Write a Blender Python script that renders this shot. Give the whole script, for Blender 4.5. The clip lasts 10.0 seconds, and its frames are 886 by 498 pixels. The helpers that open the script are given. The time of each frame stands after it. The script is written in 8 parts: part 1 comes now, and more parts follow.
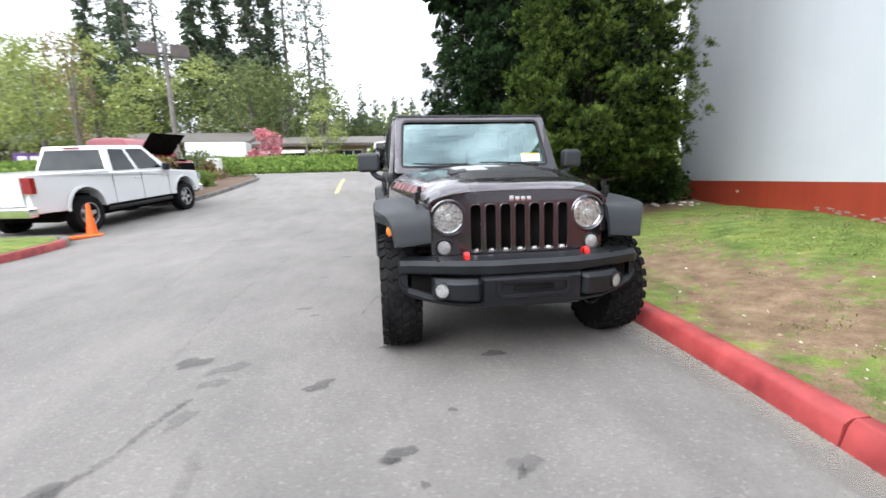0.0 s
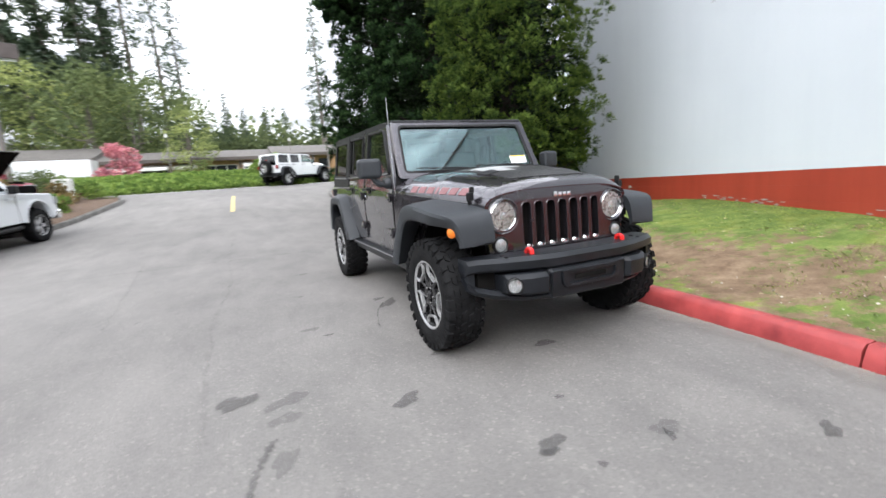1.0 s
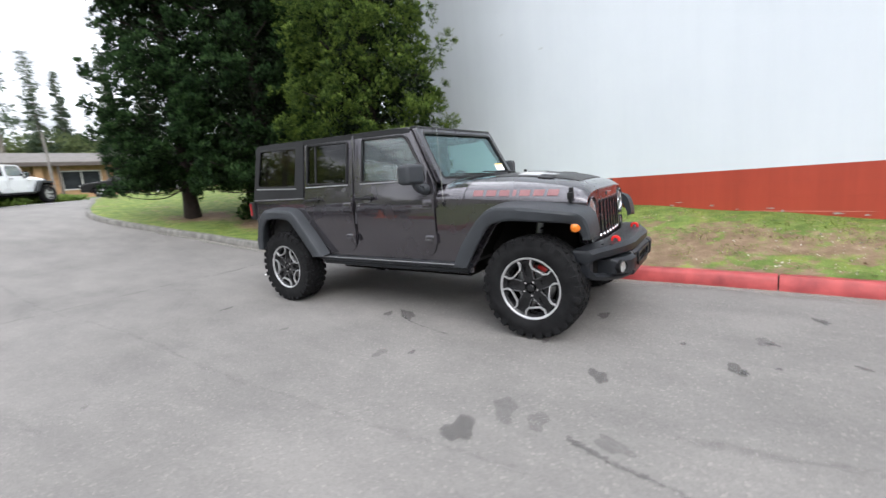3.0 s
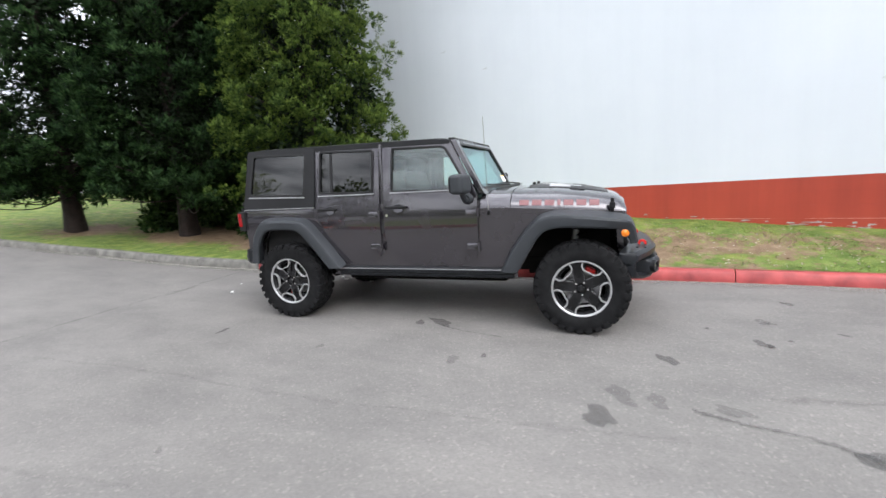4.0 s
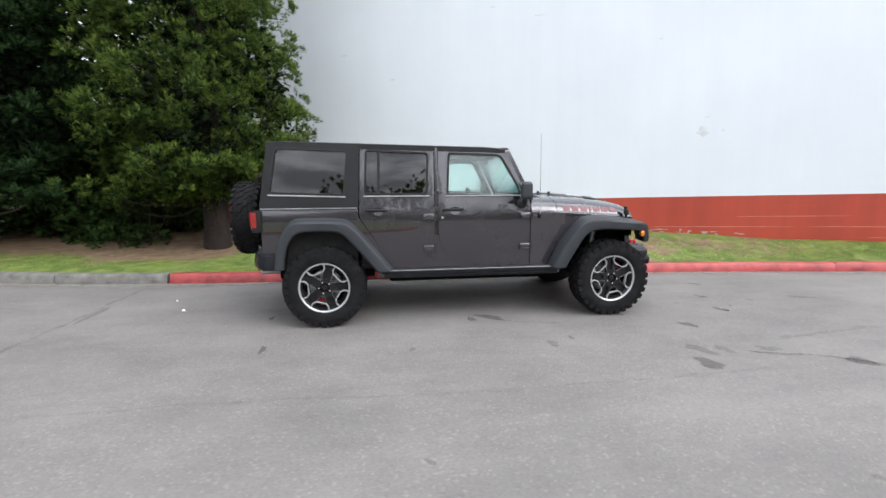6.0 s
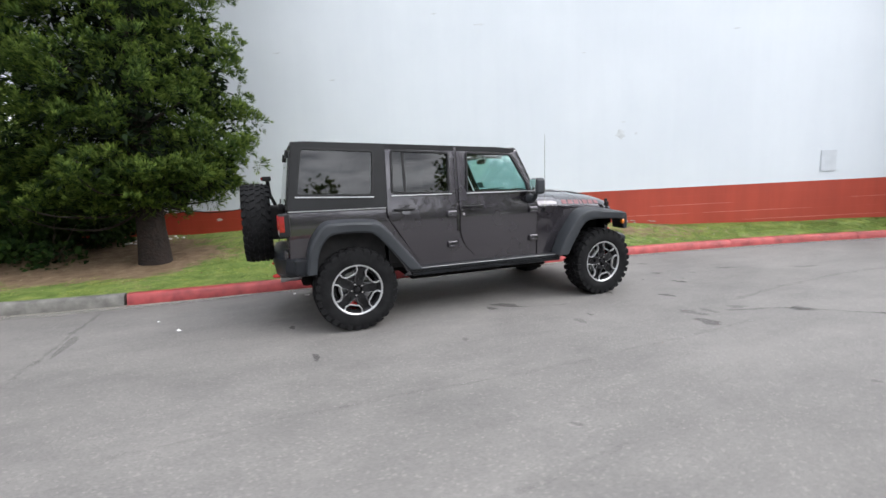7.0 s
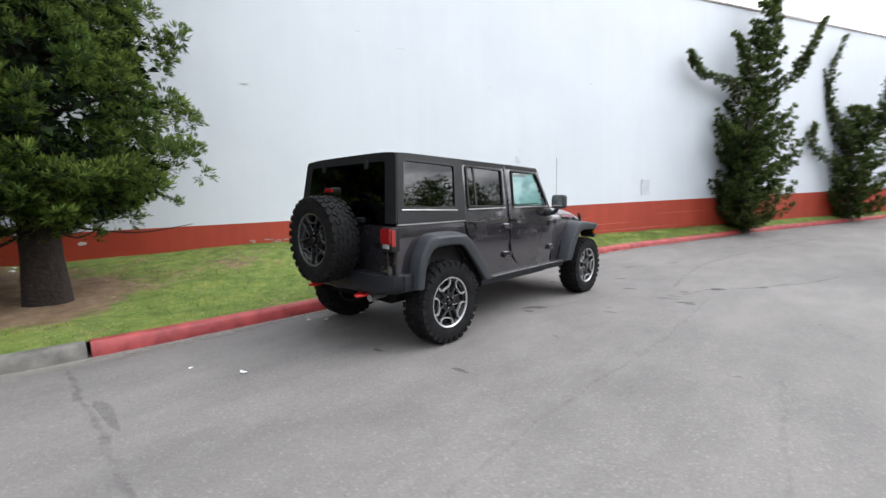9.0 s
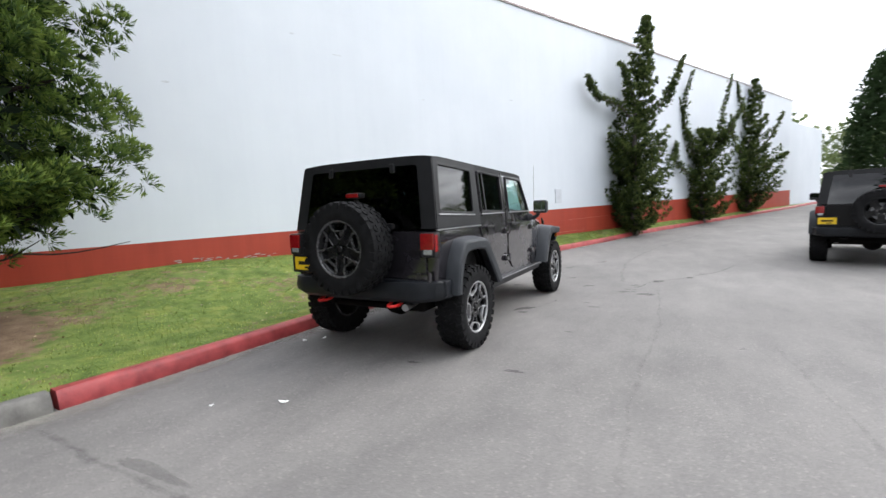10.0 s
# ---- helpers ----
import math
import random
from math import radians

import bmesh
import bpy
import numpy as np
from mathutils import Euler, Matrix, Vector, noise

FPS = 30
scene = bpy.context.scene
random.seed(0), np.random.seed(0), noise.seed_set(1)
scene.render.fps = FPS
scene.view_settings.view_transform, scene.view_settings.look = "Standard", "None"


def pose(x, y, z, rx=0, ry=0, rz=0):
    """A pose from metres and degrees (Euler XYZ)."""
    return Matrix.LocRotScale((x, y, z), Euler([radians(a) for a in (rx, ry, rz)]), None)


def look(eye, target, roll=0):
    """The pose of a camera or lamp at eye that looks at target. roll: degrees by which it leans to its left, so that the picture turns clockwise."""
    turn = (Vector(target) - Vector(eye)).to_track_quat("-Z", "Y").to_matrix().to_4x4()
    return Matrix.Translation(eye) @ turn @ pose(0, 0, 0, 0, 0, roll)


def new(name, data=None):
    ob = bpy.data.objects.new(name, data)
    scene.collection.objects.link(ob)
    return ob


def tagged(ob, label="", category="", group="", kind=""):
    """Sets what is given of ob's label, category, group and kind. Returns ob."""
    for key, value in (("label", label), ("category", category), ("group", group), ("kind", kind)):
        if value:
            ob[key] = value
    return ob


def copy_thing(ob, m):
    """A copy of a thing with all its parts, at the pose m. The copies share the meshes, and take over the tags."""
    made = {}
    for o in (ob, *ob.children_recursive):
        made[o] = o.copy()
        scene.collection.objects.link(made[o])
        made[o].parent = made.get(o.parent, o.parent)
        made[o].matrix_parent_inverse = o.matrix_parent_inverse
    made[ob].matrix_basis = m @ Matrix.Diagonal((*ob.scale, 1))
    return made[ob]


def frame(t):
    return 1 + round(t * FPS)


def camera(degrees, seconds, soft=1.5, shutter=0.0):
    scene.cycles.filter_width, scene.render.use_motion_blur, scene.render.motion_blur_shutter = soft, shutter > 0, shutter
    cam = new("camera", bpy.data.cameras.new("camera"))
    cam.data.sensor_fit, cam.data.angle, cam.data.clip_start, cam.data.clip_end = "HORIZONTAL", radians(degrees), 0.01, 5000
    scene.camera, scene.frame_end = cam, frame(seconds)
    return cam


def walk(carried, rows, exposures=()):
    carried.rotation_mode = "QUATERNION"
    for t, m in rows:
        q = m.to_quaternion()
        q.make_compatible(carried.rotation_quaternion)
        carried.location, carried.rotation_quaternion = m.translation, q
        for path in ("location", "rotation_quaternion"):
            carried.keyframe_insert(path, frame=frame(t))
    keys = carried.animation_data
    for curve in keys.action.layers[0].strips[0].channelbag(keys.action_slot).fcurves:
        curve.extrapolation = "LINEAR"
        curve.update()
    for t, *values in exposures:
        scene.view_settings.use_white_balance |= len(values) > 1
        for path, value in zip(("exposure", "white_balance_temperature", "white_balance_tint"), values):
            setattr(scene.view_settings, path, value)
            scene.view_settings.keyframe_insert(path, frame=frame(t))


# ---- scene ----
cam = camera(91.8, 10.0, shutter=0.45)
PATH = [
    (0, (-0.031, 0.017, 1.224), (0.258, 1.964, 0.869), -1.4),
    (0.5, (-0.582, 0.093, 1.224), (-0.043, 1.992, 0.9), -1.8),
    (1, (-1.104, 0.316, 1.211), (-0.299, 2.117, 0.88), -3.8),
    (1.5, (-1.577, 0.58, 1.24), (-0.471, 2.218, 0.933), -3.9),
    (2, (-2.062, 0.939, 1.252), (-0.787, 2.445, 0.932), -4.4),
    (2.5, (-2.533, 1.352, 1.264), (-1.083, 2.696, 0.961), -4.7),
    (2.7, (-2.718, 1.508, 1.278), (-1.194, 2.764, 0.959), -4.5),
    (3.8, (-3.572, 2.735, 1.368), (-1.746, 3.475, 1.027), -3.9),
    (4, (-3.684, 2.961, 1.382), (-1.824, 3.619, 1.056), -3.4),
    (4.5, (-3.886, 3.564, 1.412), (-1.958, 3.963, 1.061), -2.5),
    (5, (-4.055, 4.171, 1.416), (-2.09, 4.325, 1.075), -2.2),
    (5.5, (-4.144, 4.773, 1.4), (-2.17, 4.746, 1.081), -1.9),
    (5.7, (-4.166, 5.01, 1.399), (-2.194, 4.897, 1.086), -1.0),
    (7, (-4.015, 6.714, 1.373), (-2.179, 5.98, 1.072), -1.6),
    (7.5, (-3.816, 7.312, 1.342), (-2.065, 6.388, 1.062), -2.2),
    (8, (-3.538, 7.92, 1.364), (-1.897, 6.8, 1.127), -2.1),
    (8.5, (-3.16, 8.462, 1.368), (-1.639, 7.185, 1.128), -1.9),
    (9, (-2.716, 8.962, 1.37), (-1.356, 7.514, 1.141), -0.9),
    (9.5, (-2.23, 9.347, 1.327), (-1.087, 7.719, 1.12), -1.6),
    (10, (-1.673, 9.665, 1.319), (-0.719, 7.917, 1.139), -2.1),
]
EXPOSURES = [(0, 0.84), (1.0, 0.70), (2.5, 0.62), (4.5, 0.61), (5.5, 0.58), (7.5, 0.47), (10, 0.47)]
walk(cam, [(t, look(eye, target, roll)) for t, eye, target, roll in PATH], EXPOSURES)

# ---- place ----
# ---------------- light ----------------
world = bpy.data.worlds.new("overcast_sky")
scene.world = world
world.use_nodes = True
wn, wl = world.node_tree.nodes, world.node_tree.links
wn.clear()
w_out = wn.new("ShaderNodeOutputWorld")
w_bg = wn.new("ShaderNodeBackground")
w_sky = wn.new("ShaderNodeTexSky")
w_sky.sky_type = "NISHITA"
w_sky.sun_disc = False
w_sky.sun_elevation = radians(38)
w_sky.sun_rotation = radians(222)
w_sky.dust_density = 4.0
w_hsv = wn.new("ShaderNodeHueSaturation")
w_hsv.inputs["Saturation"].default_value = 0.16
w_co = wn.new("ShaderNodeTexCoord")
w_map = wn.new("ShaderNodeMapping")
w_map.inputs["Scale"].default_value = (1.0, 1.0, 4.5)
w_cloud = wn.new("ShaderNodeTexNoise")
w_cloud.inputs["Scale"].default_value = 6.0
w_cloud.inputs["Detail"].default_value = 6
w_cloud.inputs["Roughness"].default_value = 0.55
w_ramp = wn.new("ShaderNodeValToRGB")
w_ramp.color_ramp.elements[0].position = 0.41
w_ramp.color_ramp.elements[0].color = (1.0, 1.05, 1.13, 1)
w_ramp.color_ramp.elements[1].position = 0.60
w_ramp.color_ramp.elements[1].color = (2.5, 2.58, 2.66, 1)
w_mul = wn.new("ShaderNodeMixRGB")
w_mul.blend_type = "MULTIPLY"
w_mul.inputs[0].default_value = 1.0
w_bg.inputs["Strength"].default_value = 0.136
w_sep = wn.new("ShaderNodeSeparateXYZ")
w_grad = wn.new("ShaderNodeMapRange")
w_grad.inputs["From Min"].default_value = 0.0
w_grad.inputs["From Max"].default_value = 1.0
w_grad.inputs["To Min"].default_value = 3.6
w_grad.inputs["To Max"].default_value = 11.5
w_tint = wn.new("ShaderNodeMixRGB")
w_tint.blend_type = "MULTIPLY"
w_tint.inputs[0].default_value = 1.0
w_tint.inputs[2].default_value = (1.0, 1.0, 1.035, 1)
w_mix = wn.new("ShaderNodeMixRGB")
w_mix.inputs[0].default_value = 0.72
wl.new(w_co.outputs["Generated"], w_sep.inputs[0])
wl.new(w_sep.outputs["Z"], w_grad.inputs["Value"])
wl.new(w_grad.outputs[0], w_tint.inputs[1])
wl.new(w_hsv.outputs[0], w_mix.inputs[1])
wl.new(w_tint.outputs[0], w_mix.inputs[2])
wl.new(w_co.outputs["Generated"], w_map.inputs[0])
wl.new(w_map.outputs[0], w_cloud.inputs["Vector"])
wl.new(w_cloud.outputs["Fac"], w_ramp.inputs[0])
wl.new(w_sky.outputs[0], w_hsv.inputs["Color"])
wl.new(w_mix.outputs[0], w_mul.inputs[1])
wl.new(w_ramp.outputs[0], w_mul.inputs[2])
wl.new(w_mul.outputs[0], w_bg.inputs[0])
wl.new(w_bg.outputs[0], w_out.inputs[0])

sun_data = bpy.data.lights.new("sun", "SUN")
sun_data.energy = 1.35
sun_data.angle = radians(45)
sun_data.color = (1.0, 0.97, 0.93)
sun = new("sun", sun_data)
sun.matrix_world = look((-25, -28, 40), (0, 0, 0))

# ---------------- materials ----------------


def nodes_of(name):
    m = bpy.data.materials.new(name)
    m.use_nodes = True
    n, l = m.node_tree.nodes, m.node_tree.links
    n.clear()
    out = n.new("ShaderNodeOutputMaterial")
    b = n.new("ShaderNodeBsdfPrincipled")
    l.new(b.outputs[0], out.inputs[0])
    return m, n, l, b, out


def noise_node(n, l, scale, detail=4, rough=0.55, space="Object", stretch=None):
    co = n.new("ShaderNodeTexCoord")
    t = n.new("ShaderNodeTexNoise")
    t.inputs["Scale"].default_value = scale
    t.inputs["Detail"].default_value = detail
    t.inputs["Roughness"].default_value = rough
    if stretch:
        mp = n.new("ShaderNodeMapping")
        mp.inputs["Scale"].default_value = stretch
        l.new(co.outputs[space], mp.inputs[0])
        l.new(mp.outputs[0], t.inputs["Vector"])
    else:
        l.new(co.outputs[space], t.inputs["Vector"])
    return t.outputs["Fac"]


def ramp_node(n, l, src, stops):
    r = n.new("ShaderNodeValToRGB")
    e = r.color_ramp.elements
    while len(e) < len(stops):
        e.new(0.5)
    for el, (p, c) in zip(e, stops):
        el.position = p
        el.color = (*c, 1) if len(c) == 3 else c
    l.new(src, r.inputs[0])
    return r.outputs[0]


def mix_node(n, l, fac, a, b, blend="MIX"):
    x = n.new("ShaderNodeMixRGB")
    x.blend_type = blend
    for i, v in ((0, fac), (1, a), (2, b)):
        if isinstance(v, (int, float)):
            x.inputs[i].default_value = v
        elif isinstance(v, tuple):
            x.inputs[i].default_value = (*v, 1)
        else:
            l.new(v, x.inputs[i])
    return x.outputs[0]


def bump_node(n, l, src, strength, dist, b):
    x = n.new("ShaderNodeBump")
    x.inputs["Strength"].default_value = strength
    x.inputs["Distance"].default_value = dist
    l.new(src, x.inputs["Height"])
    l.new(x.outputs[0], b.inputs["Normal"])
    return x


def surface(name, c0, c1, scale=6, rough=0.6, metal=0.0, bump=0.15, bump_scale=60, dist=0.003, coat=0.0, rough_var=0.1, spec=0.5):
    """Two-tone noisy paint, stone, plastic or metal with fine relief."""
    m, n, l, b, out = nodes_of(name)
    f = noise_node(n, l, scale)
    g = noise_node(n, l, bump_scale, 3)
    col = ramp_node(n, l, f, [(0.32, c0), (0.68, c1)])
    l.new(col, b.inputs["Base Color"])
    lo, hi = max(0.02, rough - rough_var), min(1.0, rough + rough_var)
    l.new(ramp_node(n, l, g, [(0.3, (lo, lo, lo)), (0.7, (hi, hi, hi))]), b.inputs["Roughness"])
    b.inputs["Metallic"].default_value = metal
    b.inputs["Coat Weight"].default_value = coat
    b.inputs["Coat Roughness"].default_value = 0.04
    b.inputs["Specular IOR Level"].default_value = spec
    if bump:
        bump_node(n, l, g, bump, dist, b)
    return m


def car_paint(name, c, metal=0.6, rough=0.38, coat=1.0):
    m, n, l, b, out = nodes_of(name)
    f = noise_node(n, l, 900, 2)
    dirt = noise_node(n, l, 3.0, 5)
    base = mix_node(n, l, 0.5, ramp_node(n, l, f, [(0.35, tuple(v * 0.8 for v in c)), (0.65, tuple(min(1, v * 1.25) for v in c))]), c)
    l.new(base, b.inputs["Base Color"])
    b.inputs["Metallic"].default_value = metal
    l.new(ramp_node(n, l, dirt, [(0.3, (rough - 0.05,) * 3), (0.75, (rough + 0.08,) * 3)]), b.inputs["Roughness"])
    b.inputs["Coat Weight"].default_value = coat
    b.inputs["Coat Roughness"].default_value = 0.03
    b.inputs["Coat IOR"].default_value = 1.6
    return m


def glass_pane(name, tint, f0=0.04, gloss=(1, 1, 1)):
    """Car or window glass: tinted see-through with a mirror gloss on top."""
    m = bpy.data.materials.new(name)
    m.use_nodes = True
    n, l = m.node_tree.nodes, m.node_tree.links
    n.clear()
    out = n.new("ShaderNodeOutputMaterial")
    t = n.new("ShaderNodeBsdfTransparent")
    t.inputs[0].default_value = (*tint, 1)
    g = n.new("ShaderNodeBsdfGlossy")
    g.inputs["Roughness"].default_value = 0.01
    g.inputs["Color"].default_value = (*gloss, 1)
    lw = n.new("ShaderNodeLayerWeight")
    pw = n.new("ShaderNodeMath")
    pw.operation = "POWER"
    pw.inputs[1].default_value = 5.0
    fr = n.new("ShaderNodeMath")
    fr.operation = "MULTIPLY_ADD"
    fr.inputs[1].default_value = 0.9 * (1 - f0)
    fr.inputs[2].default_value = f0
    l.new(lw.outputs["Facing"], pw.inputs[0])
    l.new(pw.outputs[0], fr.inputs[0])
    x = n.new("ShaderNodeMixShader")
    l.new(fr.outputs[0], x.inputs[0])
    l.new(t.outputs[0], x.inputs[1])
    l.new(g.outputs[0], x.inputs[2])
    l.new(x.outputs[0], out.inputs[0])
    return m


def leaf_material(name, dark, light, trans=0.25, rough=0.7, gloss=0.12, patch=2.2, inner_shade=None):
    """Leaves that differ one by one and by patches; the inner colour paints shade inside tufts, behind paler young
    tips.
    """
    m, n, l, b, out = nodes_of(name)
    gi = n.new("ShaderNodeNewGeometry")
    f = noise_node(n, l, patch, 3)
    b.inputs["Specular IOR Level"].default_value = gloss
    c = ramp_node(n, l, gi.outputs["Random Per Island"], [(0.0, dark), (1.0, light)])
    shade = ramp_node(n, l, f, [(0.32, (0.55, 0.62, 0.62)), (0.66, (1.25, 1.22, 1.05))])
    c = mix_node(n, l, 1.0, c, shade, "MULTIPLY")
    if inner_shade:
        # shade inside the tufts is painted in: the colour darkens away from the tips
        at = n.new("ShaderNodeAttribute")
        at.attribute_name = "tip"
        c = mix_node(n, l, ramp_node(n, l, at.outputs["Fac"], [(0.35, (0, 0, 0)), (0.85, (1, 1, 1))]), inner_shade, c)
    l.new(c, b.inputs["Base Color"])
    b.inputs["Roughness"].default_value = rough
    tr = n.new("ShaderNodeBsdfTranslucent")
    l.new(c, tr.inputs[0])
    x = n.new("ShaderNodeMixShader")
    x.inputs[0].default_value = trans
    l.new(b.outputs[0], x.inputs[1])
    l.new(tr.outputs[0], x.inputs[2])
    l.new(x.outputs[0], out.inputs[0])
    return m


def asphalt_material():
    m, n, l, b, out = nodes_of("worn_asphalt")
    big = noise_node(n, l, 0.35, 5)
    mid = noise_node(n, l, 2.2, 6, 0.65, stretch=(1.0, 0.45, 1.0))
    fine = noise_node(n, l, 140, 2)
    c = ramp_node(n, l, big, [(0.3, (0.130, 0.1235, 0.118)), (0.7, (0.180, 0.171, 0.163))])
    c = mix_node(n, l, 0.6, c, ramp_node(n, l, mid, [(0.32, (0.72, 0.72, 0.73)), (0.62, (1.1, 1.1, 1.09))]), "MULTIPLY")
    co = n.new("ShaderNodeTexCoord")
    vo = n.new("ShaderNodeTexVoronoi")
    vo.inputs["Scale"].default_value = 75
    l.new(co.outputs["Object"], vo.inputs["Vector"])
    sp = n.new("ShaderNodeSeparateColor")
    l.new(vo.outputs["Color"], sp.inputs[0])
    chips = ramp_node(n, l, sp.outputs[0], [(0.0, (0.85, 0.85, 0.85)), (0.5, (1.0, 1.0, 1.0)), (0.92, (1.08, 1.08, 1.08)), (0.985, (1.45, 1.44, 1.40))])
    c = mix_node(n, l, 0.6, c, chips, "MULTIPLY")
    c = mix_node(n, l, 0.22, c, ramp_node(n, l, fine, [(0.3, (0.6, 0.6, 0.6)), (0.7, (1.3, 1.3, 1.3))]), "MULTIPLY")
    l.new(c, b.inputs["Base Color"])
    b.inputs["Roughness"].default_value = 0.82
    b.inputs["Specular IOR Level"].default_value = 0.35
    h = mix_node(n, l, 0.5, vo.outputs["Distance"], fine)
    bump_node(n, l, h, 0.35, 0.006, b)
    return m


def lawn_material():
    """Mown grass with bare soil patches and straw."""
    m, n, l, b, out = nodes_of("patchy_lawn")
    at = n.new("ShaderNodeAttribute")
    at.attribute_name = "bare"
    big = noise_node(n, l, 1.1, 5, 0.6)
    mid = noise_node(n, l, 5.0, 5, 0.65)
    fine = noise_node(n, l, 70, 3, 0.7)
    grass = ramp_node(n, l, mid, [(0.25, (0.060, 0.100, 0.020)), (0.5, (0.120, 0.172, 0.040)), (0.75, (0.205, 0.240, 0.075))])
    grass = mix_node(n, l, 0.8, grass, ramp_node(n, l, noise_node(n, l, 2.4, 5, 0.7), [(0.36, (0.62, 0.66, 0.6)), (0.5, (1.0, 1.0, 1.0)), (0.64, (1.35, 1.12, 1.0))]), "MULTIPLY")
    soil = ramp_node(n, l, mid, [(0.25, (0.100, 0.064, 0.040)), (0.55, (0.195, 0.135, 0.088)), (0.8, (0.30, 0.225, 0.155))])
    ad = n.new("ShaderNodeMath")
    ad.operation = "ADD"
    l.new(at.outputs["Fac"], ad.inputs[0])
    tuft = noise_node(n, l, 6.5, 6, 0.7)
    wide = n.new("ShaderNodeMapRange")
    wide.inputs["From Min"].default_value, wide.inputs["From Max"].default_value = 0.22, 0.78
    l.new(mix_node(n, l, 0.55, big, tuft), wide.inputs["Value"])
    l.new(wide.outputs[0], ad.inputs[1])
    ad2 = n.new("ShaderNodeMath")
    ad2.operation = "MULTIPLY_ADD"
    l.new(fine, ad2.inputs[0])
    ad2.inputs[1].default_value = 0.25
    l.new(ad.outputs[0], ad2.inputs[2])
    mask = ramp_node(n, l, ad2.outputs[0], [(0.875, (0, 0, 0)), (1.02, (1, 1, 1))])
    c = mix_node(n, l, mask, grass, soil)
    c = mix_node(n, l, 0.6, c, ramp_node(n, l, fine, [(0.3, (0.55, 0.55, 0.55)), (0.72, (1.35, 1.35, 1.3))]), "MULTIPLY")
    l.new(c, b.inputs["Base Color"])
    b.inputs["Roughness"].default_value = 0.9
    b.inputs["Specular IOR Level"].default_value = 0.2
    bump_node(n, l, fine, 0.6, 0.02, b)
    return m


def painted_block(name, c0, c1, streak, joint=0.35):
    """Masonry paint with roller texture, faint upright joints and weather streaks."""
    m, n, l, b, out = nodes_of(name)
    co = n.new("ShaderNodeTexCoord")
    br = n.new("ShaderNodeTexBrick")
    br.offset = 0.5
    br.inputs["Scale"].default_value = 1.0
    br.inputs["Brick Width"].default_value = 0.4
    br.inputs["Row Height"].default_value = 0.2
    br.inputs["Mortar Size"].default_value = 0.006
    br.inputs["Mortar Smooth"].default_value = 0.8
    br.inputs["Color1"].default_value = (1, 1, 1, 1)
    br.inputs["Color2"].default_value = (0.94, 0.94, 0.94, 1)
    br.inputs["Mortar"].default_value = (0.88, 0.88, 0.88, 1)
    mp = n.new("ShaderNodeMapping")
    mp.inputs["Rotation"].default_value = (radians(90), 0, 0)
    l.new(co.outputs["Object"], mp.inputs[0])
    l.new(mp.outputs[0], br.inputs["Vector"])
    big = noise_node(n, l, 0.5, 4)
    run = noise_node(n, l, 1.0, 6, 0.7, stretch=(2.2, 1.0, 0.16))
    fine = noise_node(n, l, 90, 3)
    c = ramp_node(n, l, big, [(0.3, c0), (0.7, c1)])
    c = mix_node(n, l, joint, c, br.outputs["Color"], "MULTIPLY")
    c = mix_node(n, l, 1.0, c, ramp_node(n, l, run, [(0.35, streak), (0.6, (1, 1, 1))]), "MULTIPLY")
    l.new(c, b.inputs["Base Color"])
    b.inputs["Roughness"].default_value = 0.55
    h = mix_node(n, l, 0.25, br.outputs["Color"], fine)
    bump_node(n, l, h, 0.5 * joint, 0.003, b)
    return m


M = {}
M["asphalt"] = asphalt_material()
M["lawn"] = lawn_material()
M["earth"] = surface("meadow_earth", (0.05, 0.08, 0.02), (0.11, 0.15, 0.04), 0.4, 0.95, bump=0.3, bump_scale=8, dist=0.05)
M["white_wall"] = painted_block("white_masonry_paint", (0.606, 0.646, 0.692), (0.654, 0.692, 0.736), (0.972, 0.974, 0.977), 0.05)
M["red_wall"] = painted_block("red_masonry_paint", (0.335, 0.040, 0.020), (0.41, 0.056, 0.028), (0.82, 0.78, 0.76))
M["pale_joint_red"] = surface("pale_joint_red_paint", (0.46, 0.15, 0.11), (0.60, 0.26, 0.21), 8, 0.7, bump=0.2)
M["flake"] = surface("flaked_paint_chips", (0.22, 0.17, 0.15), (0.46, 0.42, 0.39), 14, 0.9)
M["coping"] = surface("dull_coping_metal", (0.20, 0.15, 0.14), (0.34, 0.28, 0.27), 3, 0.5)
M["red_kerb"] = surface("scuffed_red_kerb_paint", (0.18, 0.018, 0.021), (0.38, 0.058, 0.056), 5, 0.55, bump=0.4, bump_scale=40, dist=0.004)
M["kerb"] = surface("weathered_concrete", (0.075, 0.072, 0.066), (0.165, 0.158, 0.145), 6, 0.85, bump=0.4, bump_scale=50, dist=0.004)
M["patch"] = surface("grey_wall_filler", (0.46, 0.48, 0.50), (0.61, 0.64, 0.67), 9, 0.8, bump=0.3)
M["cover"] = surface("overpainted_cover_plate", (0.50, 0.53, 0.57), (0.57, 0.60, 0.64), 5, 0.6, bump=0.1)
M["bark"] = surface("reddish_bark", (0.009, 0.0055, 0.0048), (0.022, 0.013, 0.010), 9, 0.95, bump=0.9, bump_scale=22, dist=0.03)
M["grey_bark"] = surface("grey_bark", (0.08, 0.07, 0.06), (0.17, 0.15, 0.13), 7, 0.95, bump=0.7, bump_scale=18, dist=0.03)
M["sequoia"] = leaf_material("conifer_foliage", (0.094, 0.158, 0.031), (0.200, 0.268, 0.059), 0.46, inner_shade=(0.024, 0.052, 0.015))
M["sequoia_dark"] = leaf_material("deep_conifer_foliage", (0.022, 0.056, 0.020), (0.056, 0.108, 0.038), 0.46, inner_shade=(0.007, 0.017, 0.007))
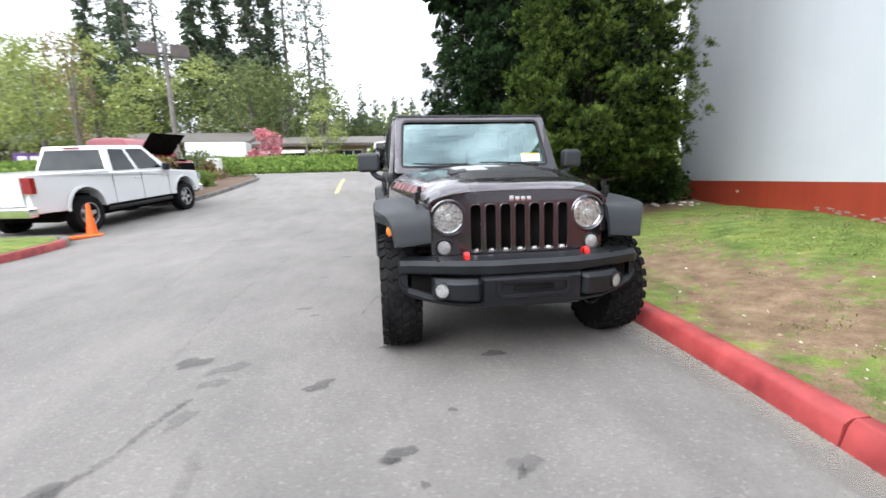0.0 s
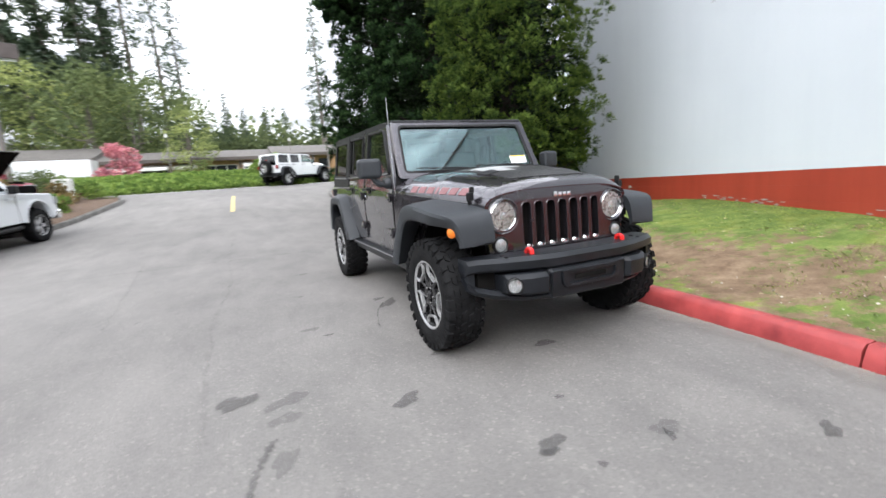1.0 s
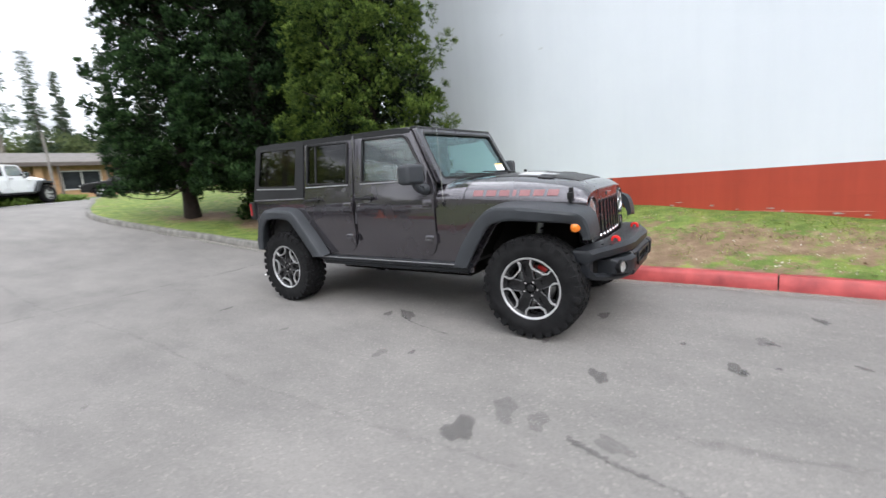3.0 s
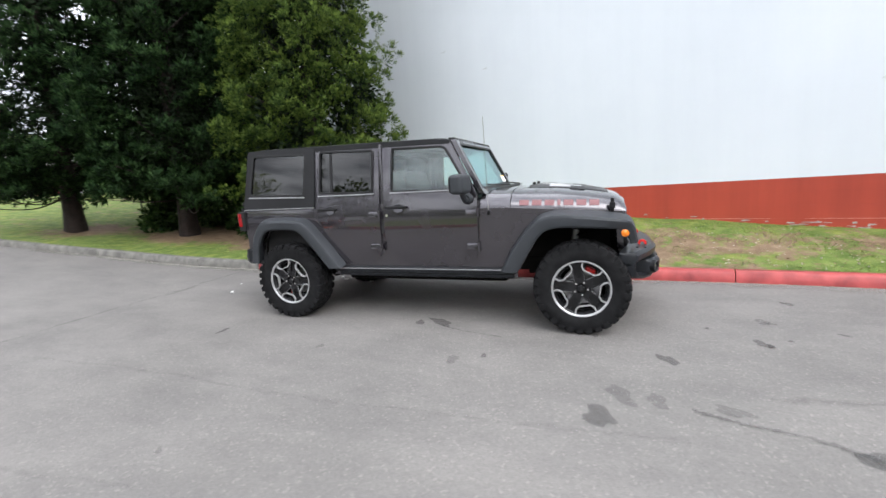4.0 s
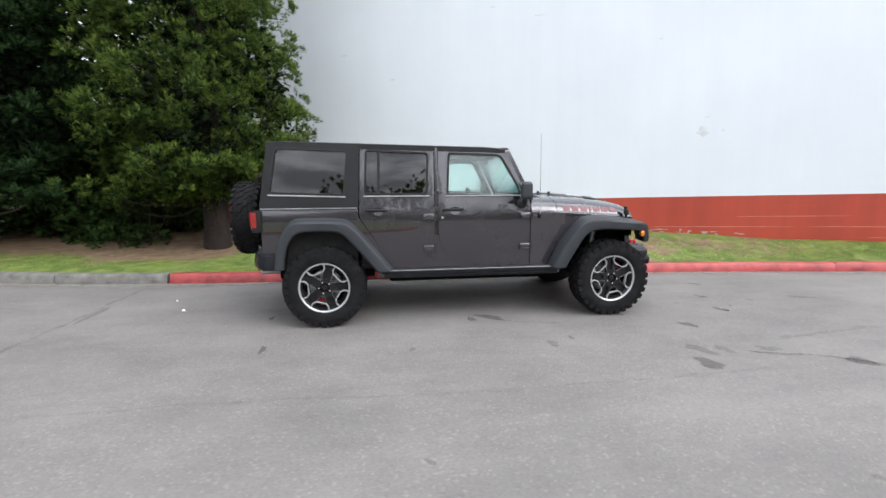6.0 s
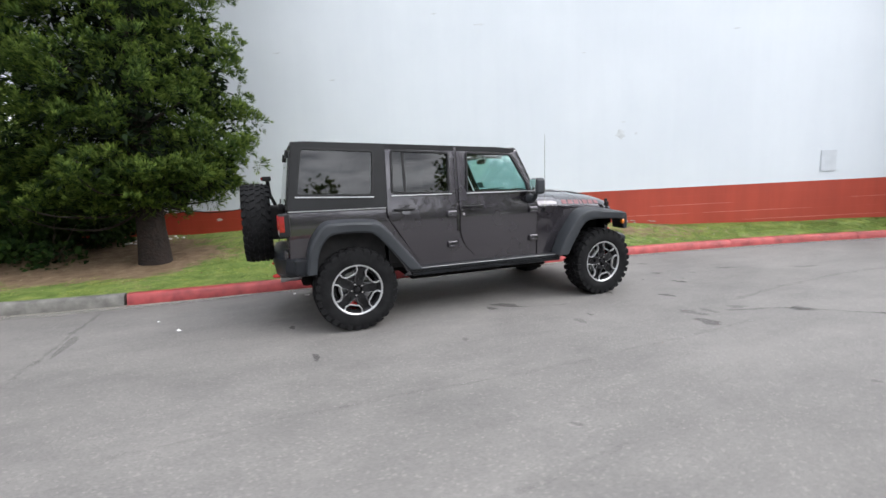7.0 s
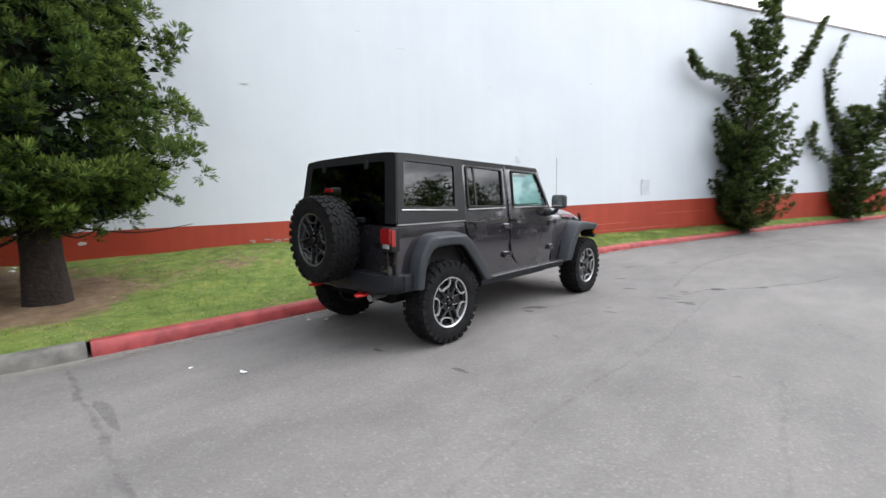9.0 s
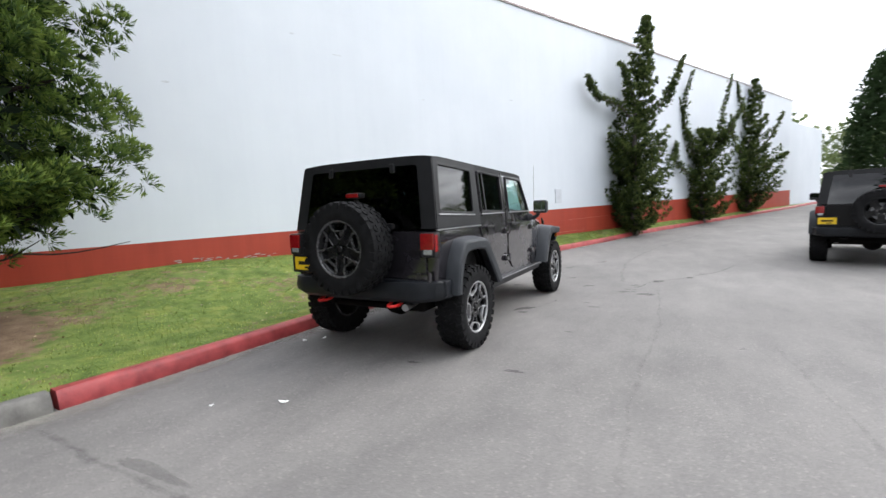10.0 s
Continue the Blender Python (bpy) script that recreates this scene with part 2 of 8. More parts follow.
# near-black leaves that paint in the shade deep inside the crowns
M["inner_sprays"] = leaf_material("inner_shade_sprays", (0.004, 0.009, 0.004), (0.014, 0.026, 0.010), 0.02)
M["juniper"] = leaf_material("juniper_foliage", (0.085, 0.130, 0.040), (0.210, 0.255, 0.085), 0.46, inner_shade=(0.030, 0.052, 0.020))
# fir and spring leaf colours are lightened, with distance haze put into them
M["fir"] = leaf_material("fir_needles", (0.050, 0.075, 0.052), (0.125, 0.160, 0.110), 0.3, patch=0.3)
M["spring"] = leaf_material("spring_leaves", (0.18, 0.22, 0.075), (0.37, 0.41, 0.18), 0.4, patch=0.4)
M["olive"] = leaf_material("dull_green_leaves", (0.085, 0.115, 0.050), (0.19, 0.225, 0.11), 0.35, patch=0.3)
M["woods"] = leaf_material("far_wood_leaves", (0.060, 0.085, 0.045), (0.150, 0.180, 0.090), 0.35, patch=0.15)
M["hedge"] = leaf_material("hedge_leaves", (0.10, 0.17, 0.04), (0.25, 0.34, 0.10), 0.3)
M["shrub"] = leaf_material("dark_shrub_leaves", (0.010, 0.028, 0.008), (0.045, 0.085, 0.022), 0.15)
M["blossom"] = leaf_material("pink_blossom", (0.42, 0.13, 0.19), (0.70, 0.33, 0.40), 0.3)
M["rust_shrub"] = leaf_material("rust_heather", (0.15, 0.11, 0.055), (0.28, 0.21, 0.11), 0.25)
M["grass"] = leaf_material("grass_blades", (0.14, 0.20, 0.05), (0.33, 0.38, 0.12), 0.5)
M["granite_paint"] = car_paint("granite_metallic_paint", (0.047, 0.0425, 0.051), 0.72, 0.24)
M["white_paint"] = car_paint("white_car_paint", (0.66, 0.68, 0.70), 0.0, 0.4, 0.8)
M["black_paint"] = car_paint("black_car_paint", (0.003, 0.003, 0.0035), 0.0, 0.35, 0.15)
M["black_paint"].node_tree.nodes["Principled BSDF"].inputs["Specular IOR Level"].default_value = 0.2
M["red_paint"] = car_paint("red_car_paint", (0.17, 0.008, 0.020), 0.2, 0.4, 0.3)
M["silver_paint"] = car_paint("silver_car_paint", (0.5, 0.5, 0.51), 0.7, 0.35)
M["black_top"] = surface("textured_hardtop", (0.009, 0.0092, 0.010), (0.014, 0.0143, 0.016), 4, 0.5, spec=0.24, bump=0.25, bump_scale=400, dist=0.001)
M["flare"] = surface("grained_grey_plastic", (0.024, 0.027, 0.031), (0.033, 0.036, 0.041), 5, 0.5, spec=0.26, bump=0.2, bump_scale=350, dist=0.001)
M["bumper"] = surface("powder_coated_steel", (0.007, 0.008, 0.010), (0.013, 0.0145, 0.018), 6, 0.38, spec=0.28, bump=0.2, bump_scale=260, dist=0.001)
M["rubber"] = surface("tyre_rubber", (0.006, 0.006, 0.0066), (0.013, 0.013, 0.0138), 14, 0.72, spec=0.11, bump=0.3, bump_scale=120, dist=0.002)
M["trim"] = surface("black_trim", (0.006, 0.006, 0.007), (0.012, 0.012, 0.013), 8, 0.45, bump=0.1, spec=0.3)
M["dark"] = surface("unlit_underbody", (0.006, 0.006, 0.006), (0.012, 0.011, 0.0105), 5, 0.9, spec=0.03)
M["cabin"] = surface("black_cabin_trim", (0.014, 0.014, 0.015), (0.028, 0.027, 0.027), 8, 0.7, spec=0.15)
M["seat"] = surface("black_leather", (0.015, 0.015, 0.016), (0.03, 0.03, 0.03), 10, 0.5, spec=0.15)
M["gloss_black"] = surface("gloss_black_wheel_paint", (0.008, 0.008, 0.009), (0.013, 0.013, 0.014), 8, 0.2, bump=0, spec=0.3)
M["alloy"] = surface("machined_alloy", (0.38, 0.38, 0.39), (0.48, 0.48, 0.49), 12, 0.34, 0.6, bump=0.05)
M["spoke_edge"] = surface("dark_machined_edge", (0.10, 0.10, 0.105), (0.17, 0.17, 0.175), 12, 0.3, 0.7, bump=0.05)
M["reflector"] = surface("lamp_reflector", (0.26, 0.27, 0.28), (0.60, 0.61, 0.62), 60, 0.3, 0.7, bump=0.4, bump_scale=45, dist=0.006)
M["chrome"] = surface("chrome", (0.75, 0.75, 0.76), (0.85, 0.85, 0.86), 5, 0.10, 1.0, bump=0, rough_var=0.03)
M["steel"] = surface("dull_steel", (0.28, 0.28, 0.29), (0.42, 0.42, 0.43), 8, 0.4, 0.9)
M["hook"] = surface("red_hook_paint", (0.55, 0.012, 0.012), (0.66, 0.025, 0.022), 8, 0.35, bump=0.05)
M["amber"] = surface("amber_lens", (0.58, 0.13, 0.01), (0.68, 0.19, 0.015), 30, 0.2, bump=0)
M["red_lens"] = surface("red_lens", (0.17, 0.005, 0.007), (0.27, 0.009, 0.011), 30, 0.15, bump=0, coat=0.8)
M["clear_lens"] = surface("clear_lamp_lens", (0.30, 0.31, 0.32), (0.62, 0.63, 0.64), 90, 0.15, 0.5, bump=0.3, bump_scale=60, coat=1.0)
M["decal_black"] = surface("matt_black_decal", (0.012, 0.012, 0.013), (0.016, 0.016, 0.017), 8, 0.45, bump=0)
M["decal_silver"] = surface("silver_decal", (0.36, 0.36, 0.37), (0.46, 0.46, 0.47), 8, 0.4, 0.2, bump=0)
M["decal_red"] = surface("dark_red_decal", (0.170, 0.085, 0.090), (0.21, 0.11, 0.115), 8, 0.45, bump=0, spec=0.1)
M["paper"] = surface("white_paper", (0.74, 0.74, 0.72), (0.82, 0.82, 0.80), 8, 0.7, bump=0)
M["yellow"] = surface("yellow_plate", (0.72, 0.46, 0.01), (0.80, 0.54, 0.02), 8, 0.45, bump=0)
M["stripe"] = surface("worn_yellow_line_paint", (0.36, 0.29, 0.12), (0.48, 0.39, 0.18), 20, 0.7, bump=0.3)
M["white_line"] = surface("worn_white_line_paint", (0.5, 0.5, 0.48), (0.68, 0.68, 0.66), 20, 0.7, bump=0.3)
M["orange"] = surface("orange_cone_plastic", (0.80, 0.12, 0.015), (0.88, 0.17, 0.03), 8, 0.5, bump=0.05)
M["pole"] = surface("weathered_pole", (0.12, 0.11, 0.10), (0.20, 0.185, 0.17), 4, 0.7)
M["brown_metal"] = surface("brown_lamp_housing", (0.055, 0.042, 0.038), (0.08, 0.064, 0.058), 4, 0.5)
M["shingle"] = surface("grey_roof_shingle", (0.075, 0.068, 0.062), (0.13, 0.12, 0.11), 3, 0.9, bump=0.5, bump_scale=12, dist=0.02)
M["tan_wall"] = surface("tan_wood_siding", (0.26, 0.15, 0.075), (0.36, 0.22, 0.12), 3, 0.8)
M["pale_wall"] = surface("pale_trim_paint", (0.55, 0.55, 0.53), (0.66, 0.66, 0.64), 3, 0.7)
M["dim_glass"] = surface("dim_shop_glass", (0.010, 0.012, 0.014), (0.026, 0.029, 0.032), 1.5, 0.12, bump=0, spec=0.14)
M["cab_glass"] = surface("dim_cab_glass", (0.012, 0.015, 0.017), (0.028, 0.033, 0.037), 1.2, 0.06, bump=0, spec=0.3)
M["purple"] = surface("purple_sign", (0.10, 0.04, 0.20), (0.15, 0.06, 0.28), 3, 0.6, bump=0)
M["stain"] = surface("oily_asphalt_stain", (0.045, 0.044, 0.044), (0.085, 0.083, 0.082), 9, 0.7, bump=0.4, bump_scale=120, dist=0.004)
M["seam"] = surface("tarry_seam", (0.085, 0.083, 0.078), (0.13, 0.128, 0.12), 7, 0.85, bump=0.5, bump_scale=90, dist=0.004)
M["mulch"] = surface("needle_mulch", (0.060, 0.036, 0.022), (0.135, 0.085, 0.055), 12, 0.95, bump=0.9, bump_scale=60, dist=0.02)
M["stone"] = surface("pale_stone", (0.40, 0.39, 0.37), (0.62, 0.61, 0.58), 9, 0.85, bump=0.4)
M["glass_clear"] = glass_pane("clear_car_glass", (0.84, 0.94, 0.92), 0.06)
M["lamp_glass"] = glass_pane("clear_lamp_glass", (0.97, 0.98, 0.98), 0.03)
M["glass_screen"] = glass_pane("windscreen_glass", (0.70, 0.86, 0.85), 0.11, (0.82, 0.97, 1.0))
M["glass_dark"] = glass_pane("privacy_glass", (0.14, 0.15, 0.16), 0.055)

# ---------------- mesh helpers ----------------


def link_mesh(name, me, material, parent=None, label="", sharp=32):
    if isinstance(material, (list, tuple)):
        for m in material:
            me.materials.append(m)
    else:
        me.materials.append(material)
    if sharp:
        me.polygons.foreach_set("use_smooth", [True] * len(me.polygons))
        me.set_sharp_from_angle(angle=radians(sharp))
    ob = new(name, me)
    if sharp and sharp < 50:
        ob.modifiers.new("even_shading", "WEIGHTED_NORMAL").keep_sharp = True
    if parent:
        ob.parent = parent
    if label:
        ob["label"] = label
    return ob


def part(name, bm, material, parent=None, label="", sharp=32):
    me = bpy.data.meshes.new(name)
    bm.to_mesh(me)
    bm.free()
    return link_mesh(name, me, material, parent, label, sharp)


def thing(name, label, category, group="", at=None):
    ob = tagged(new(name), label, category, group)
    ob.empty_display_size = 0.2
    if at is not None:
        ob.matrix_world = at
    return ob


def join(*bms):
    out = bms[0]
    for b in bms[1:]:
        me = bpy.data.meshes.new("tmp")
        b.to_mesh(me)
        b.free()
        out.from_mesh(me)
        bpy.data.meshes.remove(me)
    return out


def soften(bm, off, seg=2, angle=30):
    if off > 0:
        es = [e for e in bm.edges if len(e.link_faces) == 2 and e.calc_face_angle(0) > radians(angle)]
        if es:
            bmesh.ops.bevel(bm, geom=es, offset=off, segments=seg, profile=0.5, affect="EDGES", clamp_overlap=True)
    return bm


def box(x0, x1, y0, y1, z0, z1, bev=0.0, seg=2):
    bm = bmesh.new()
    bmesh.ops.create_cube(bm, size=1, matrix=Matrix.Translation(((x0 + x1) / 2, (y0 + y1) / 2, (z0 + z1) / 2)) @ Matrix.Diagonal((abs(x1 - x0), abs(y1 - y0), abs(z1 - z0), 1)))
    return soften(bm, bev, seg)


def cyl(p0, p1, r0, r1=None, n=16, bev=0.0):
    p0, p1 = Vector(p0), Vector(p1)
    r1 = r0 if r1 is None else r1
    d = p1 - p0
    bm = bmesh.new()
    m = Matrix.Translation((p0 + p1) / 2) @ d.to_track_quat("Z", "Y").to_matrix().to_4x4()
    bmesh.ops.create_cone(bm, cap_ends=True, segments=n, radius1=r0, radius2=r1, depth=d.length, matrix=m)
    return soften(bm, bev, 2, 50)


def smooth_path(pts, k=6, closed=False):
    """Catmull-Rom through pts."""
    p = [Vector(q) for q in pts]
    out = []
    n = len(p)
    for i in range(n if closed else n - 1):
        a = p[(i - 1) % n] if closed or i else p[0]
        b, c = p[i], p[(i + 1) % n]
        d = p[(i + 2) % n] if closed or i + 2 < n else p[-1]
        for j in range(k):
            t = j / k
            out.append(0.5 * (2 * b + (c - a) * t + (2 * a - 5 * b + 4 * c - d) * t * t + (3 * b - a - 3 * c + d) * t ** 3))
    if not closed:
        out.append(p[-1])
    return out


def loft(rings, closed=True, cap=True):
    """Skin over rings of equal length."""
    bm = bmesh.new()
    vs = [[bm.verts.new(v) for v in r] for r in rings]
    m = len(vs[0])
    for a, b in zip(vs, vs[1:]):
        for i in range(m if closed else m - 1):
            bm.faces.new((a[i], a[(i + 1) % m], b[(i + 1) % m], b[i]))
    if cap and closed:
        bm.faces.new(vs[0][::-1])
        bm.faces.new(vs[-1])
    bmesh.ops.recalc_face_normals(bm, faces=bm.faces)
    return bm


def tube(pts, r, n=8, r_end=None):
    pts = [Vector(p) for p in pts]
    rings = []
    up = Vector((0.13, 0.21, 0.97))
    for i, p in enumerate(pts):
        t = (pts[min(i + 1, len(pts) - 1)] - pts[max(i - 1, 0)]).normalized()
        a = t.cross(up)
        if a.length < 0.05:
            a = t.cross(Vector((1, 0, 0)))
        a.normalize()
        b = t.cross(a)
        rr = r if r_end is None else r + (r_end - r) * i / (len(pts) - 1)
        rings.append([p + a * math.cos(2 * math.pi * j / n) * rr + b * math.sin(2 * math.pi * j / n) * rr for j in range(n)])
    return loft(rings)


def lathe(profile, n=40, centre=(0, 0, 0), axis="y", ring=False):
    """Revolve (radius, along) pairs about an axis."""
    rings = []
    if ring:
        profile = [*profile, profile[0]]
    for r, h in profile:
        circle = []
        for j in range(n):
            a = 2 * math.pi * j / n
            c, s = r * math.cos(a), r * math.sin(a)
            v = {"y": (c, h, s), "z": (c, s, h), "x": (h, c, s)}[axis]
            circle.append(Vector(v) + Vector(centre))
        rings.append(circle)
    bm = loft(rings, True, not ring and profile[0][0] > 1e-4 and profile[-1][0] > 1e-4)
    if ring:
        bmesh.ops.remove_doubles(bm, verts=bm.verts, dist=1e-6)
        bmesh.ops.recalc_face_normals(bm, faces=bm.faces)
    return bm


def round_poly(pts, r, k=4):
    """Polygon with its corners rounded."""
    out = []
    n = len(pts)
    for i in range(n):
        a, b, c = (Vector((*pts[j % n], 0)) for j in (i - 1, i, i + 1))
        rr = r[i] if isinstance(r, (list, tuple)) else r
        rr = min(rr, (a - b).length * 0.45, (c - b).length * 0.45)
        if rr < 1e-4:
            out.append((b.x, b.y))
            continue
        p, q = b + (a - b).normalized() * rr, b + (c - b).normalized() * rr
        for j in range(k + 1):
            t = j / k
            v = p * (1 - t) ** 2 + b * 2 * t * (1 - t) + q * t * t
            out.append((v.x, v.y))
    return out


def plate(outer, holes, axis, c0, c1, bev=0.0, seg=2):
    """A flat outline with holes, extruded along an axis from c0 to c1."""
    bm = bmesh.new()

    def at(p, c):
        return {"y": (p[0], c, p[1]), "x": (c, p[0], p[1]), "z": (p[0], p[1], c)}[axis]

    edges = []
    for loop in [outer, *holes]:
        vs = [bm.verts.new(at(p, c0)) for p in loop]
        edges += [bm.edges.new((vs[i], vs[(i + 1) % len(vs)])) for i in range(len(vs))]
    if holes:
        bmesh.ops.triangle_fill(bm, use_beauty=True, use_dissolve=False, edges=edges)
    else:
        bm.faces.new([e.verts[0] for e in edges])
    r = bmesh.ops.extrude_face_region(bm, geom=bm.faces[:])
    d = Vector(at((0, 0), c1)) - Vector(at((0, 0), c0))
    bmesh.ops.translate(bm, vec=d, verts=[v for v in r["geom"] if isinstance(v, bmesh.types.BMVert)])
    bmesh.ops.recalc_face_normals(bm, faces=bm.faces)
    return soften(bm, bev, seg, 40)


def cut_plate(outer, holes, axis, c0, c1, step):
    """A plate cut into a fine grid, so that it can be bent."""
    bm = bmesh.new()

    def at(p, c):
        return {"y": (p[0], c, p[1]), "x": (c, p[0], p[1])}[axis]
    edges = []
    for loop in [outer, *holes]:
        vs = [bm.verts.new(at(p, c0)) for p in loop]
        edges += [bm.edges.new((vs[i], vs[(i + 1) % len(vs)])) for i in range(len(vs))]
    bmesh.ops.triangle_fill(bm, use_beauty=True, use_dissolve=False, edges=edges)
    for k in (0, 1):
        lo, hi = min(p[k] for p in outer), max(p[k] for p in outer)
        nrm = at((1, 0), 0) if k == 0 else at((0, 1), 0)
        for i in range(1, int((hi - lo) / step) + 1):
            v = lo + step * i + 0.0013
            co = at((v, 0), c0) if k == 0 else at((0, v), c0)
            bmesh.ops.bisect_plane(bm, geom=bm.verts[:] + bm.edges[:] + bm.faces[:], dist=1e-5, plane_co=co, plane_no=nrm)
    r = bmesh.ops.extrude_face_region(bm, geom=bm.faces[:])
    d = Vector(at((0, 0), c1)) - Vector(at((0, 0), c0))
    bmesh.ops.translate(bm, vec=d, verts=[v for v in r["geom"] if isinstance(v, bmesh.types.BMVert)])
    bmesh.ops.recalc_face_normals(bm, faces=bm.faces)
    return bm


def slice_z(bm, zs):
    """Cuts level rows into a mesh, so that it can be curved."""
    for z in zs:
        bmesh.ops.bisect_plane(bm, geom=bm.verts[:] + bm.edges[:] + bm.faces[:], dist=1e-5, plane_co=(0, 0, z), plane_no=(0, 0, 1))
    return bm


def warp(bm, fn):
    for v in bm.verts:
        v.co = Vector(fn(v.co.x, v.co.y, v.co.z))
    return bm


def mirror_y(bm):
    for v in bm.verts:
        v.co.y = -v.co.y
    bmesh.ops.reverse_faces(bm, faces=bm.faces)
    return bm


def blob_loop(rx, rz, n=20, k=4.0, cx=0.0, cz=0.0):
    """A superellipse outline."""
    out = []
    for i in range(n):
        a = 2 * math.pi * i / n
        c, s = math.cos(a), math.sin(a)
        out.append((cx + rx * math.copysign(abs(c) ** (2 / k), c), cz + rz * math.copysign(abs(s) ** (2 / k), s)))
    return out

# ---------------- ground, road, kerbs, lawn, wall ----------------
PROFILE = [(-400, 4.0), (-60, 1.3), (-30, 0.6), (-20, 0.35), (-11, 0.13), (-7, 0.05), (-4, 0.0), (9, 0.0), (10.5, 0.05), (14.5, 0.25), (15.7, 0.40), (17.6, 0.64), (19.3, 0.86), (22.9, 1.13), (28.5, 1.38), (45, 1.7), (90, 2.4), (400, 4.0)]


def terrain(x, y):
    """Height of the road: a dip where the car stands."""
    s = 0.0
    for dy in (-1.2, -0.4, 0.4, 1.2):
        s += np.interp(y + dy, [p[0] for p in PROFILE], [p[1] for p in PROFILE])
    return float(s) / 4


def wall_x(y):
    return 3.92 + 0.42 * y


def wall_base(y):
    t = [(-60, 1.2), (-30, 0.74), (-7.5, 0.36), (-4.4, 0.32), (-2.7, 0.29), (-1.4, 0.33), (0.7, 0.41), (2.5, 0.49), (4, 0.53), (5.2, 0.54), (6.5, 0.46), (8.5, 0.36), (11.5, 0.34), (20, 1.1), (40, 2.0)]
    return float(np.interp(y, [p[0] for p in t], [p[1] for p in t]))


KERB = smooth_path([(x, y, 0) for x, y in [(-12.5, -38), (-8.1, -27.0), (-3.9, -17.2), (-0.75, -9.8), (0.17, -6.7), (1.2, -3.4), (1.66, -0.6), (1.90, 1.6), (1.98, 4.0), (2.04, 6.4), (2.14, 8.55), (2.27, 10.7), (2.42, 13.0), (2.36, 15.0), (2.10, 16.8), (2.02, 18.4), (2.45, 20.2), (3.5, 23.0), (5.0, 27.0), (8.5, 33.0), (16, 42)]], 12)


def kerb_x(y):
    return float(np.interp(y, [p.y for p in KERB], [p.x for p in KERB]))


def sheet(name, xs, ys, fz, material, keep=None):
    bm = bmesh.new()
    vs = [[bm.verts.new((x, y, fz(x, y))) for x in xs] for y in ys]
    for j in range(len(ys) - 1):
        for i in range(len(xs) - 1):
            bm.faces.new((vs[j][i], vs[j][i + 1], vs[j + 1][i + 1], vs[j + 1][i]))
    return part(name, bm, material, sharp=60)


def spaced(*runs):
    out = []
    for a, b, n in runs:
        out += list(np.linspace(a, b, n, endpoint=False))
    return out + [runs[-1][1]]


ground = sheet("ground", spaced((-900, -60, 14), (-60, 60, 60), (60, 900, 14)), spaced((-900, -60, 14), (-60, 60, 80), (60, 900, 14)), lambda x, y: terrain(x, y) - 0.06 + 0.0012 * max(0, abs(x) - 80), M["earth"])
tagged(ground, "grassy ground that reaches the horizon", "ground", kind="structure")


def asphalt_z(x, y):
    return terrain(x, y) + 0.012 * noise.noise((x * 0.35, y * 0.35, 1.7))


road = sheet("road", spaced((-42, -8, 24), (-8, 6, 80), (6, 40, 20)), spaced((-75, -12, 30), (-12, 24, 150), (24, 34, 12)), asphalt_z, M["asphalt"])
tagged(road, "worn grey asphalt road with oil stains and cracks", "road", kind="structure")


def lawn_height(x, y):
    k = kerb_x(y)
    e = wall_x(y) if y < 11.4 else k + 14
    u = min(1, max(0, (x - k) / max(0.3, e - k)))
    a, b = terrain(k, y) + 0.125, (wall_base(y) if y < 11.4 else terrain(k, y) + 0.45)
    u = u * u * (3 - 2 * u)
    return a + (b - a) * u + 0.025 * noise.noise((x * 1.3, y * 1.3, 4.2)) * min(1, (x - k) * 2)


def bareness(x, y):
    """How bare the soil is: worn near the kerb ahead of the car and under the big trees."""
    v = 0.16
    for cx, cy, r, a in ((2.85, 1.7, 1.4, 0.25), (2.32, 1.3, 0.5, -0.05), (2.15, -0.3, 0.6, -0.06), (2.05, -1.8, 0.6, -0.06), (2.5, 2.6, 0.8, 0.07), (3.3, 3.4, 1.3, 0.20), (2.6, 4.6, 1.0, 0.16), (2.9, -1.0, 1.3, 0.14), (4.4, 8.7, 1.05, 0.62), (4.6, 12.7, 1.2, 0.45), (3.9, 15.6, 1.0, 0.45), (4.7, 9.9, 1.3, 0.5), (2.9, 11.2, 1.2, -0.25), (2.9, 14.0, 1.1, -0.25), (2.9, 9.2, 0.7, -0.15), (6.0, 10.6, 2.2, 0.6), (4.2, 6.2, 1.0, 0.10), (4.6, 3.6, 0.8, -0.2), (3.2, 6.8, 1.0, -0.15)):
        d = math.hypot(x - cx, y - cy) / r
        v += a * math.exp(-d * d * 1.2)
    return v


def lawn_strip(name, ys, east, cols, label):
    bm = bmesh.new()
    rows = []
    for y in ys:
        k = kerb_x(y) + 0.13
        e = east(y)
        rows.append([bm.verts.new((k + (e - k) * i / cols, y, lawn_height(k + (e - k) * i / cols, y))) for i in range(cols + 1)])
    for a, b in zip(rows, rows[1:]):
        for i in range(cols):
            bm.faces.new((a[i], a[i + 1], b[i + 1], b[i]))
    me = bpy.data.meshes.new(name)
    bm.to_mesh(me)
    bm.free()
    at = me.attributes.new("bare", "FLOAT", "POINT")
    at.data.foreach_set("value", [bareness(v.co.x, v.co.y) for v in me.vertices])
    ob = link_mesh(name, me, M["lawn"], sharp=70)
    return tagged(ob, label, "lawn", kind="structure")


lawn_strip("lawn", spaced((-36, -8, 40), (-8, 11.4, 130)), lambda y: wall_x(y) + 0.05, 36, "patchy mown lawn between kerb and painted wall")
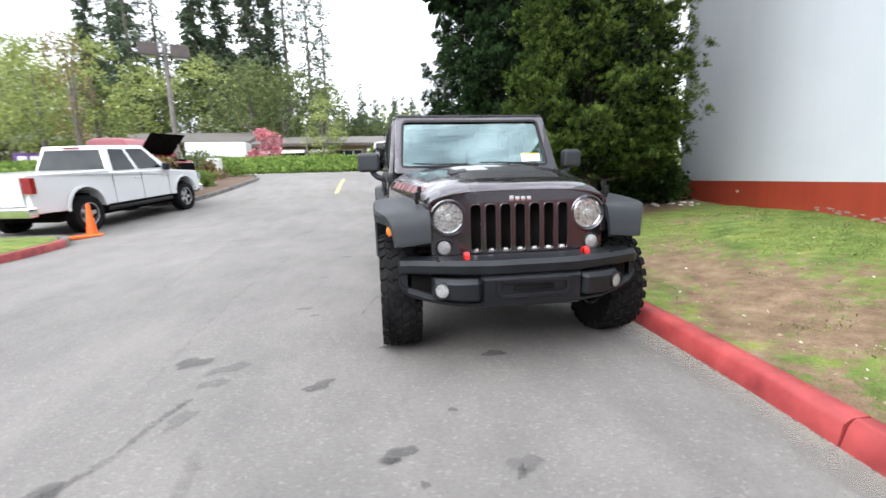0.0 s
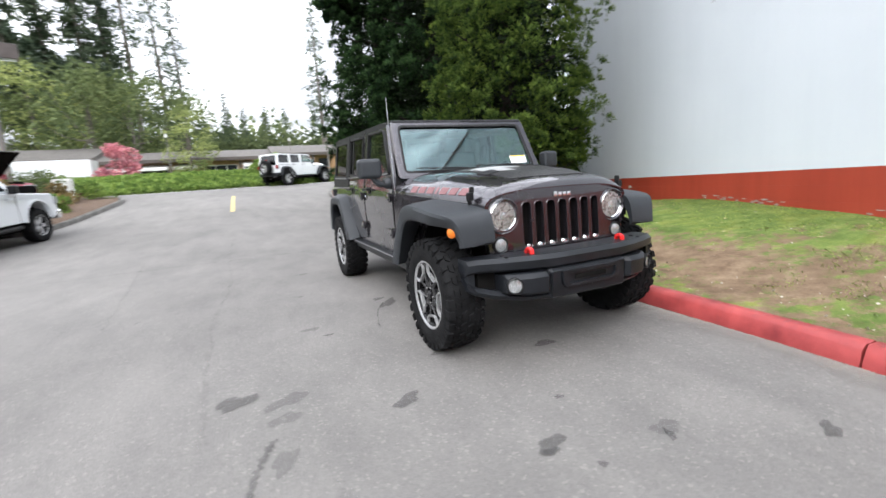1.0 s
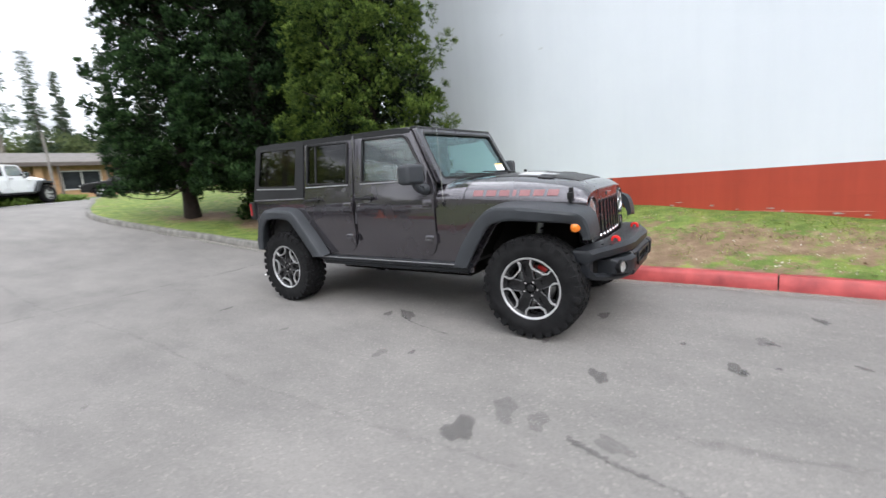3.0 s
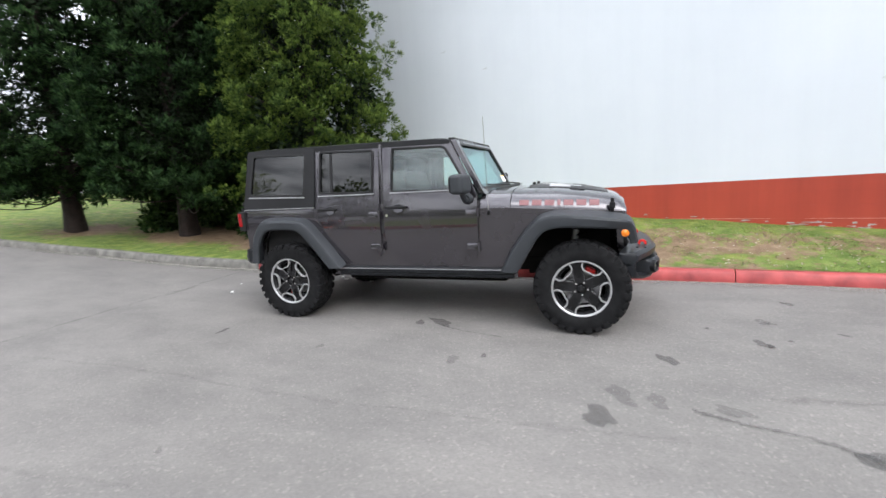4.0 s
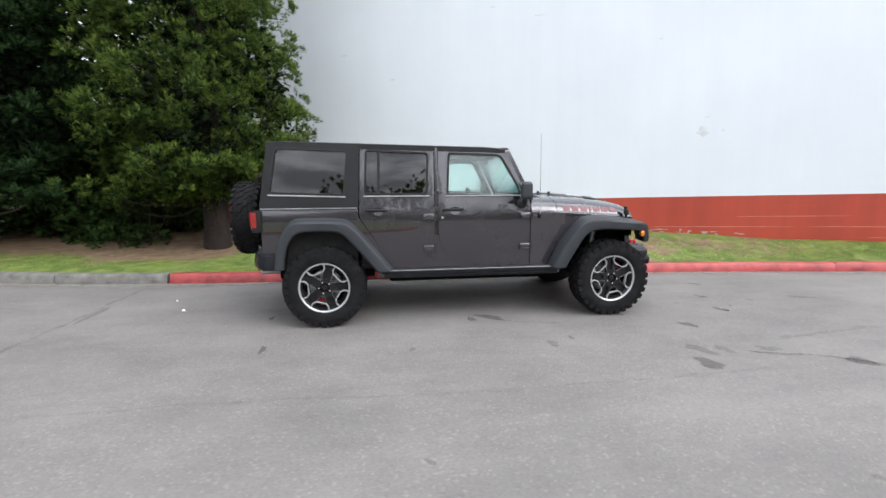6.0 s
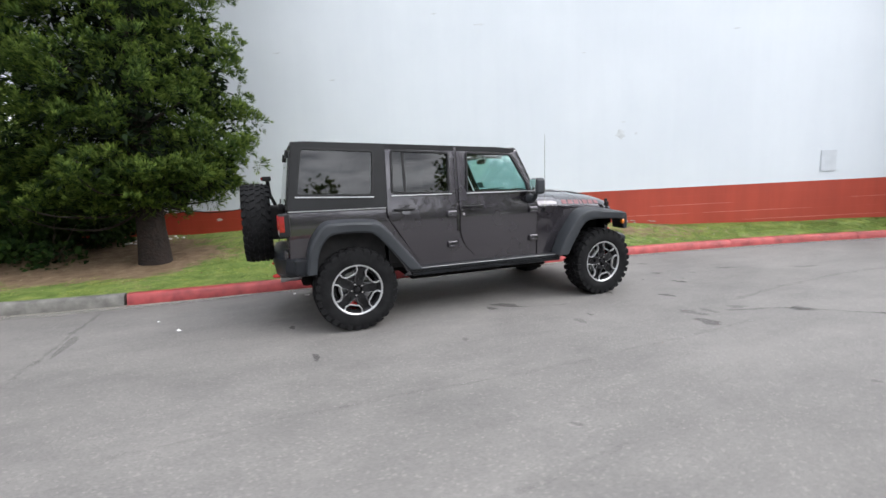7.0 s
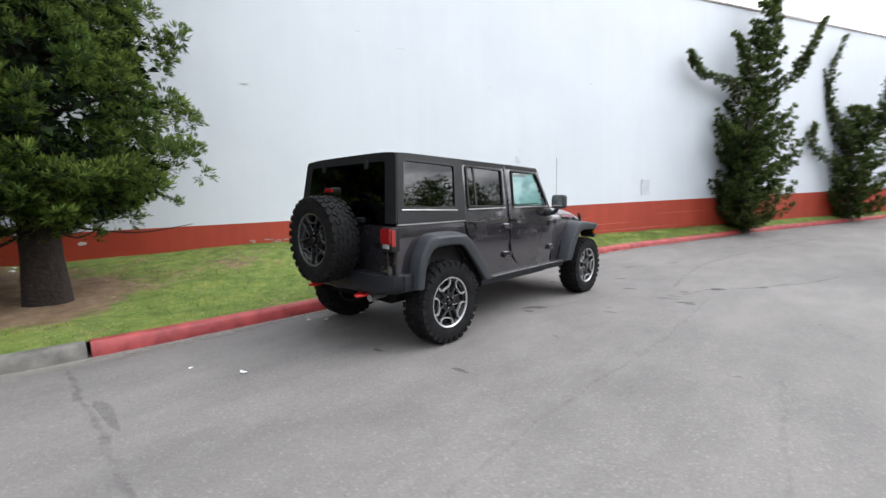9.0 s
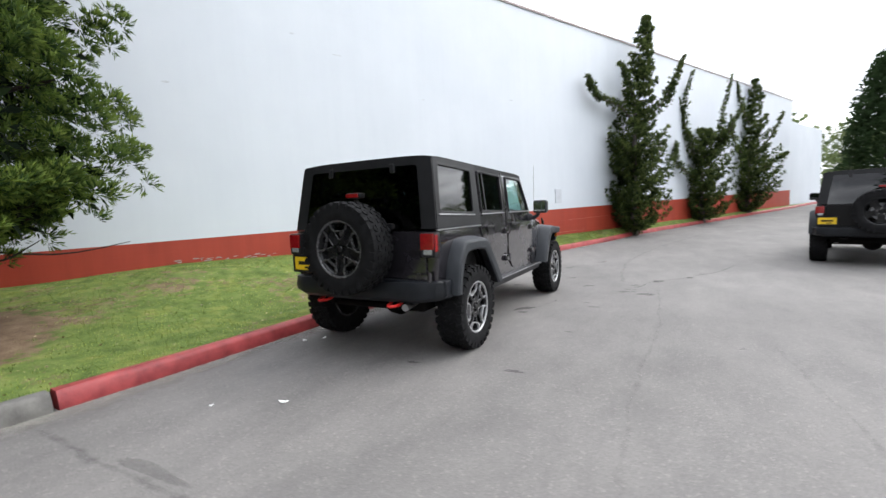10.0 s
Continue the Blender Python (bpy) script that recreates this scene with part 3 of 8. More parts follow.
lawn_strip("lawn", spaced((11.4, 24, 60), (24, 33, 20)), lambda y: kerb_x(y) + 24, 60, "green lawn with bare soil under the big conifers")

# the painted masonry wall, its courses level but climbing against the road
WALL_TILT = 0.0232
wall_dir = Vector((-0.42, -1, 0)).normalized()
wall_start = Vector((wall_x(11.5), 11.5, 0.80))
LONG = 46.0
# local x runs along the wall, local y points away from the road, z up; z = 0 is the top of the red band
rot = Matrix(((wall_dir.x, -wall_dir.y, 0), (wall_dir.y, wall_dir.x, 0), (0, 0, 1))).to_4x4()
WALL = Matrix.Translation(wall_start) @ rot @ Matrix.Rotation(-WALL_TILT, 4, "Y")
wall = tagged(new("wall_east"), "white painted block wall with a red base band", "wall", kind="structure")
wall.matrix_world = WALL


def wall_course(z0, z1, x0, x1, y0=0.0, c=0.0018):
    """One course of blocks, its edges eased so that the bed joints stay as grooves."""
    ring = [(y0 + 0.3, z0), (y0 + c, z0), (y0, z0 + c), (y0, z1 - c), (y0 + c, z1), (y0 + 0.3, z1)]
    return loft([[Vector((x, p[0], p[1])) for p in ring] for x in (x0, x1)])


wall_side = -1 if (rot @ Vector((0, 1, 0))).x < 0 else 1


def to_side(bm):
    """Turns the depth axis so that it points away from the road."""
    if wall_side < 0:
        mirror_y(bm)
    return bm


for i in range(7):
    part("block_course", to_side(wall_course(-0.2 * (i + 1), -0.2 * i, 0, LONG)), M["red_wall"], wall, "red painted block course", 20)
for i in range(29):
    part("block_course", to_side(wall_course(0.2 * i, 0.2 * (i + 1), 0, LONG, 0.0, 0.0004)), M["white_wall"], wall, "white painted block course", 20)
part("wall_end", to_side(box(-0.25, -0.004, 0.0, 14, -1.6, 5.9, 0.01)), M["white_wall"], wall)


def wall_top(x):
    """Sloped to fit the camera's view: the top falls a little towards the end by the trees."""
    return 6.4 - 0.0115 * (LONG - 3 - x)


part("top_course", to_side(loft([[Vector((x, 0, 5.8)), Vector((x, 0, wall_top(x))), Vector((x, 0.3, wall_top(x))), Vector((x, 0.3, 5.8))] for x in (0, LONG)])), M["white_wall"], wall, "white painted block course", 20)
part("coping", to_side(loft([[Vector((x, -0.03, wall_top(x))), Vector((x, -0.03, wall_top(x) + 0.06)), Vector((x, 0.35, wall_top(x) + 0.06)), Vector((x, 0.35, wall_top(x)))] for x in (-0.3, LONG)])), M["coping"], wall, "dull metal coping strip")
low = tagged(new("wall_south"), "lower white wall beyond the tall one", "wall", kind="structure")
low.matrix_world = WALL
part("wall_panel", to_side(box(LONG + 0.01, LONG + 13, 0.6, 1.0, -2.0, 5.3, 0.02)), M["white_wall"], low)
part("wall_panel", to_side(box(LONG - 0.3, LONG, 0.3, 9, -2.0, 6.4, 0.02)), M["white_wall"], low)


def on_wall(y, z):
    """Local wall x and z of a place on the wall."""
    p = WALL.inverted() @ Vector((wall_x(y), y, z))
    return p.x, p.z


def wall_patch(name, y, z, w, h, material, seed, label, proud=0.006):
    r = random.Random(seed)
    cx, cz = on_wall(y, z)
    loop = [(cx + px * q, cz + pz * q) for px, pz, q in ((px, pz, r.uniform(0.5, 1.2)) for px, pz in blob_loop(w / 2, h / 2, 13, 2.4))]
    bm = to_side(plate(loop, [], "y", -proud, 0.002))
    ob = part(name, bm, material, None, label)
    ob.matrix_world = WALL
    return tagged(ob, label, "wall repair", "wall repairs")


wall_patch("wall_repair", -0.68, 2.36, 0.24, 0.22, M["patch"], 3, "small grey filler patch on the white wall")
wall_patch("wall_repair", -0.75, 2.62, 0.10, 0.04, M["patch"], 4, "small grey filler patch on the white wall", 0.012)
wall_patch("wall_repair", -1.0, 2.36, 0.06, 0.05, M["patch"], 5, "small grey filler patch on the white wall", 0.012)
cx, cz = on_wall(-4.97, 1.65)
ob = part("wall_cover", to_side(box(cx - 0.17, cx + 0.17, -0.02, 0.01, cz - 0.23, cz + 0.23, 0.006)), M["cover"])
ob.matrix_world = WALL
tagged(ob, "square grey cover plate on the white wall", "cover plate")
for k, (y, z, w) in enumerate([(2.2, 4.75, 0.2), (0.1, 4.1, 0.1), (3.1, 5.0, 0.12), (-2.9, 4.5, 0.16), (5.2, 3.7, 0.14), (6.3, 4.3, 0.2)]):
    wall_patch("wall_scar", y, z, w, 0.035, M["patch"], 20 + k, "short grey scar in the white wall paint")
r = random.Random(8)
for k in range(52):
    y = r.choice([r.uniform(3.6, 5.6), r.uniform(-1.5, 3.0), r.uniform(-1.2, 0.8), r.uniform(3.8, 5.0)])
    wall_patch("flaked_paint", y, wall_base(y) + r.uniform(0.0, 0.075), r.uniform(0.03, 0.15), r.uniform(0.012, 0.035), M["flake"], 60 + k, "flaked pale paint at the foot of the wall", 0.004)
# pale strips along the bed joints in the red band
for k, (a, b, z) in enumerate(((10.6, 12.1, -0.6), (12.4, 14.9, -0.6), (15.1, 17.6, -0.6), (9.7, 10.6, -1.0), (11.0, 13.6, -1.0), (13.9, 15.8, -0.4), (7.4, 8.3, -0.8), (18.4, 21.0, -0.4), (16.0, 19.5, -0.8))):
    cz = z + 0.003
    part("pale_joint_line", to_side(plate([(a, cz - 0.003), ((a + b) / 2, cz - 0.006), (b, cz - 0.002), (b - 0.1, cz + 0.002), ((a + b) / 2 + 0.2, cz + 0.005), (a + 0.1, cz + 0.003)], [], "y", -0.0025, 0.002)), M["pale_joint_red"], wall, "pale line along a block joint")
wall_patch("flaked_paint", 7.8, 0.69, 0.16, 0.07, M["stone"], 99, "flaked pale spot in the red band")

# kerbs: separate stones with open joints
kerb_red = tagged(new("kerb"), "red painted concrete kerb along the lawn", "kerb", kind="structure")
kerb_grey = tagged(new("kerb"), "bare grey concrete kerb round the lawn", "kerb", kind="structure")


def kerb_stone(pts, material, parent, seed, wide=0.155, high=0.14):
    """One kerb stone along a short run of ground points, with a battered face and worn arris."""
    r = random.Random(seed)
    rings = []
    n = len(pts)
    for i, p in enumerate(pts):
        t = (pts[min(i + 1, n - 1)] - pts[max(i - 1, 0)]).normalized()
        s = Vector((t.y, -t.x, 0))
        z = terrain(p.x, p.y)
        w = [r.uniform(-0.006, 0.006) for _ in range(4)]
        ring = [(0, -0.15), (0.0, 0.02), (0.018 + w[0], high - 0.03 + w[1]), (0.045 + w[2], high + w[3]), (wide - 0.02, high + 0.002), (wide, high - 0.02), (wide, -0.15)]
        rings.append([Vector((p.x, p.y, z)) + s * a + Vector((0, 0, b)) for a, b in ring])
    return part("kerb_stone", loft(rings), material, parent, sharp=50)


def lay_kerb(points, material, parent, length, seed, gap=0.012):
    """Cuts a path into stones of about the given length."""
    cum = [0.0]
    for a, b in zip(points, points[1:]):
        cum.append(cum[-1] + (b - a).length)

    def at(s):
        s = min(max(s, 0), cum[-1])
        return Vector(np.array([np.interp(s, cum, [p[k] for p in points]) for k in range(3)]))

    n = max(1, round(cum[-1] / length))
    for i in range(n):
        a, b = cum[-1] * i / n + gap / 2, cum[-1] * (i + 1) / n - gap / 2
        kerb_stone([at(a + (b - a) * j / 8) for j in range(9)], material, parent, seed + i)


def kerb_run(y0, y1):
    """The kerb line from y0 to y1, cut exactly there."""
    return [Vector((kerb_x(y0), y0, 0))] + [p for p in KERB if y0 + 0.05 < p.y < y1 - 0.05] + [Vector((kerb_x(y1), y1, 0))]


lay_kerb(kerb_run(-37.5, 1.42), M["red_kerb"], kerb_red, 2.9, 100)
lay_kerb(kerb_run(1.42, 8.42), M["red_kerb"], kerb_red, 3.4, 200)
lay_kerb(kerb_run(8.44, 41.5), M["kerb"], kerb_grey, 1.5, 300)

# ---------------- four-door off-roaders ----------------
# local frame of a car: x ahead, y to its left, z up, origin on the ground midway between the axles
TYRE_R, TYRE_W = 0.400, 0.258


def lean(x, y, z):
    """Sides lean inward above the belt line and the nose tapers."""
    if z > 1.15:
        y -= math.copysign((z - 1.15) * 0.125, y)
    return (x, y, z)


BARREL_ROWS = [0.56 + 0.045 * i for i in range(14)]


def barrel(x, y, z):
    """The sides swell gently between sill and belt."""
    d = 0.018 * (max(0, 1.02 - z) / 0.45) ** 2 + 0.014 * min(1, max(0, z - 1.0) / 0.15) ** 2
    return (x, y - math.copysign(d, y), z)


def nose(x, y, z):
    if x > 0.85:
        y -= math.copysign(min(x - 0.85, 1.0) * 0.205, y)
    return (x, y, z)


def both(fn):
    """Yields the mesh for the left and the mirrored one for the right side."""
    yield 1, fn()
    yield -1, mirror_y(fn())


def tyre_mesh():
    w = TYRE_W / 2
    prof = [(0.222, -w * 0.80), (0.245, -w * 0.92), (0.30, -w), (0.345, -w * 0.985), (0.375, -w * 0.88), (0.388, -w * 0.72), (0.390, 0), (0.388, w * 0.72), (0.375, w * 0.88), (0.345, w * 0.985), (0.30, w), (0.245, w * 0.92), (0.222, w * 0.80)]
    return lathe(prof, 64, ring=True)


def tread_mesh():
    """Mud-terrain lugs: staggered centre blocks and shoulder blocks that run down the sidewall."""
    bm = bmesh.new()
    w = TYRE_W / 2
    n = 30

    def lug(a, y0, y1, da, r0, r1, skew, drop=0.0):
        vs = []
        for r, k in ((r0, 1.0), (r1, 0.86)):
            for (yy, aa) in ((y0, a - da), (y1, a - da + skew), (y1, a + da + skew), (y0, a + da)):
                rr = r - (drop if abs(yy) > w * 0.9 else 0)
                mid = (y0 + y1) / 2
                y2 = mid + (yy - mid) * k
                a2 = a + (aa - a) * k
                vs.append(bm.verts.new((rr * math.cos(a2), y2, rr * math.sin(a2))))
        b, t = vs[:4], vs[4:]
        bm.faces.new(t)
        for i in range(4):
            bm.faces.new((b[i], b[(i + 1) % 4], t[(i + 1) % 4], t[i]))

    for i in range(n):
        a = 2 * math.pi * i / n
        st = math.pi / n
        for s in (1, -1):
            off = 0 if s > 0 else st
            lug(a + off, s * w * 0.05, s * w * 0.36, 0.060, 0.380, TYRE_R, 0.05 * s)
            lug(a + off + st * 0.9, s * w * 0.40, s * w * 0.66, 0.055, 0.380, TYRE_R, -0.045 * s)
            lug(a + off, s * w * 0.70, s * w * 1.0, 0.078 if i % 2 else 0.066, 0.372, TYRE_R - 0.002, 0.02 * s, 0.012)
            lug(a + off, s * w * 0.93, s * w * 1.03, 0.066, 0.335 if i % 2 else 0.35, 0.388, 0.0)
    bmesh.ops.recalc_face_normals(bm, faces=bm.faces)
    return bm


WHEEL_CACHE = {}


def wheel_meshes(style):
    """The meshes of a wheel, made once and shared: name, mesh, material, label."""
    if style in WHEEL_CACHE:
        return WHEEL_CACHE[style]
    out = []
    keep_black = style == "black"

    def add(name, bm, material, label="", sharp=32):
        me = bpy.data.meshes.new(name)
        bm.to_mesh(me)
        bm.free()
        me.materials.append(material)
        me.polygons.foreach_set("use_smooth", [True] * len(me.polygons))
        me.set_sharp_from_angle(angle=radians(sharp))
        out.append((name, me, label))

    add("tyre", tyre_mesh(), M["rubber"])
    add("tread", tread_mesh(), M["rubber"], "blocky mud-terrain tread", 20)
    face = M["gloss_black"]
    bright = face if keep_black else M["spoke_edge" if style == "spare" else "alloy"]
    # barrel and back
    add("rim", lathe([(0.215, -0.10), (0.232, -0.10), (0.238, -0.085), (0.222, -0.06), (0.205, 0.02), (0.214, 0.075), (0.232, 0.082), (0.238, 0.095), (0.232, 0.104), (0.222, 0.104), (0.205, 0.085), (0.195, 0.06), (0.19, -0.09)], 48, ring=True), M["gloss_black"], "black alloy rim")
    add("rim_back", lathe([(0.001, -0.075), (0.195, -0.08), (0.195, -0.09), (0.001, -0.09)], 32), M["dark"])
    add("brake_disc", join(lathe([(0.02, -0.03), (0.16, -0.03), (0.16, -0.01), (0.02, -0.01)], 32), box(0.10, 0.17, -0.05, 0.02, -0.06, 0.06, 0.01)), M["steel"])
    if style == "split":
        add("brake_caliper", box(-0.178, -0.135, -0.03, 0.02, -0.05, 0.04, 0.012), M["hook"], "red brake caliper")
    # machined outer ring
    add("rim_ring", lathe([(0.226, 0.100), (0.228, 0.113), (0.237, 0.1190), (0.2445, 0.1180), (0.240, 0.096)], 60, ring=True), bright, "machined bright rim lip" if not keep_black else "")
    if style == "plain":
        for i in range(5):
            a = 2 * math.pi * i / 5
            sp = plate([(0.04, -0.05), (0.215, -0.04), (0.215, 0.04), (0.04, 0.05)], [], "y", 0.05, 0.085, 0.01)
            bmesh.ops.rotate(sp, verts=sp.verts, cent=(0, 0, 0), matrix=Matrix.Rotation(a, 3, "Y"))
            add("spoke", sp, M["alloy"])
    else:
        for i in range(5):
            a = 2 * math.pi * i / 5
            # broad black spoke with a sunken middle
            sp = plate(round_poly([(0.045, -0.052), (0.13, -0.047), (0.212, -0.075), (0.212, 0.075), (0.13, 0.047), (0.045, 0.052)], 0.01, 2), [round_poly([(0.095, -0.018), (0.195, -0.034), (0.195, 0.034), (0.095, 0.018)], 0.008, 2)], "y", 0.06, 0.095, 0.004)
            bmesh.ops.rotate(sp, verts=sp.verts, cent=(0, 0, 0), matrix=Matrix.Rotation(a, 3, "Y"))
            add("spoke", join(sp, pocket_floor(a)), face)
            # machined edges down both flanks of the spoke
            for e in (1, -1):
                ed = plate([(0.066, e * 0.040), (0.128, e * 0.041), (0.150, e * 0.047), (0.150, e * 0.053), (0.128, e * 0.047), (0.066, e * 0.045)][::e], [], "y", 0.09, 0.0985, 0.001, 1)
                bmesh.ops.rotate(ed, verts=ed.verts, cent=(0, 0, 0), matrix=Matrix.Rotation(a, 3, "Y"))
                add("spoke_edge", ed, face if keep_black else M["spoke_edge"], "machined bright spoke edge" if not keep_black else "")
            # bright bracket round the opening between two spokes
            out_loop = [(0.228, -0.096), (0.172, -0.082), (0.146, -0.050), (0.146, 0.050), (0.172, 0.082), (0.228, 0.096), (0.228, 0.083), (0.178, 0.071), (0.157, 0.045), (0.157, -0.045), (0.178, -0.071), (0.228, -0.083)]
            bk = plate(out_loop, [], "y", 0.085, 0.113, 0.003)
            bmesh.ops.rotate(bk, verts=bk.verts, cent=(0, 0, 0), matrix=Matrix.Rotation(a + math.pi / 5, 3, "Y"))
            add("rim_bracket", bk, bright, "machined bright bracket" if not keep_black else "")
    add("hub_cap", lathe([(0.001, 0.108), (0.024, 0.106), (0.030, 0.098), (0.032, 0.06), (0.07, 0.06), (0.075, 0.04)], 24), M["gloss_black"])
    for i in range(5):
        a = 2 * math.pi * (i + 0.5) / 5
        c, s = 0.056 * math.cos(a), 0.056 * math.sin(a)
        add("lug_nut", cyl((c, 0.055, s), (c, 0.100, s), 0.012, 0.009, 6), M["chrome"])
    WHEEL_CACHE[style] = out
    return out


def pocket_floor(a):
    """The sunken floor of a spoke's pocket."""
    b = plate([(0.09, -0.022), (0.20, -0.04), (0.20, 0.04), (0.09, 0.022)], [], "y", 0.055, 0.072)
    bmesh.ops.rotate(b, verts=b.verts, cent=(0, 0, 0), matrix=Matrix.Rotation(a, 3, "Y"))
    return b


def put_wheel(car, at, outward, style, turn=0.0, name="wheel", spin=0.0, scale=1.0):
    """A wheel as a part of a car, with its own sub-parts."""
    hub = None
    m = Matrix.Translation(at) @ Matrix.Rotation(radians(turn), 4, "Z") @ (Matrix.Identity(4) if outward > 0 else Matrix.Rotation(math.pi, 4, "Z")) @ Matrix.Rotation(spin, 4, "Y") @ Matrix.Scale(scale, 4)
    for nm, me, label in wheel_meshes(style):
        ob = new(nm if hub else name, me)
        if nm in ("spoke", "rim_bracket"):
            ob.modifiers.new("even_shading", "WEIGHTED_NORMAL").keep_sharp = True
        if hub is None:
            ob.parent = car
            ob.matrix_local = m
            hub = ob
        else:
            ob.parent = hub
        if label:
            ob["label"] = label
    return hub


def flare_mesh(outer, inner, y_in, y_out, front):
    """A wheel-arch flare along two side-view paths, deep at the top and rounded at the rim."""
    a = smooth_path([(p[0], 0, p[1]) for p in outer], 5)
    b = smooth_path([(p[0], 0, p[1]) for p in inner], 5)
    n = len(a)
    rings = []
    for i in range(n):
        o, q = a[i], b[round(i * (len(b) - 1) / (n - 1))]
        yi = y_in(o.x)
        yo = y_out - (0.115 * (max(0, o.x - 1.66) / 0.255) ** 2 if front else 0)
        ring = []
        for f, y in ((0.0, yi), (0.0, yi + (yo - yi) * 0.72), (0.10, yo - 0.012), (0.30, yo), (0.86, yo - 0.004), (1.0, yo - 0.016), (0.96, yo - 0.05), (0.55, yi + 0.01)):
            up = 0.018 if f == 0.0 and y == yi else 0
            ring.append(Vector((o.x + (q.x - o.x) * f, y, o.z + (q.z - o.z) * f + up)))
        rings.append(ring)
    return loft(rings)


def arch_liner(path, y0, y1):
    p = smooth_path([(q[0], 0, q[1]) for q in path], 4)
    return loft([[Vector((v.x, y0, v.z)), Vector((v.x, y1, v.z)), Vector((v.x, y1, v.z + 0.012)), Vector((v.x, y0, v.z + 0.012))] for v in p])


def hood_half(x):
    return 0.80 - max(0, x - 0.85) * 0.205


def belt_z(x):
    return float(np.interp(x, [0.6, 0.88, 1.83], [1.105, 1.100, 1.022]))


def hood_top(x, y):
    zt = float(np.interp(x, [0.6, 0.88, 1.25, 1.5, 1.65, 1.75, 1.80, 1.835], [1.262, 1.256, 1.238, 1.206, 1.182, 1.158, 1.135, 1.092]))
    w = hood_half(x)
    u = min(1, abs(y) / w)
    zb = belt_z(x)
    z = zb + (zt - zb) * max(0, 1 - u ** 5.0) ** 0.55
    # raised middle with a soft shoulder
    lift = 0.014 * (1 / (1 + math.exp((abs(y) - 0.33) * 45))) * min(1, max(0, (x - 0.93) * 9)) * min(1, max(0, (1.72 - x) * 6))
    return z + lift - 0.012 * u * u


def hood_sheet(x0, x1, nx, inset=0.0, band=None, lift=0.0):
    """The hood's skin between two stations; band limits it to a strip of relative widths."""
    lo, hi = band or (-1.0, 1.0)
    us = [lo + (hi - lo) * i / 40 for i in range(41)] if band else [math.copysign(1 - (1 - abs(t)) ** 1.6, t) for t in np.linspace(-1, 1, 57)]
    bm = bmesh.new()
    rows = []
    for i in range(nx + 1):
        x = x0 + (x1 - x0) * i / nx
        w = hood_half(x) - inset
        rows.append([bm.verts.new((x, u * w, hood_top(x, u * w) + lift)) for u in us])
    for a, b in zip(rows, rows[1:]):
        for j in range(len(us) - 1):
            bm.faces.new((a[j], b[j], b[j + 1], a[j + 1]))
    bmesh.ops.recalc_face_normals(bm, faces=bm.faces)
    r = bmesh.ops.extrude_face_region(bm, geom=bm.faces[:])
    down = [v for v in r["geom"] if isinstance(v, bmesh.types.BMVert)]
    bmesh.ops.translate(bm, vec=(0, 0, -0.012 if not band else -0.004), verts=down)
    bmesh.ops.recalc_face_normals(bm, faces=bm.faces)
    return bm


def glyph_bars(widths, x0, z0, h, gap, y, t):
    """A word-mark stood in for by plain bars, one mesh each."""
    out, x = [], x0
    for w in widths:
        out.append(box(x, x + w, y, y + t, z0, z0 + h, 0.002))
        x += w + gap
    return out


def seat_parts(car, x, y, scale=1.0):
    seat = part("seat", join(box(x - 0.26, x + 0.26, y - 0.24, y + 0.24, 0.78, 0.92, 0.05, 3), box(x - 0.22, x + 0.22, y - 0.2, y + 0.2, 0.58, 0.80, 0.02)), M["seat"], car)
    back = box(-0.07, 0.07, -0.24, 0.24, 0, 0.62, 0.055, 3)
    bmesh.ops.rotate(back, verts=back.verts, cent=(0, 0, 0), matrix=Matrix.Rotation(radians(-14), 3, "Y"))
    bmesh.ops.translate(back, verts=back.verts, vec=(x - 0.22, y, 0.88))
    part("seat_back", back, M["seat"], seat)
    part("headrest", box(x - 0.43, x - 0.33, y - 0.13, y + 0.13, 1.48, 1.66, 0.04, 3), M["seat"], seat)


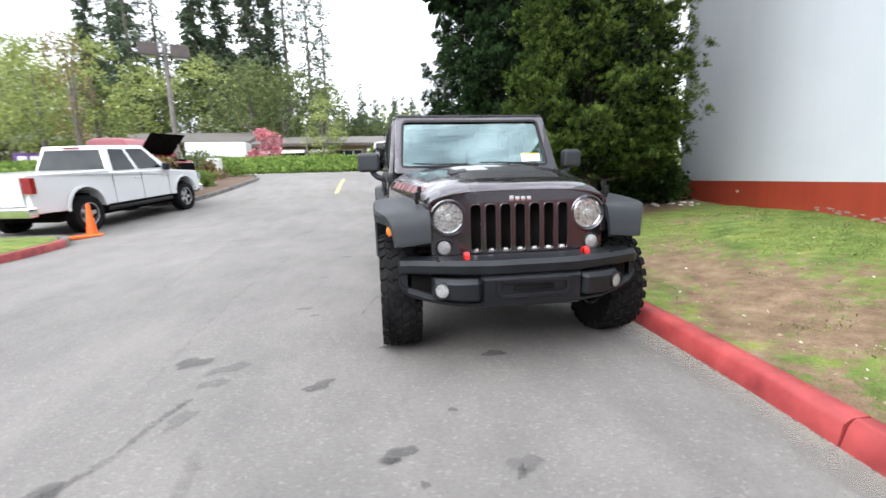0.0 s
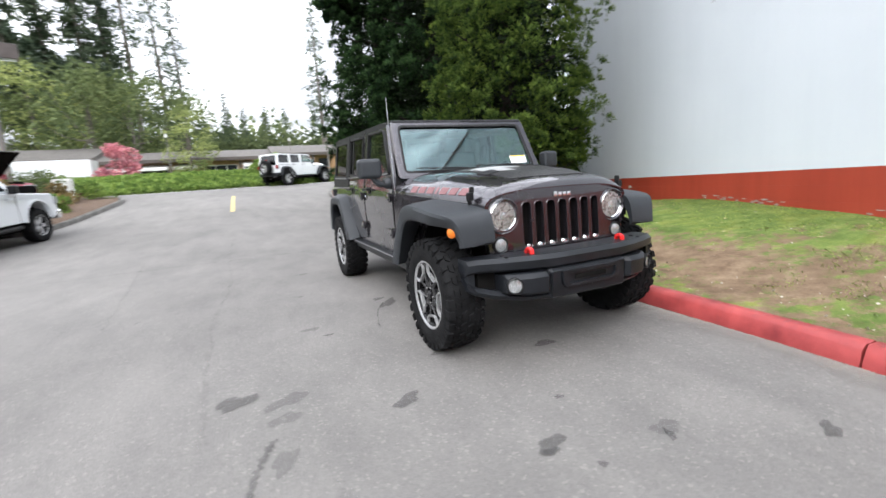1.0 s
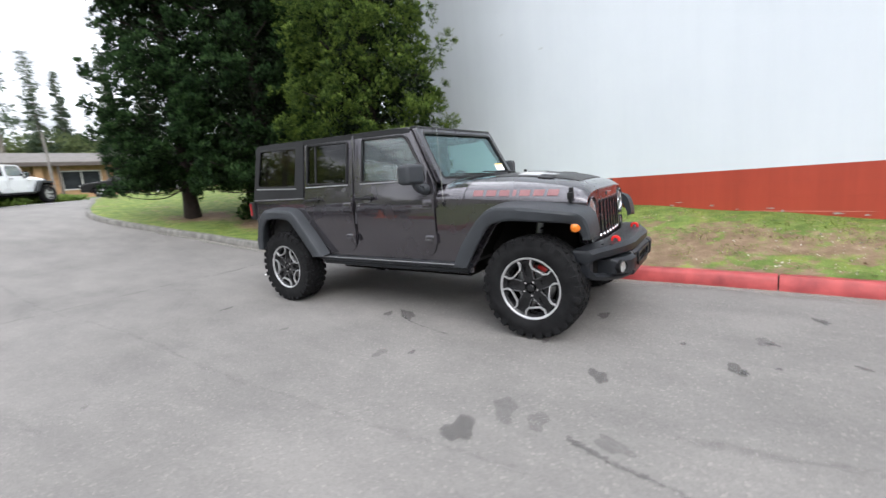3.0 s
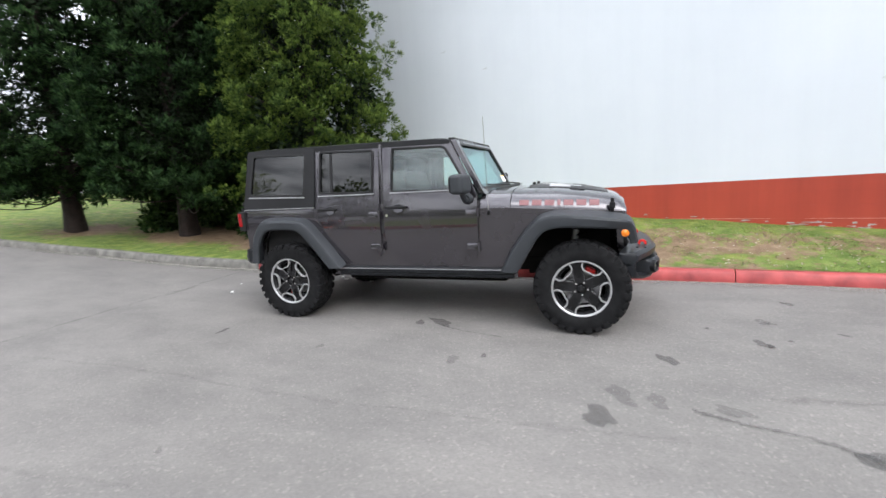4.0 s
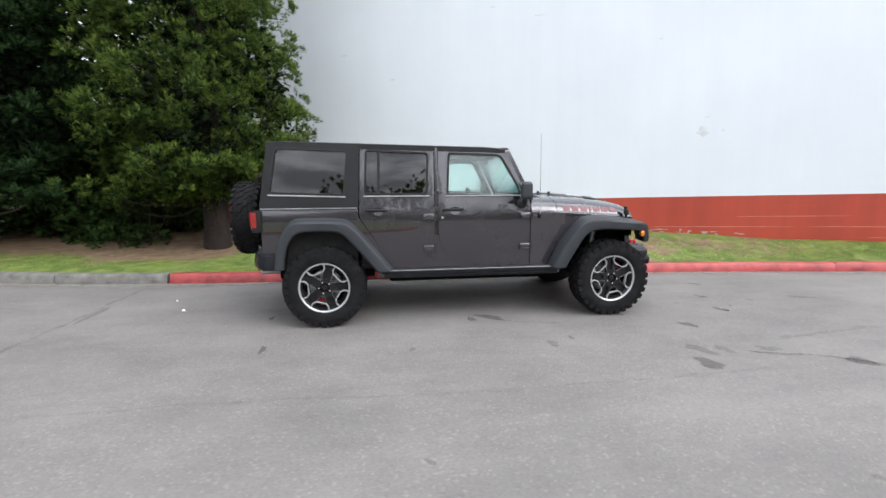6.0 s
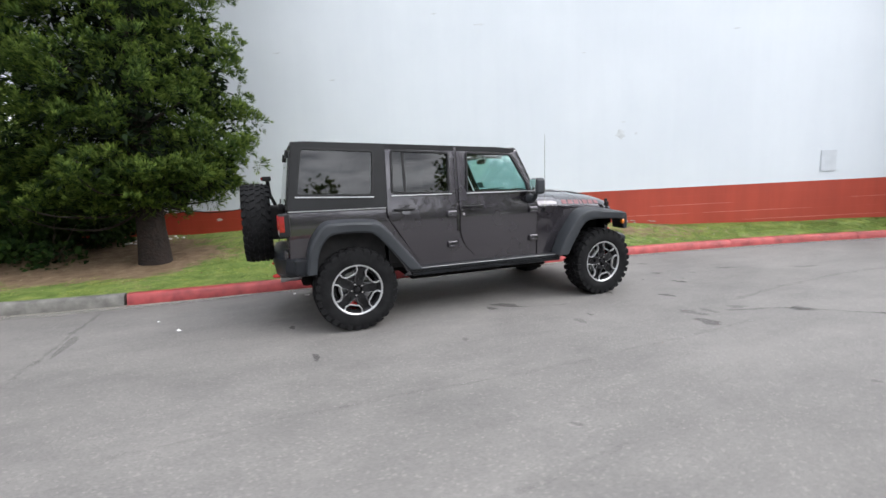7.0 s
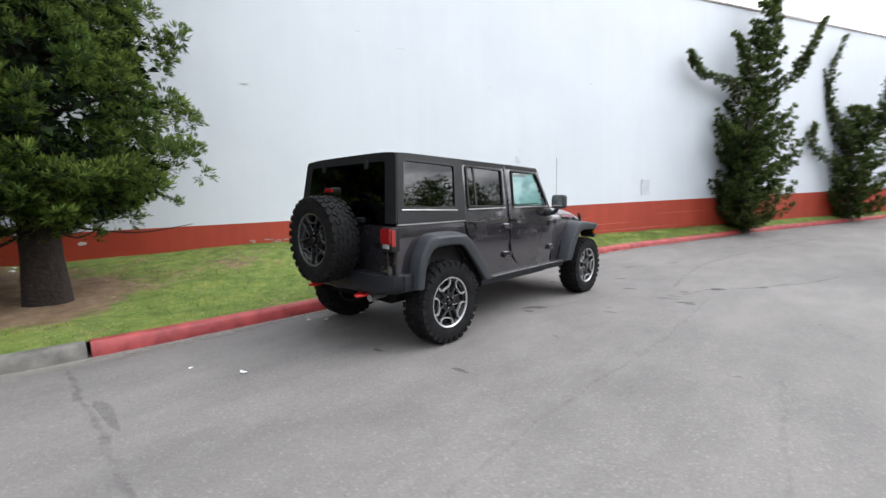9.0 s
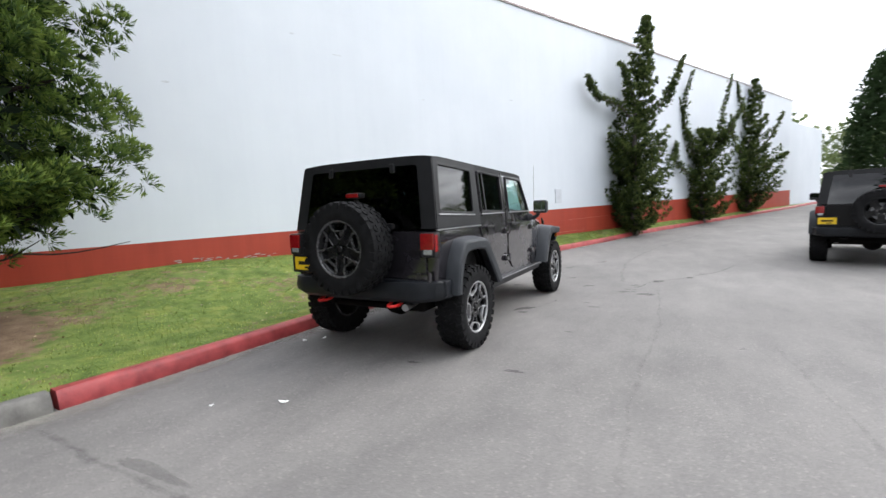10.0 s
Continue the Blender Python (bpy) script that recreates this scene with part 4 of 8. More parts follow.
def build_offroader(name, at, paint, top, label, wheel_style, spare_style, steer, hood_decal, hooks, bumper_steel, group="", plate_mark=True):
    car = thing(name, label, "car", group, at)
    # --- sides ---
    quarter = [(-2.045, 0.60), (-2.045, 1.15), (-1.135, 1.15), (-1.135, 1.06), (-0.805, 0.60), (-0.80, 0.47), (-0.93, 0.47), (-0.975, 0.56), (-1.27, 0.945), (-1.40, 0.965), (-1.72, 0.93), (-1.83, 0.80), (-1.90, 0.60)]
    for s, b in both(lambda: warp(slice_z(plate(round_poly(quarter, 0.02, 2), [], "y", 0.775, 0.808, 0.008), BARREL_ROWS), barrel)):
        part("quarter_panel", b, paint, car)
    cowl_side = [(0.598, 1.10), (0.598, 0.47), (0.90, 0.47), (0.955, 0.545), (1.14, 0.865), (1.25, 0.93), (1.73, 0.92), (1.80, 0.86), (1.83, 0.80), (1.83, 1.018), (0.88, 1.094)]
    for s, b in both(lambda: warp(plate(cowl_side, [], "y", 0.772, 0.806, 0.006), nose)):
        part("front_wing", b, paint, car)
    for s, b in both(lambda: plate([(-0.99, 0.46), (0.93, 0.46), (0.93, 0.575), (0.60, 0.58), (0.60, 1.16), (-1.12, 1.16), (-1.12, 1.05), (-0.80, 0.58)], [], "y", 0.765, 0.790, 0.004)):
        part("sill_panel", b, paint, car)
    # --- doors ---
    rear_outer = round_poly([(-1.127, 1.07), (-0.85, 0.645), (-0.79, 0.598), (-0.50, 0.592), (-0.425, 0.63), (-0.395, 0.74), (-0.392, 1.735), (-1.105, 1.757)], [0.05, 0.08, 0.05, 0.06, 0.08, 0.08, 0.03, 0.03], 3)
    rear_hole = round_poly([(-1.075, 1.292), (-0.462, 1.276), (-0.442, 1.692), (-1.055, 1.714)], 0.035, 4)
    front_outer = round_poly([(-0.352, 1.737), (-0.352, 0.86), (-0.30, 0.72), (-0.18, 0.60), (-0.08, 0.583), (0.44, 0.575), (0.55, 0.61), (0.585, 0.72), (0.588, 1.215), (0.325, 1.737)], [0.03, 0.1, 0.08, 0.08, 0.05, 0.05, 0.06, 0.06, 0.05, 0.05], 3)
    front_hole = round_poly([(-0.268, 1.274), (0.488, 1.262), (0.475, 1.35), (0.285, 1.676), (-0.248, 1.692)], [0.03, 0.03, 0.05, 0.05, 0.03], 4)
    for nm, outer, hole, glass, hx, hinge_x in (("rear_door", rear_outer, rear_hole, "glass_dark", -0.955, -0.44), ("front_door", front_outer, front_hole, "glass_clear", -0.20, 0.545)):
        for s in (1, -1):
            def side(bm):
                return bm if s > 0 else mirror_y(bm)
            d = part(nm, side(warp(warp(slice_z(plate(outer, [hole], "y", 0.780, 0.816, 0.008), BARREL_ROWS), barrel), lean)), paint, car)
            part("window_seal", side(warp(plate([(x * 1.0, z) for x, z in grow(hole, 0.002)], [grow(hole, -0.016)], "y", 0.786, 0.8175, 0.002, 1), lean)), M["trim"], d)
            part("window_glass", side(warp(plate(grow(hole, -0.012), [], "y", 0.795, 0.799), lean)), M[glass], d)
            part("belt_trim", side(warp(box(min(p[0] for p in hole) - 0.005, max(p[0] for p in hole) - 0.0, 0.812, 0.824, 1.262, 1.274, 0.003), lean)), M["steel" if bumper_steel else "trim"], d, "thin bright window trim" if bumper_steel else "")
            # flat dark disc paints in the cup's shade; tilted floor plate, grip and lock
            cup = blob_loop(0.052, 0.036, 20, 2.3, hx + 0.012, 1.122)
            part("handle_cup", side(plate(cup, [], "y", 0.808, 0.8185)), M["trim"], d)
            part("cup_floor", side(warp(plate(blob_loop(0.046, 0.026, 20, 2.2, hx + 0.012, 1.108), [], "y", 0.8165, 0.8195), lambda x, y, z: (x, y + max(0, 1.106 - z) * 0.35, z))), paint, d)
            part("door_handle", side(join(box(hx - 0.115, hx + 0.10, 0.836, 0.856, 1.122, 1.146, 0.009), box(hx - 0.108, hx - 0.085, 0.812, 0.845, 1.126, 1.142, 0.004), box(hx + 0.068, hx + 0.095, 0.812, 0.845, 1.126, 1.142, 0.004))), M["trim"], d, "black grab handle")
            if nm == "front_door":
                part("lock", side(cyl((hx - 0.115, 0.81, 1.055), (hx - 0.115, 0.822, 1.055), 0.013, n=14)), M["chrome"], d)
            for hz in (1.062, 0.748):
                part("hinge", side(join(warp(box(hinge_x - 0.065, hinge_x + 0.060, 0.804, 0.845, hz - 0.034, hz + 0.034, 0.010), lambda x, y, z: (x, y - (max(0, z - hz + 0.01) * 0.18 if y > 0.82 else 0), z)), cyl((hinge_x + 0.052, 0.838, hz - 0.042), (hinge_x + 0.052, 0.838, hz + 0.042), 0.013, n=10), box(hinge_x - 0.05, hinge_x + 0.015, 0.836, 0.851, hz - 0.026, hz - 0.008, 0.003))), paint, d)
            if nm == "rear_door":
                part("window_divider", side(warp(box(-0.945, -0.918, 0.79, 0.806, 1.285, 1.705, 0.003), lean)), M["trim"], d)
    for s, b in both(lambda: warp(box(-0.387, -0.357, 0.765, 0.811, 0.88, 1.735, 0.004), lean)):
        part("door_pillar", b, paint, car)
    # --- hard top ---
    ht_outer = round_poly([(-2.035, 1.166), (-1.132, 1.166), (-1.112, 1.757), (-1.955, 1.782)], [0.02, 0.01, 0.02, 0.07], 4)
    ht_hole = round_poly([(-1.962, 1.302), (-1.262, 1.279), (-1.222, 1.706), (-1.895, 1.727)], 0.045, 4)
    hard_top = None
    for s, b in both(lambda: warp(plate(ht_outer, [ht_hole], "y", 0.772, 0.812, 0.010), lean)):
        if hard_top is None:
            hard_top = part("hard_top", b, top, car, "black textured hard top" if top == M["black_top"] else "")
        else:
            part("top_side", b, top, hard_top)
    for s, b in both(lambda: warp(plate(grow(ht_hole, -0.008), [], "y", 0.794, 0.799), lean)):
        part("quarter_glass", b, M["glass_dark"], hard_top)
    for s, b in both(lambda: warp(plate(grow(ht_hole, 0.006), [grow(ht_hole, -0.014)], "y", 0.80, 0.8135, 0.002, 1), lean)):
        part("quarter_seal", b, M["trim"], hard_top)
    for s, b in both(lambda: warp(box(-1.97, -1.25, 0.806, 0.819, 1.268, 1.281, 0.003), lambda x, y, z: lean(x, y, z - (x + 1.6) * 0.03))):
        part("quarter_trim", b, M["steel" if bumper_steel else "trim"], hard_top)
    for s, b in both(lambda: box(-2.04, -1.14, 0.795, 0.816, 1.150, 1.162, 0.003)):
        part("belt_strip", b, M["steel" if bumper_steel else "trim"], hard_top, "bright strip under the hard top" if bumper_steel else "")
    # roof: crowned shell in two lengths with a seam between
    for x0, x1, mt, nm in ((-1.958, -0.380, top, "roof"), (-0.372, 0.335, top, "roof_panel")):
        rings = []
        for i in range(13):
            x = x0 + (x1 - x0) * i / 12
            zr = 1.757 - 0.021 * (x + 0.8)
            front = 0.02 * max(0, (x - 0.15) / 0.2) ** 2
            back = 0.012 * max(0, (-1.80 - x) / 0.18) ** 2
            ring = []
            for t in np.linspace(-1, 1, 21):
                ring.append(Vector((x, 0.734 * t, zr + 0.004 + 0.020 * (1 - abs(t) ** 7) + 0.004 * (1 - t * t) - front - back)))
            for t in np.linspace(1, -1, 7):
                ring.append(Vector((x, 0.735 * t, zr - 0.045 - front)))
            rings.append(ring)
        part(nm, loft(rings), mt, hard_top)
    # --- tail ---
    tail = part("tailgate", join(plate(round_poly([(-0.70, 0.60), (0.70, 0.60), (0.70, 1.15), (-0.70, 1.15)], 0.03, 3), [], "x", -2.062, -2.03, 0.008)), paint, car)
    for s, b in both(lambda: box(-2.05, -2.0, 0.70, 0.795, 0.60, 1.15, 0.012)):
        part("tail_panel", b, paint, car)

    def rear_slope(x, y, z):
        return (x + (z - 1.15) * 0.135, y - math.copysign(max(0, z - 1.15) * 0.125, y), z)
    part("rear_frame", warp(plate(round_poly([(-0.806, 1.168), (0.806, 1.168), (0.808, 1.785), (-0.808, 1.785)], [0.01, 0.01, 0.05, 0.05], 4), [round_poly([(-0.655, 1.185), (0.655, 1.185), (0.655, 1.705), (-0.655, 1.705)], 0.03, 4)], "x", -2.052, -1.97, 0.016, 3), rear_slope), top, hard_top)
    rg = part("rear_glass", warp(plate(round_poly([(-0.665, 1.165), (0.665, 1.165), (0.665, 1.715), (-0.665, 1.715)], 0.03, 4), [], "x", -2.062, -2.054), rear_slope), M["glass_dark"], car)
    for y in (-0.42, 0.42):
        part("glass_hinge", warp(box(-2.085, -2.06, y - 0.022, y + 0.022, 1.66, 1.74, 0.006), rear_slope), M["trim"], rg)
    part("rear_wiper", join(tube([(-2.09, -0.35, 1.20), (-2.075, -0.05, 1.235), (-2.07, 0.2, 1.25)], 0.008, 6), box(-2.11, -2.06, -0.40, -0.31, 1.17, 1.22, 0.01)), M["trim"], rg)
    hb = part("high_brake_light", box(-2.235, -2.15, -0.165, -0.015, 1.447, 1.493, 0.01), M["trim"], car)
    part("brake_lens", box(-2.247, -2.225, -0.155, -0.025, 1.452, 1.486, 0.006), M["red_lens"], hb, "red high-level brake light")
    part("brake_light_stalk", tube([(-2.08, -0.09, 1.10), (-2.17, -0.09, 1.30), (-2.19, -0.09, 1.48)], 0.018, 8), M["trim"], car)
    for s in (1, -1):
        y0, y1 = (0.685, 0.828) if s > 0 else (-0.828, -0.685)
        tl = part("tail_light", box(-2.125, -2.03, y0, y1, 0.935, 1.140, 0.012), M["trim"], car)
        part("red_lens", box(-2.138, -2.06, y0 + 0.008, y1 - 0.008, 0.998, 1.132, 0.008), M["red_lens"], tl, "red tail lamp lens")
        part("reverse_lens", box(-2.136, -2.06, y0 + 0.03, y1 - 0.035, 0.958, 1.000, 0.006), M["clear_lens"], tl, "clear reversing lamp")
        part("side_marker", box(-2.122, -2.075, s * 0.79, s * 0.831, 0.98, 1.122, 0.004), M["red_lens"], tl)
    # --- spare wheel ---
    put_wheel(car, (-2.31, -0.07, 1.025), 1, spare_style, 90, "spare_wheel", 0.3)
    part("spare_carrier", join(box(-2.21, -2.05, -0.25, 0.07, 0.86, 1.2, 0.02), cyl((-2.3, -0.09, 1.06), (-2.05, -0.09, 1.06), 0.09)), M["trim"], car)
    for z in (0.76, 1.02):
        part("tailgate_hinge", join(box(-2.085, -2.055, -0.76, -0.52, z - 0.03, z + 0.03, 0.008), cyl((-2.08, -0.74, z - 0.045), (-2.08, -0.74, z + 0.045), 0.016, n=10)), paint, tail)
    # --- rear bumper ---
    rb = []
    for y, dx, z0, z1 in ((-0.86, 0.20, 0.575, 0.725), (-0.80, 0.10, 0.56, 0.73), (-0.62, 0.02, 0.545, 0.735), (0, 0.0, 0.54, 0.735), (0.62, 0.02, 0.545, 0.735), (0.80, 0.10, 0.56, 0.73), (0.86, 0.20, 0.575, 0.725)):
        rb.append([Vector((-2.19 + dx, y, z0 + 0.03)), Vector((-2.20 + dx, y, (z0 + z1) / 2)), Vector((-2.18 + dx, y, z1 - 0.012)), Vector((-2.15 + dx, y, z1)), Vector((-2.02 + dx * 0.5, y, z1)), Vector((-1.99 + dx * 0.5, y, z1 - 0.02)), Vector((-1.99 + dx * 0.5, y, z0)), Vector((-2.15 + dx, y, z0))])
    bump = part("rear_bumper", loft(rb), M["bumper"], car, "black steel bumper")
    for s in (1, -1):
        part("bumper_wing", box(-2.02, -1.86, s * 0.79 - (0 if s > 0 else 0.075), s * 0.79 + (0.075 if s > 0 else 0), 0.585, 0.725, 0.02), M["bumper"], bump)
        part("towing_eye" if hooks else "bracket", tube(smooth_path([(-2.02, s * 0.40 - 0.05, 0.55), (-2.12, s * 0.40 - 0.05, 0.52), (-2.19, s * 0.40 - 0.02, 0.515), (-2.19, s * 0.40 + 0.02, 0.515), (-2.12, s * 0.40 + 0.05, 0.52), (-2.02, s * 0.40 + 0.05, 0.55)], 4), 0.013, 8), M["hook"] if hooks else M["dark"], bump, "bright red tow hook" if hooks else "")
    part("exhaust_pipe", cyl((-2.14, -0.52, 0.50), (-1.85, -0.50, 0.52), 0.032, n=16), M["steel"], car)
    if plate_mark:
        pl = part("licence_plate", plate(round_poly([(0.50, 0.77), (0.80, 0.77), (0.80, 0.93), (0.50, 0.93)], 0.012, 3), [], "x", -2.112, -2.106), M["yellow"], car, "yellow plate with dark bars")
        part("plate_frame", plate(round_poly([(0.49, 0.76), (0.81, 0.76), (0.81, 0.94), (0.49, 0.94)], 0.015, 3), [round_poly([(0.512, 0.785), (0.788, 0.785), (0.788, 0.915), (0.512, 0.915)], 0.01, 3)], "x", -2.118, -2.104, 0.002), M["trim"], pl)
        part("plate_bar", join(box(-2.1145, -2.111, 0.56, 0.74, 0.835, 0.868, 0), box(-2.1145, -2.111, 0.58, 0.66, 0.80, 0.818, 0)), M["trim"], pl)
        part("plate_bracket", box(-2.10, -2.05, 0.55, 0.75, 0.8, 0.9, 0.01), M["trim"], pl)
    # --- bonnet, cowl, windscreen ---
    hood = part("hood", hood_sheet(0.885, 1.83, 40), paint, car)
    part("cowl", hood_sheet(0.61, 0.878, 8), paint, car)
    part("cowl_vent", join(*[box(0.70 + 0.022 * i, 0.712 + 0.022 * i, -0.50, 0.50, 1.262, 1.270, 0.002) for i in range(5)]), M["trim"], car)
    if hood_decal:
        part("hood_decal", hood_sheet(0.99, 1.70, 24, 0, (-0.52, 0.52), 0.0045), M["decal_black"], hood, "matt black hood decal")
        mark = part("hood_mark", hood_sheet(1.18, 1.46, 10, 0, (-0.47, -0.16), 0.0075), M["decal_silver"], hood, "silver mark on the hood decal")
        part("hood_mark_tip", hood_sheet(1.10, 1.30, 8, 0, (-0.20, 0.05), 0.0080), M["decal_silver"], mark)
        part("hood_vent", hood_sheet(1.08, 1.22, 6, 0, (0.16, 0.44), 0.0085), M["trim"], hood)
        for s in (1, -1):
            z0 = 1.102
            bars = glyph_bars([0.080, 0.080, 0.080, 0.026, 0.080, 0.080, 0.080], 0.958, z0 + 0.004, 0.046, 0.026, 0.0, 0.005)

            def stick(x, y, z, s=s):
                zz = z - (x - 0.95) * 0.045
                w = hood_half(x)
                lo, hi = 0.8 * w, w
                for _ in range(24):
                    mid = (lo + hi) / 2
                    if hood_top(x, mid) > zz:
                        lo = mid
                    else:
                        hi = mid
                return (x, s * (lo + 0.001 + y), zz)
            for bar in bars:
                warp(bar, stick)
                bmesh.ops.recalc_face_normals(bar, faces=bar.faces)
                part("side_mark_bar", bar, M["decal_red"], hood, "dull red word-mark shown as plain bars")
    for y in (0.33, -0.33):
        part("hood_vent", warp(plate(round_poly([(1.37, y - 0.07), (1.50, y - 0.06), (1.50, y + 0.06), (1.37, y + 0.07)], 0.02, 3), [], "z", 0, 0.010, 0.003), lambda x, yy, z: (x, yy, hood_top(x, yy) + z)), M["trim"], hood)
        part("hood_bumper", cyl((1.02, y * 0.55, hood_top(1.02, y * 0.55)), (1.02, y * 0.55, hood_top(1.02, y * 0.55) + 0.03), 0.018, 0.014, 12), M["trim"], hood)
    for s, b in both(lambda: join(box(1.700, 1.748, 0.632, 0.668, 1.045, 1.10, 0.008), box(1.708, 1.740, 0.622, 0.650, 1.09, 1.135, 0.008), cyl((1.724, 0.65, 1.02), (1.724, 0.66, 1.06), 0.014, n=10))):
        part("hood_latch", b, M["trim"], car, "black rubber hood latch")
    ws = [(-0.745, 1.215), (0.745, 1.215), (0.705, 1.735), (-0.705, 1.735)]
    hole = round_poly([(-0.685, 1.262), (0.685, 1.262), (0.648, 1.693), (-0.648, 1.693)], 0.05, 5)

    def rake(x, y, z):
        return (x + 0.635 - (z - 1.2) * 0.515, y, z)
    screen = part("windscreen_frame", warp(plate(round_poly(ws, 0.035, 3), [hole], "x", -0.03, 0.02, 0.010), rake), paint, car)
    part("windscreen_glass", warp(plate(grow(hole, 0.006), [], "x", -0.004, 0.002), rake), M["glass_screen"], screen)
    part("windscreen_seal", warp(plate(grow(hole, 0.004), [grow(hole, -0.018)], "x", 0.0, 0.0215, 0.002, 1), rake), M["trim"], screen)
    part("roof_header", warp(box(-0.05, 0.02, -0.70, 0.70, 1.705, 1.745, 0.012), rake), top, car)
    st = part("sticker", warp(box(0.004, 0.007, 0.44, 0.62, 1.30, 1.375, 0), rake), M["paper"], screen, "white paper sticker with yellow strip")
    part("sticker_strip", warp(box(0.0075, 0.009, 0.45, 0.61, 1.362, 1.374, 0), rake), M["yellow"], st)
    for y0 in (-0.08, 0.52):
        part("wiper", join(tube(smooth_path([(0.745, y0, 1.268), (0.70, y0 - 0.10, 1.285), (0.665, y0 - 0.28, 1.290)], 4), 0.008, 6), tube([(0.655, y0 - 0.02 - 0.05, 1.283), (0.635, y0 - 0.50, 1.300)], 0.007, 6), cyl((0.745, y0, 1.25), (0.745, y0, 1.28), 0.02, n=12)), M["trim"], screen)
    part("rear_view_mirror", join(box(0.30, 0.325, -0.11, 0.11, 1.60, 1.66, 0.012), cyl((0.32, 0, 1.64), (0.40, 0, 1.69), 0.01)), M["trim"], car)
    # --- face ---
    outer = round_poly([(-0.575, 0.66), (0.575, 0.66), (0.598, 1.02), (0.52, 1.072), (0.25, 1.092), (-0.25, 1.092), (-0.52, 1.072), (-0.598, 1.02)], [0.05, 0.05, 0.05, 0.05, 0.1, 0.1, 0.05, 0.05], 3)
    slots = [round_poly([(0.0975 * i - 0.036, 0.705), (0.0975 * i + 0.036, 0.705), (0.0975 * i + 0.036, 1.012), (0.0975 * i - 0.036, 1.012)], 0.034, 4) for i in range(-3, 4)] + [[(s * 0.468 + 0.099 * math.cos(2 * math.pi * i / 28), 0.932 + 0.099 * math.sin(2 * math.pi * i / 28)) for i in range(28)] for s in (1, -1)]

    def face_rake(x, y, z):
        return (x - (z - 0.66) * 0.05 - 0.045 * (abs(y) / 0.6) ** 2.5, y, z)
    face = part("grille_panel", warp(cut_plate(outer, slots, "x", 1.815, 1.865, 0.05), face_rake), paint, car, "", 24)
    for loop in slots[:7]:
        part("slot_edge", warp(plate(grow(loop, 0.005), [grow(loop, -0.004)], "x", 1.850, 1.8685, 0.002, 1), face_rake), paint, face)
    part("radiator", box(1.72, 1.76, -0.40, 0.40, 0.62, 1.04, 0), M["dark"], car)
    for i in range(-3, 4):
        part("grille_foot", warp(join(lathe([(0.001, 0.012), (0.016, 0.009), (0.022, 0.0), (0.022, -0.03)], 14, (0, 0, 0), "x")), lambda x, y, z: face_rake(x + 1.862, y + 0.0975 * i, z + 0.715)), M["chrome"], face, "bright grille insert")
    part("nose_mark", warp(join(*[box(1.868, 1.874, -0.075 + 0.038 * i, -0.045 + 0.038 * i, 1.030, 1.058 if i else 1.064, 0.002) for i in range(4)]), face_rake), M["chrome"], face, "bright badge shown as plain bars")
    for s in (1, -1):
        hy, hz, hx = s * 0.468, 0.932, 1.822
        put = lambda x, y, z: (x + hx, y + hy, z + hz)
        hl = part("headlight", warp(lathe([(0.118, -0.02), (0.120, 0.014), (0.112, 0.020), (0.099, 0.004), (0.096, -0.03)], 44, (0, 0, 0), "x", True), put), paint, car)
        part("lamp_bezel", warp(lathe([(0.100, -0.03), (0.101, 0.008), (0.095, 0.013), (0.090, 0.006), (0.089, -0.03)], 44, (0, 0, 0), "x", True), put), M["chrome"], hl, "bright lamp ring")
        part("lamp_reflector", warp(lathe([(0.001, -0.05), (0.04, -0.045), (0.070, -0.026), (0.091, 0.004)], 36, (0, 0, 0), "x"), put), M["reflector"], hl)
        part("lamp_lens", warp(lathe([(0.001, 0.034), (0.03, 0.031), (0.06, 0.024), (0.092, 0.006)], 36, (0, 0, 0), "x"), put), M["lamp_glass"], hl)
        part("lamp_bulb", warp(join(lathe([(0.001, 0.012), (0.022, 0.010), (0.028, 0.0), (0.028, -0.05)], 18, (0, 0, 0), "x"), box(-0.03, -0.012, -0.078, 0.078, -0.004, 0.004, 0.001), box(-0.03, -0.012, -0.004, 0.004, -0.078, 0.078, 0.001)), put), M["clear_lens"], hl)
        mk = lambda x, y, z: (x + 1.836, y + s * 0.500, z + 0.745)
        fm = part("front_marker", warp(lathe([(0.054, -0.03), (0.056, 0.004), (0.050, 0.012), (0.043, 0.006), (0.042, -0.03)], 28, (0, 0, 0), "x", True), mk), M["trim"], car, "round indicator in a dark bezel")
        part("marker_lens", warp(lathe([(0.001, 0.009), (0.025, 0.007), (0.043, 0.002)], 24, (0, 0, 0), "x"), mk), M["clear_lens"], fm, "clear round indicator lens")
    # --- flares and liners ---
    f_out = [(0.80, 0.540), (0.905, 0.742), (1.085, 0.965), (1.235, 1.032), (1.50, 1.022), (1.80, 0.982), (1.885, 0.925), (1.915, 0.815), (1.918, 0.775)]
    f_in = [(0.945, 0.535), (1.02, 0.668), (1.150, 0.862), (1.270, 0.915), (1.50, 0.915), (1.73, 0.900), (1.800, 0.870), (1.845, 0.800), (1.85, 0.765)]
    r_out = [(-1.925, 0.590), (-1.905, 0.74), (-1.865, 0.885), (-1.755, 1.030), (-1.60, 1.052), (-1.345, 1.045), (-1.205, 1.005), (-1.02, 0.80), (-0.818, 0.550)]
    r_in = [(-1.835, 0.590), (-1.815, 0.72), (-1.780, 0.830), (-1.700, 0.925), (-1.58, 0.945), (-1.375, 0.940), (-1.275, 0.905), (-1.13, 0.745), (-0.965, 0.545)]
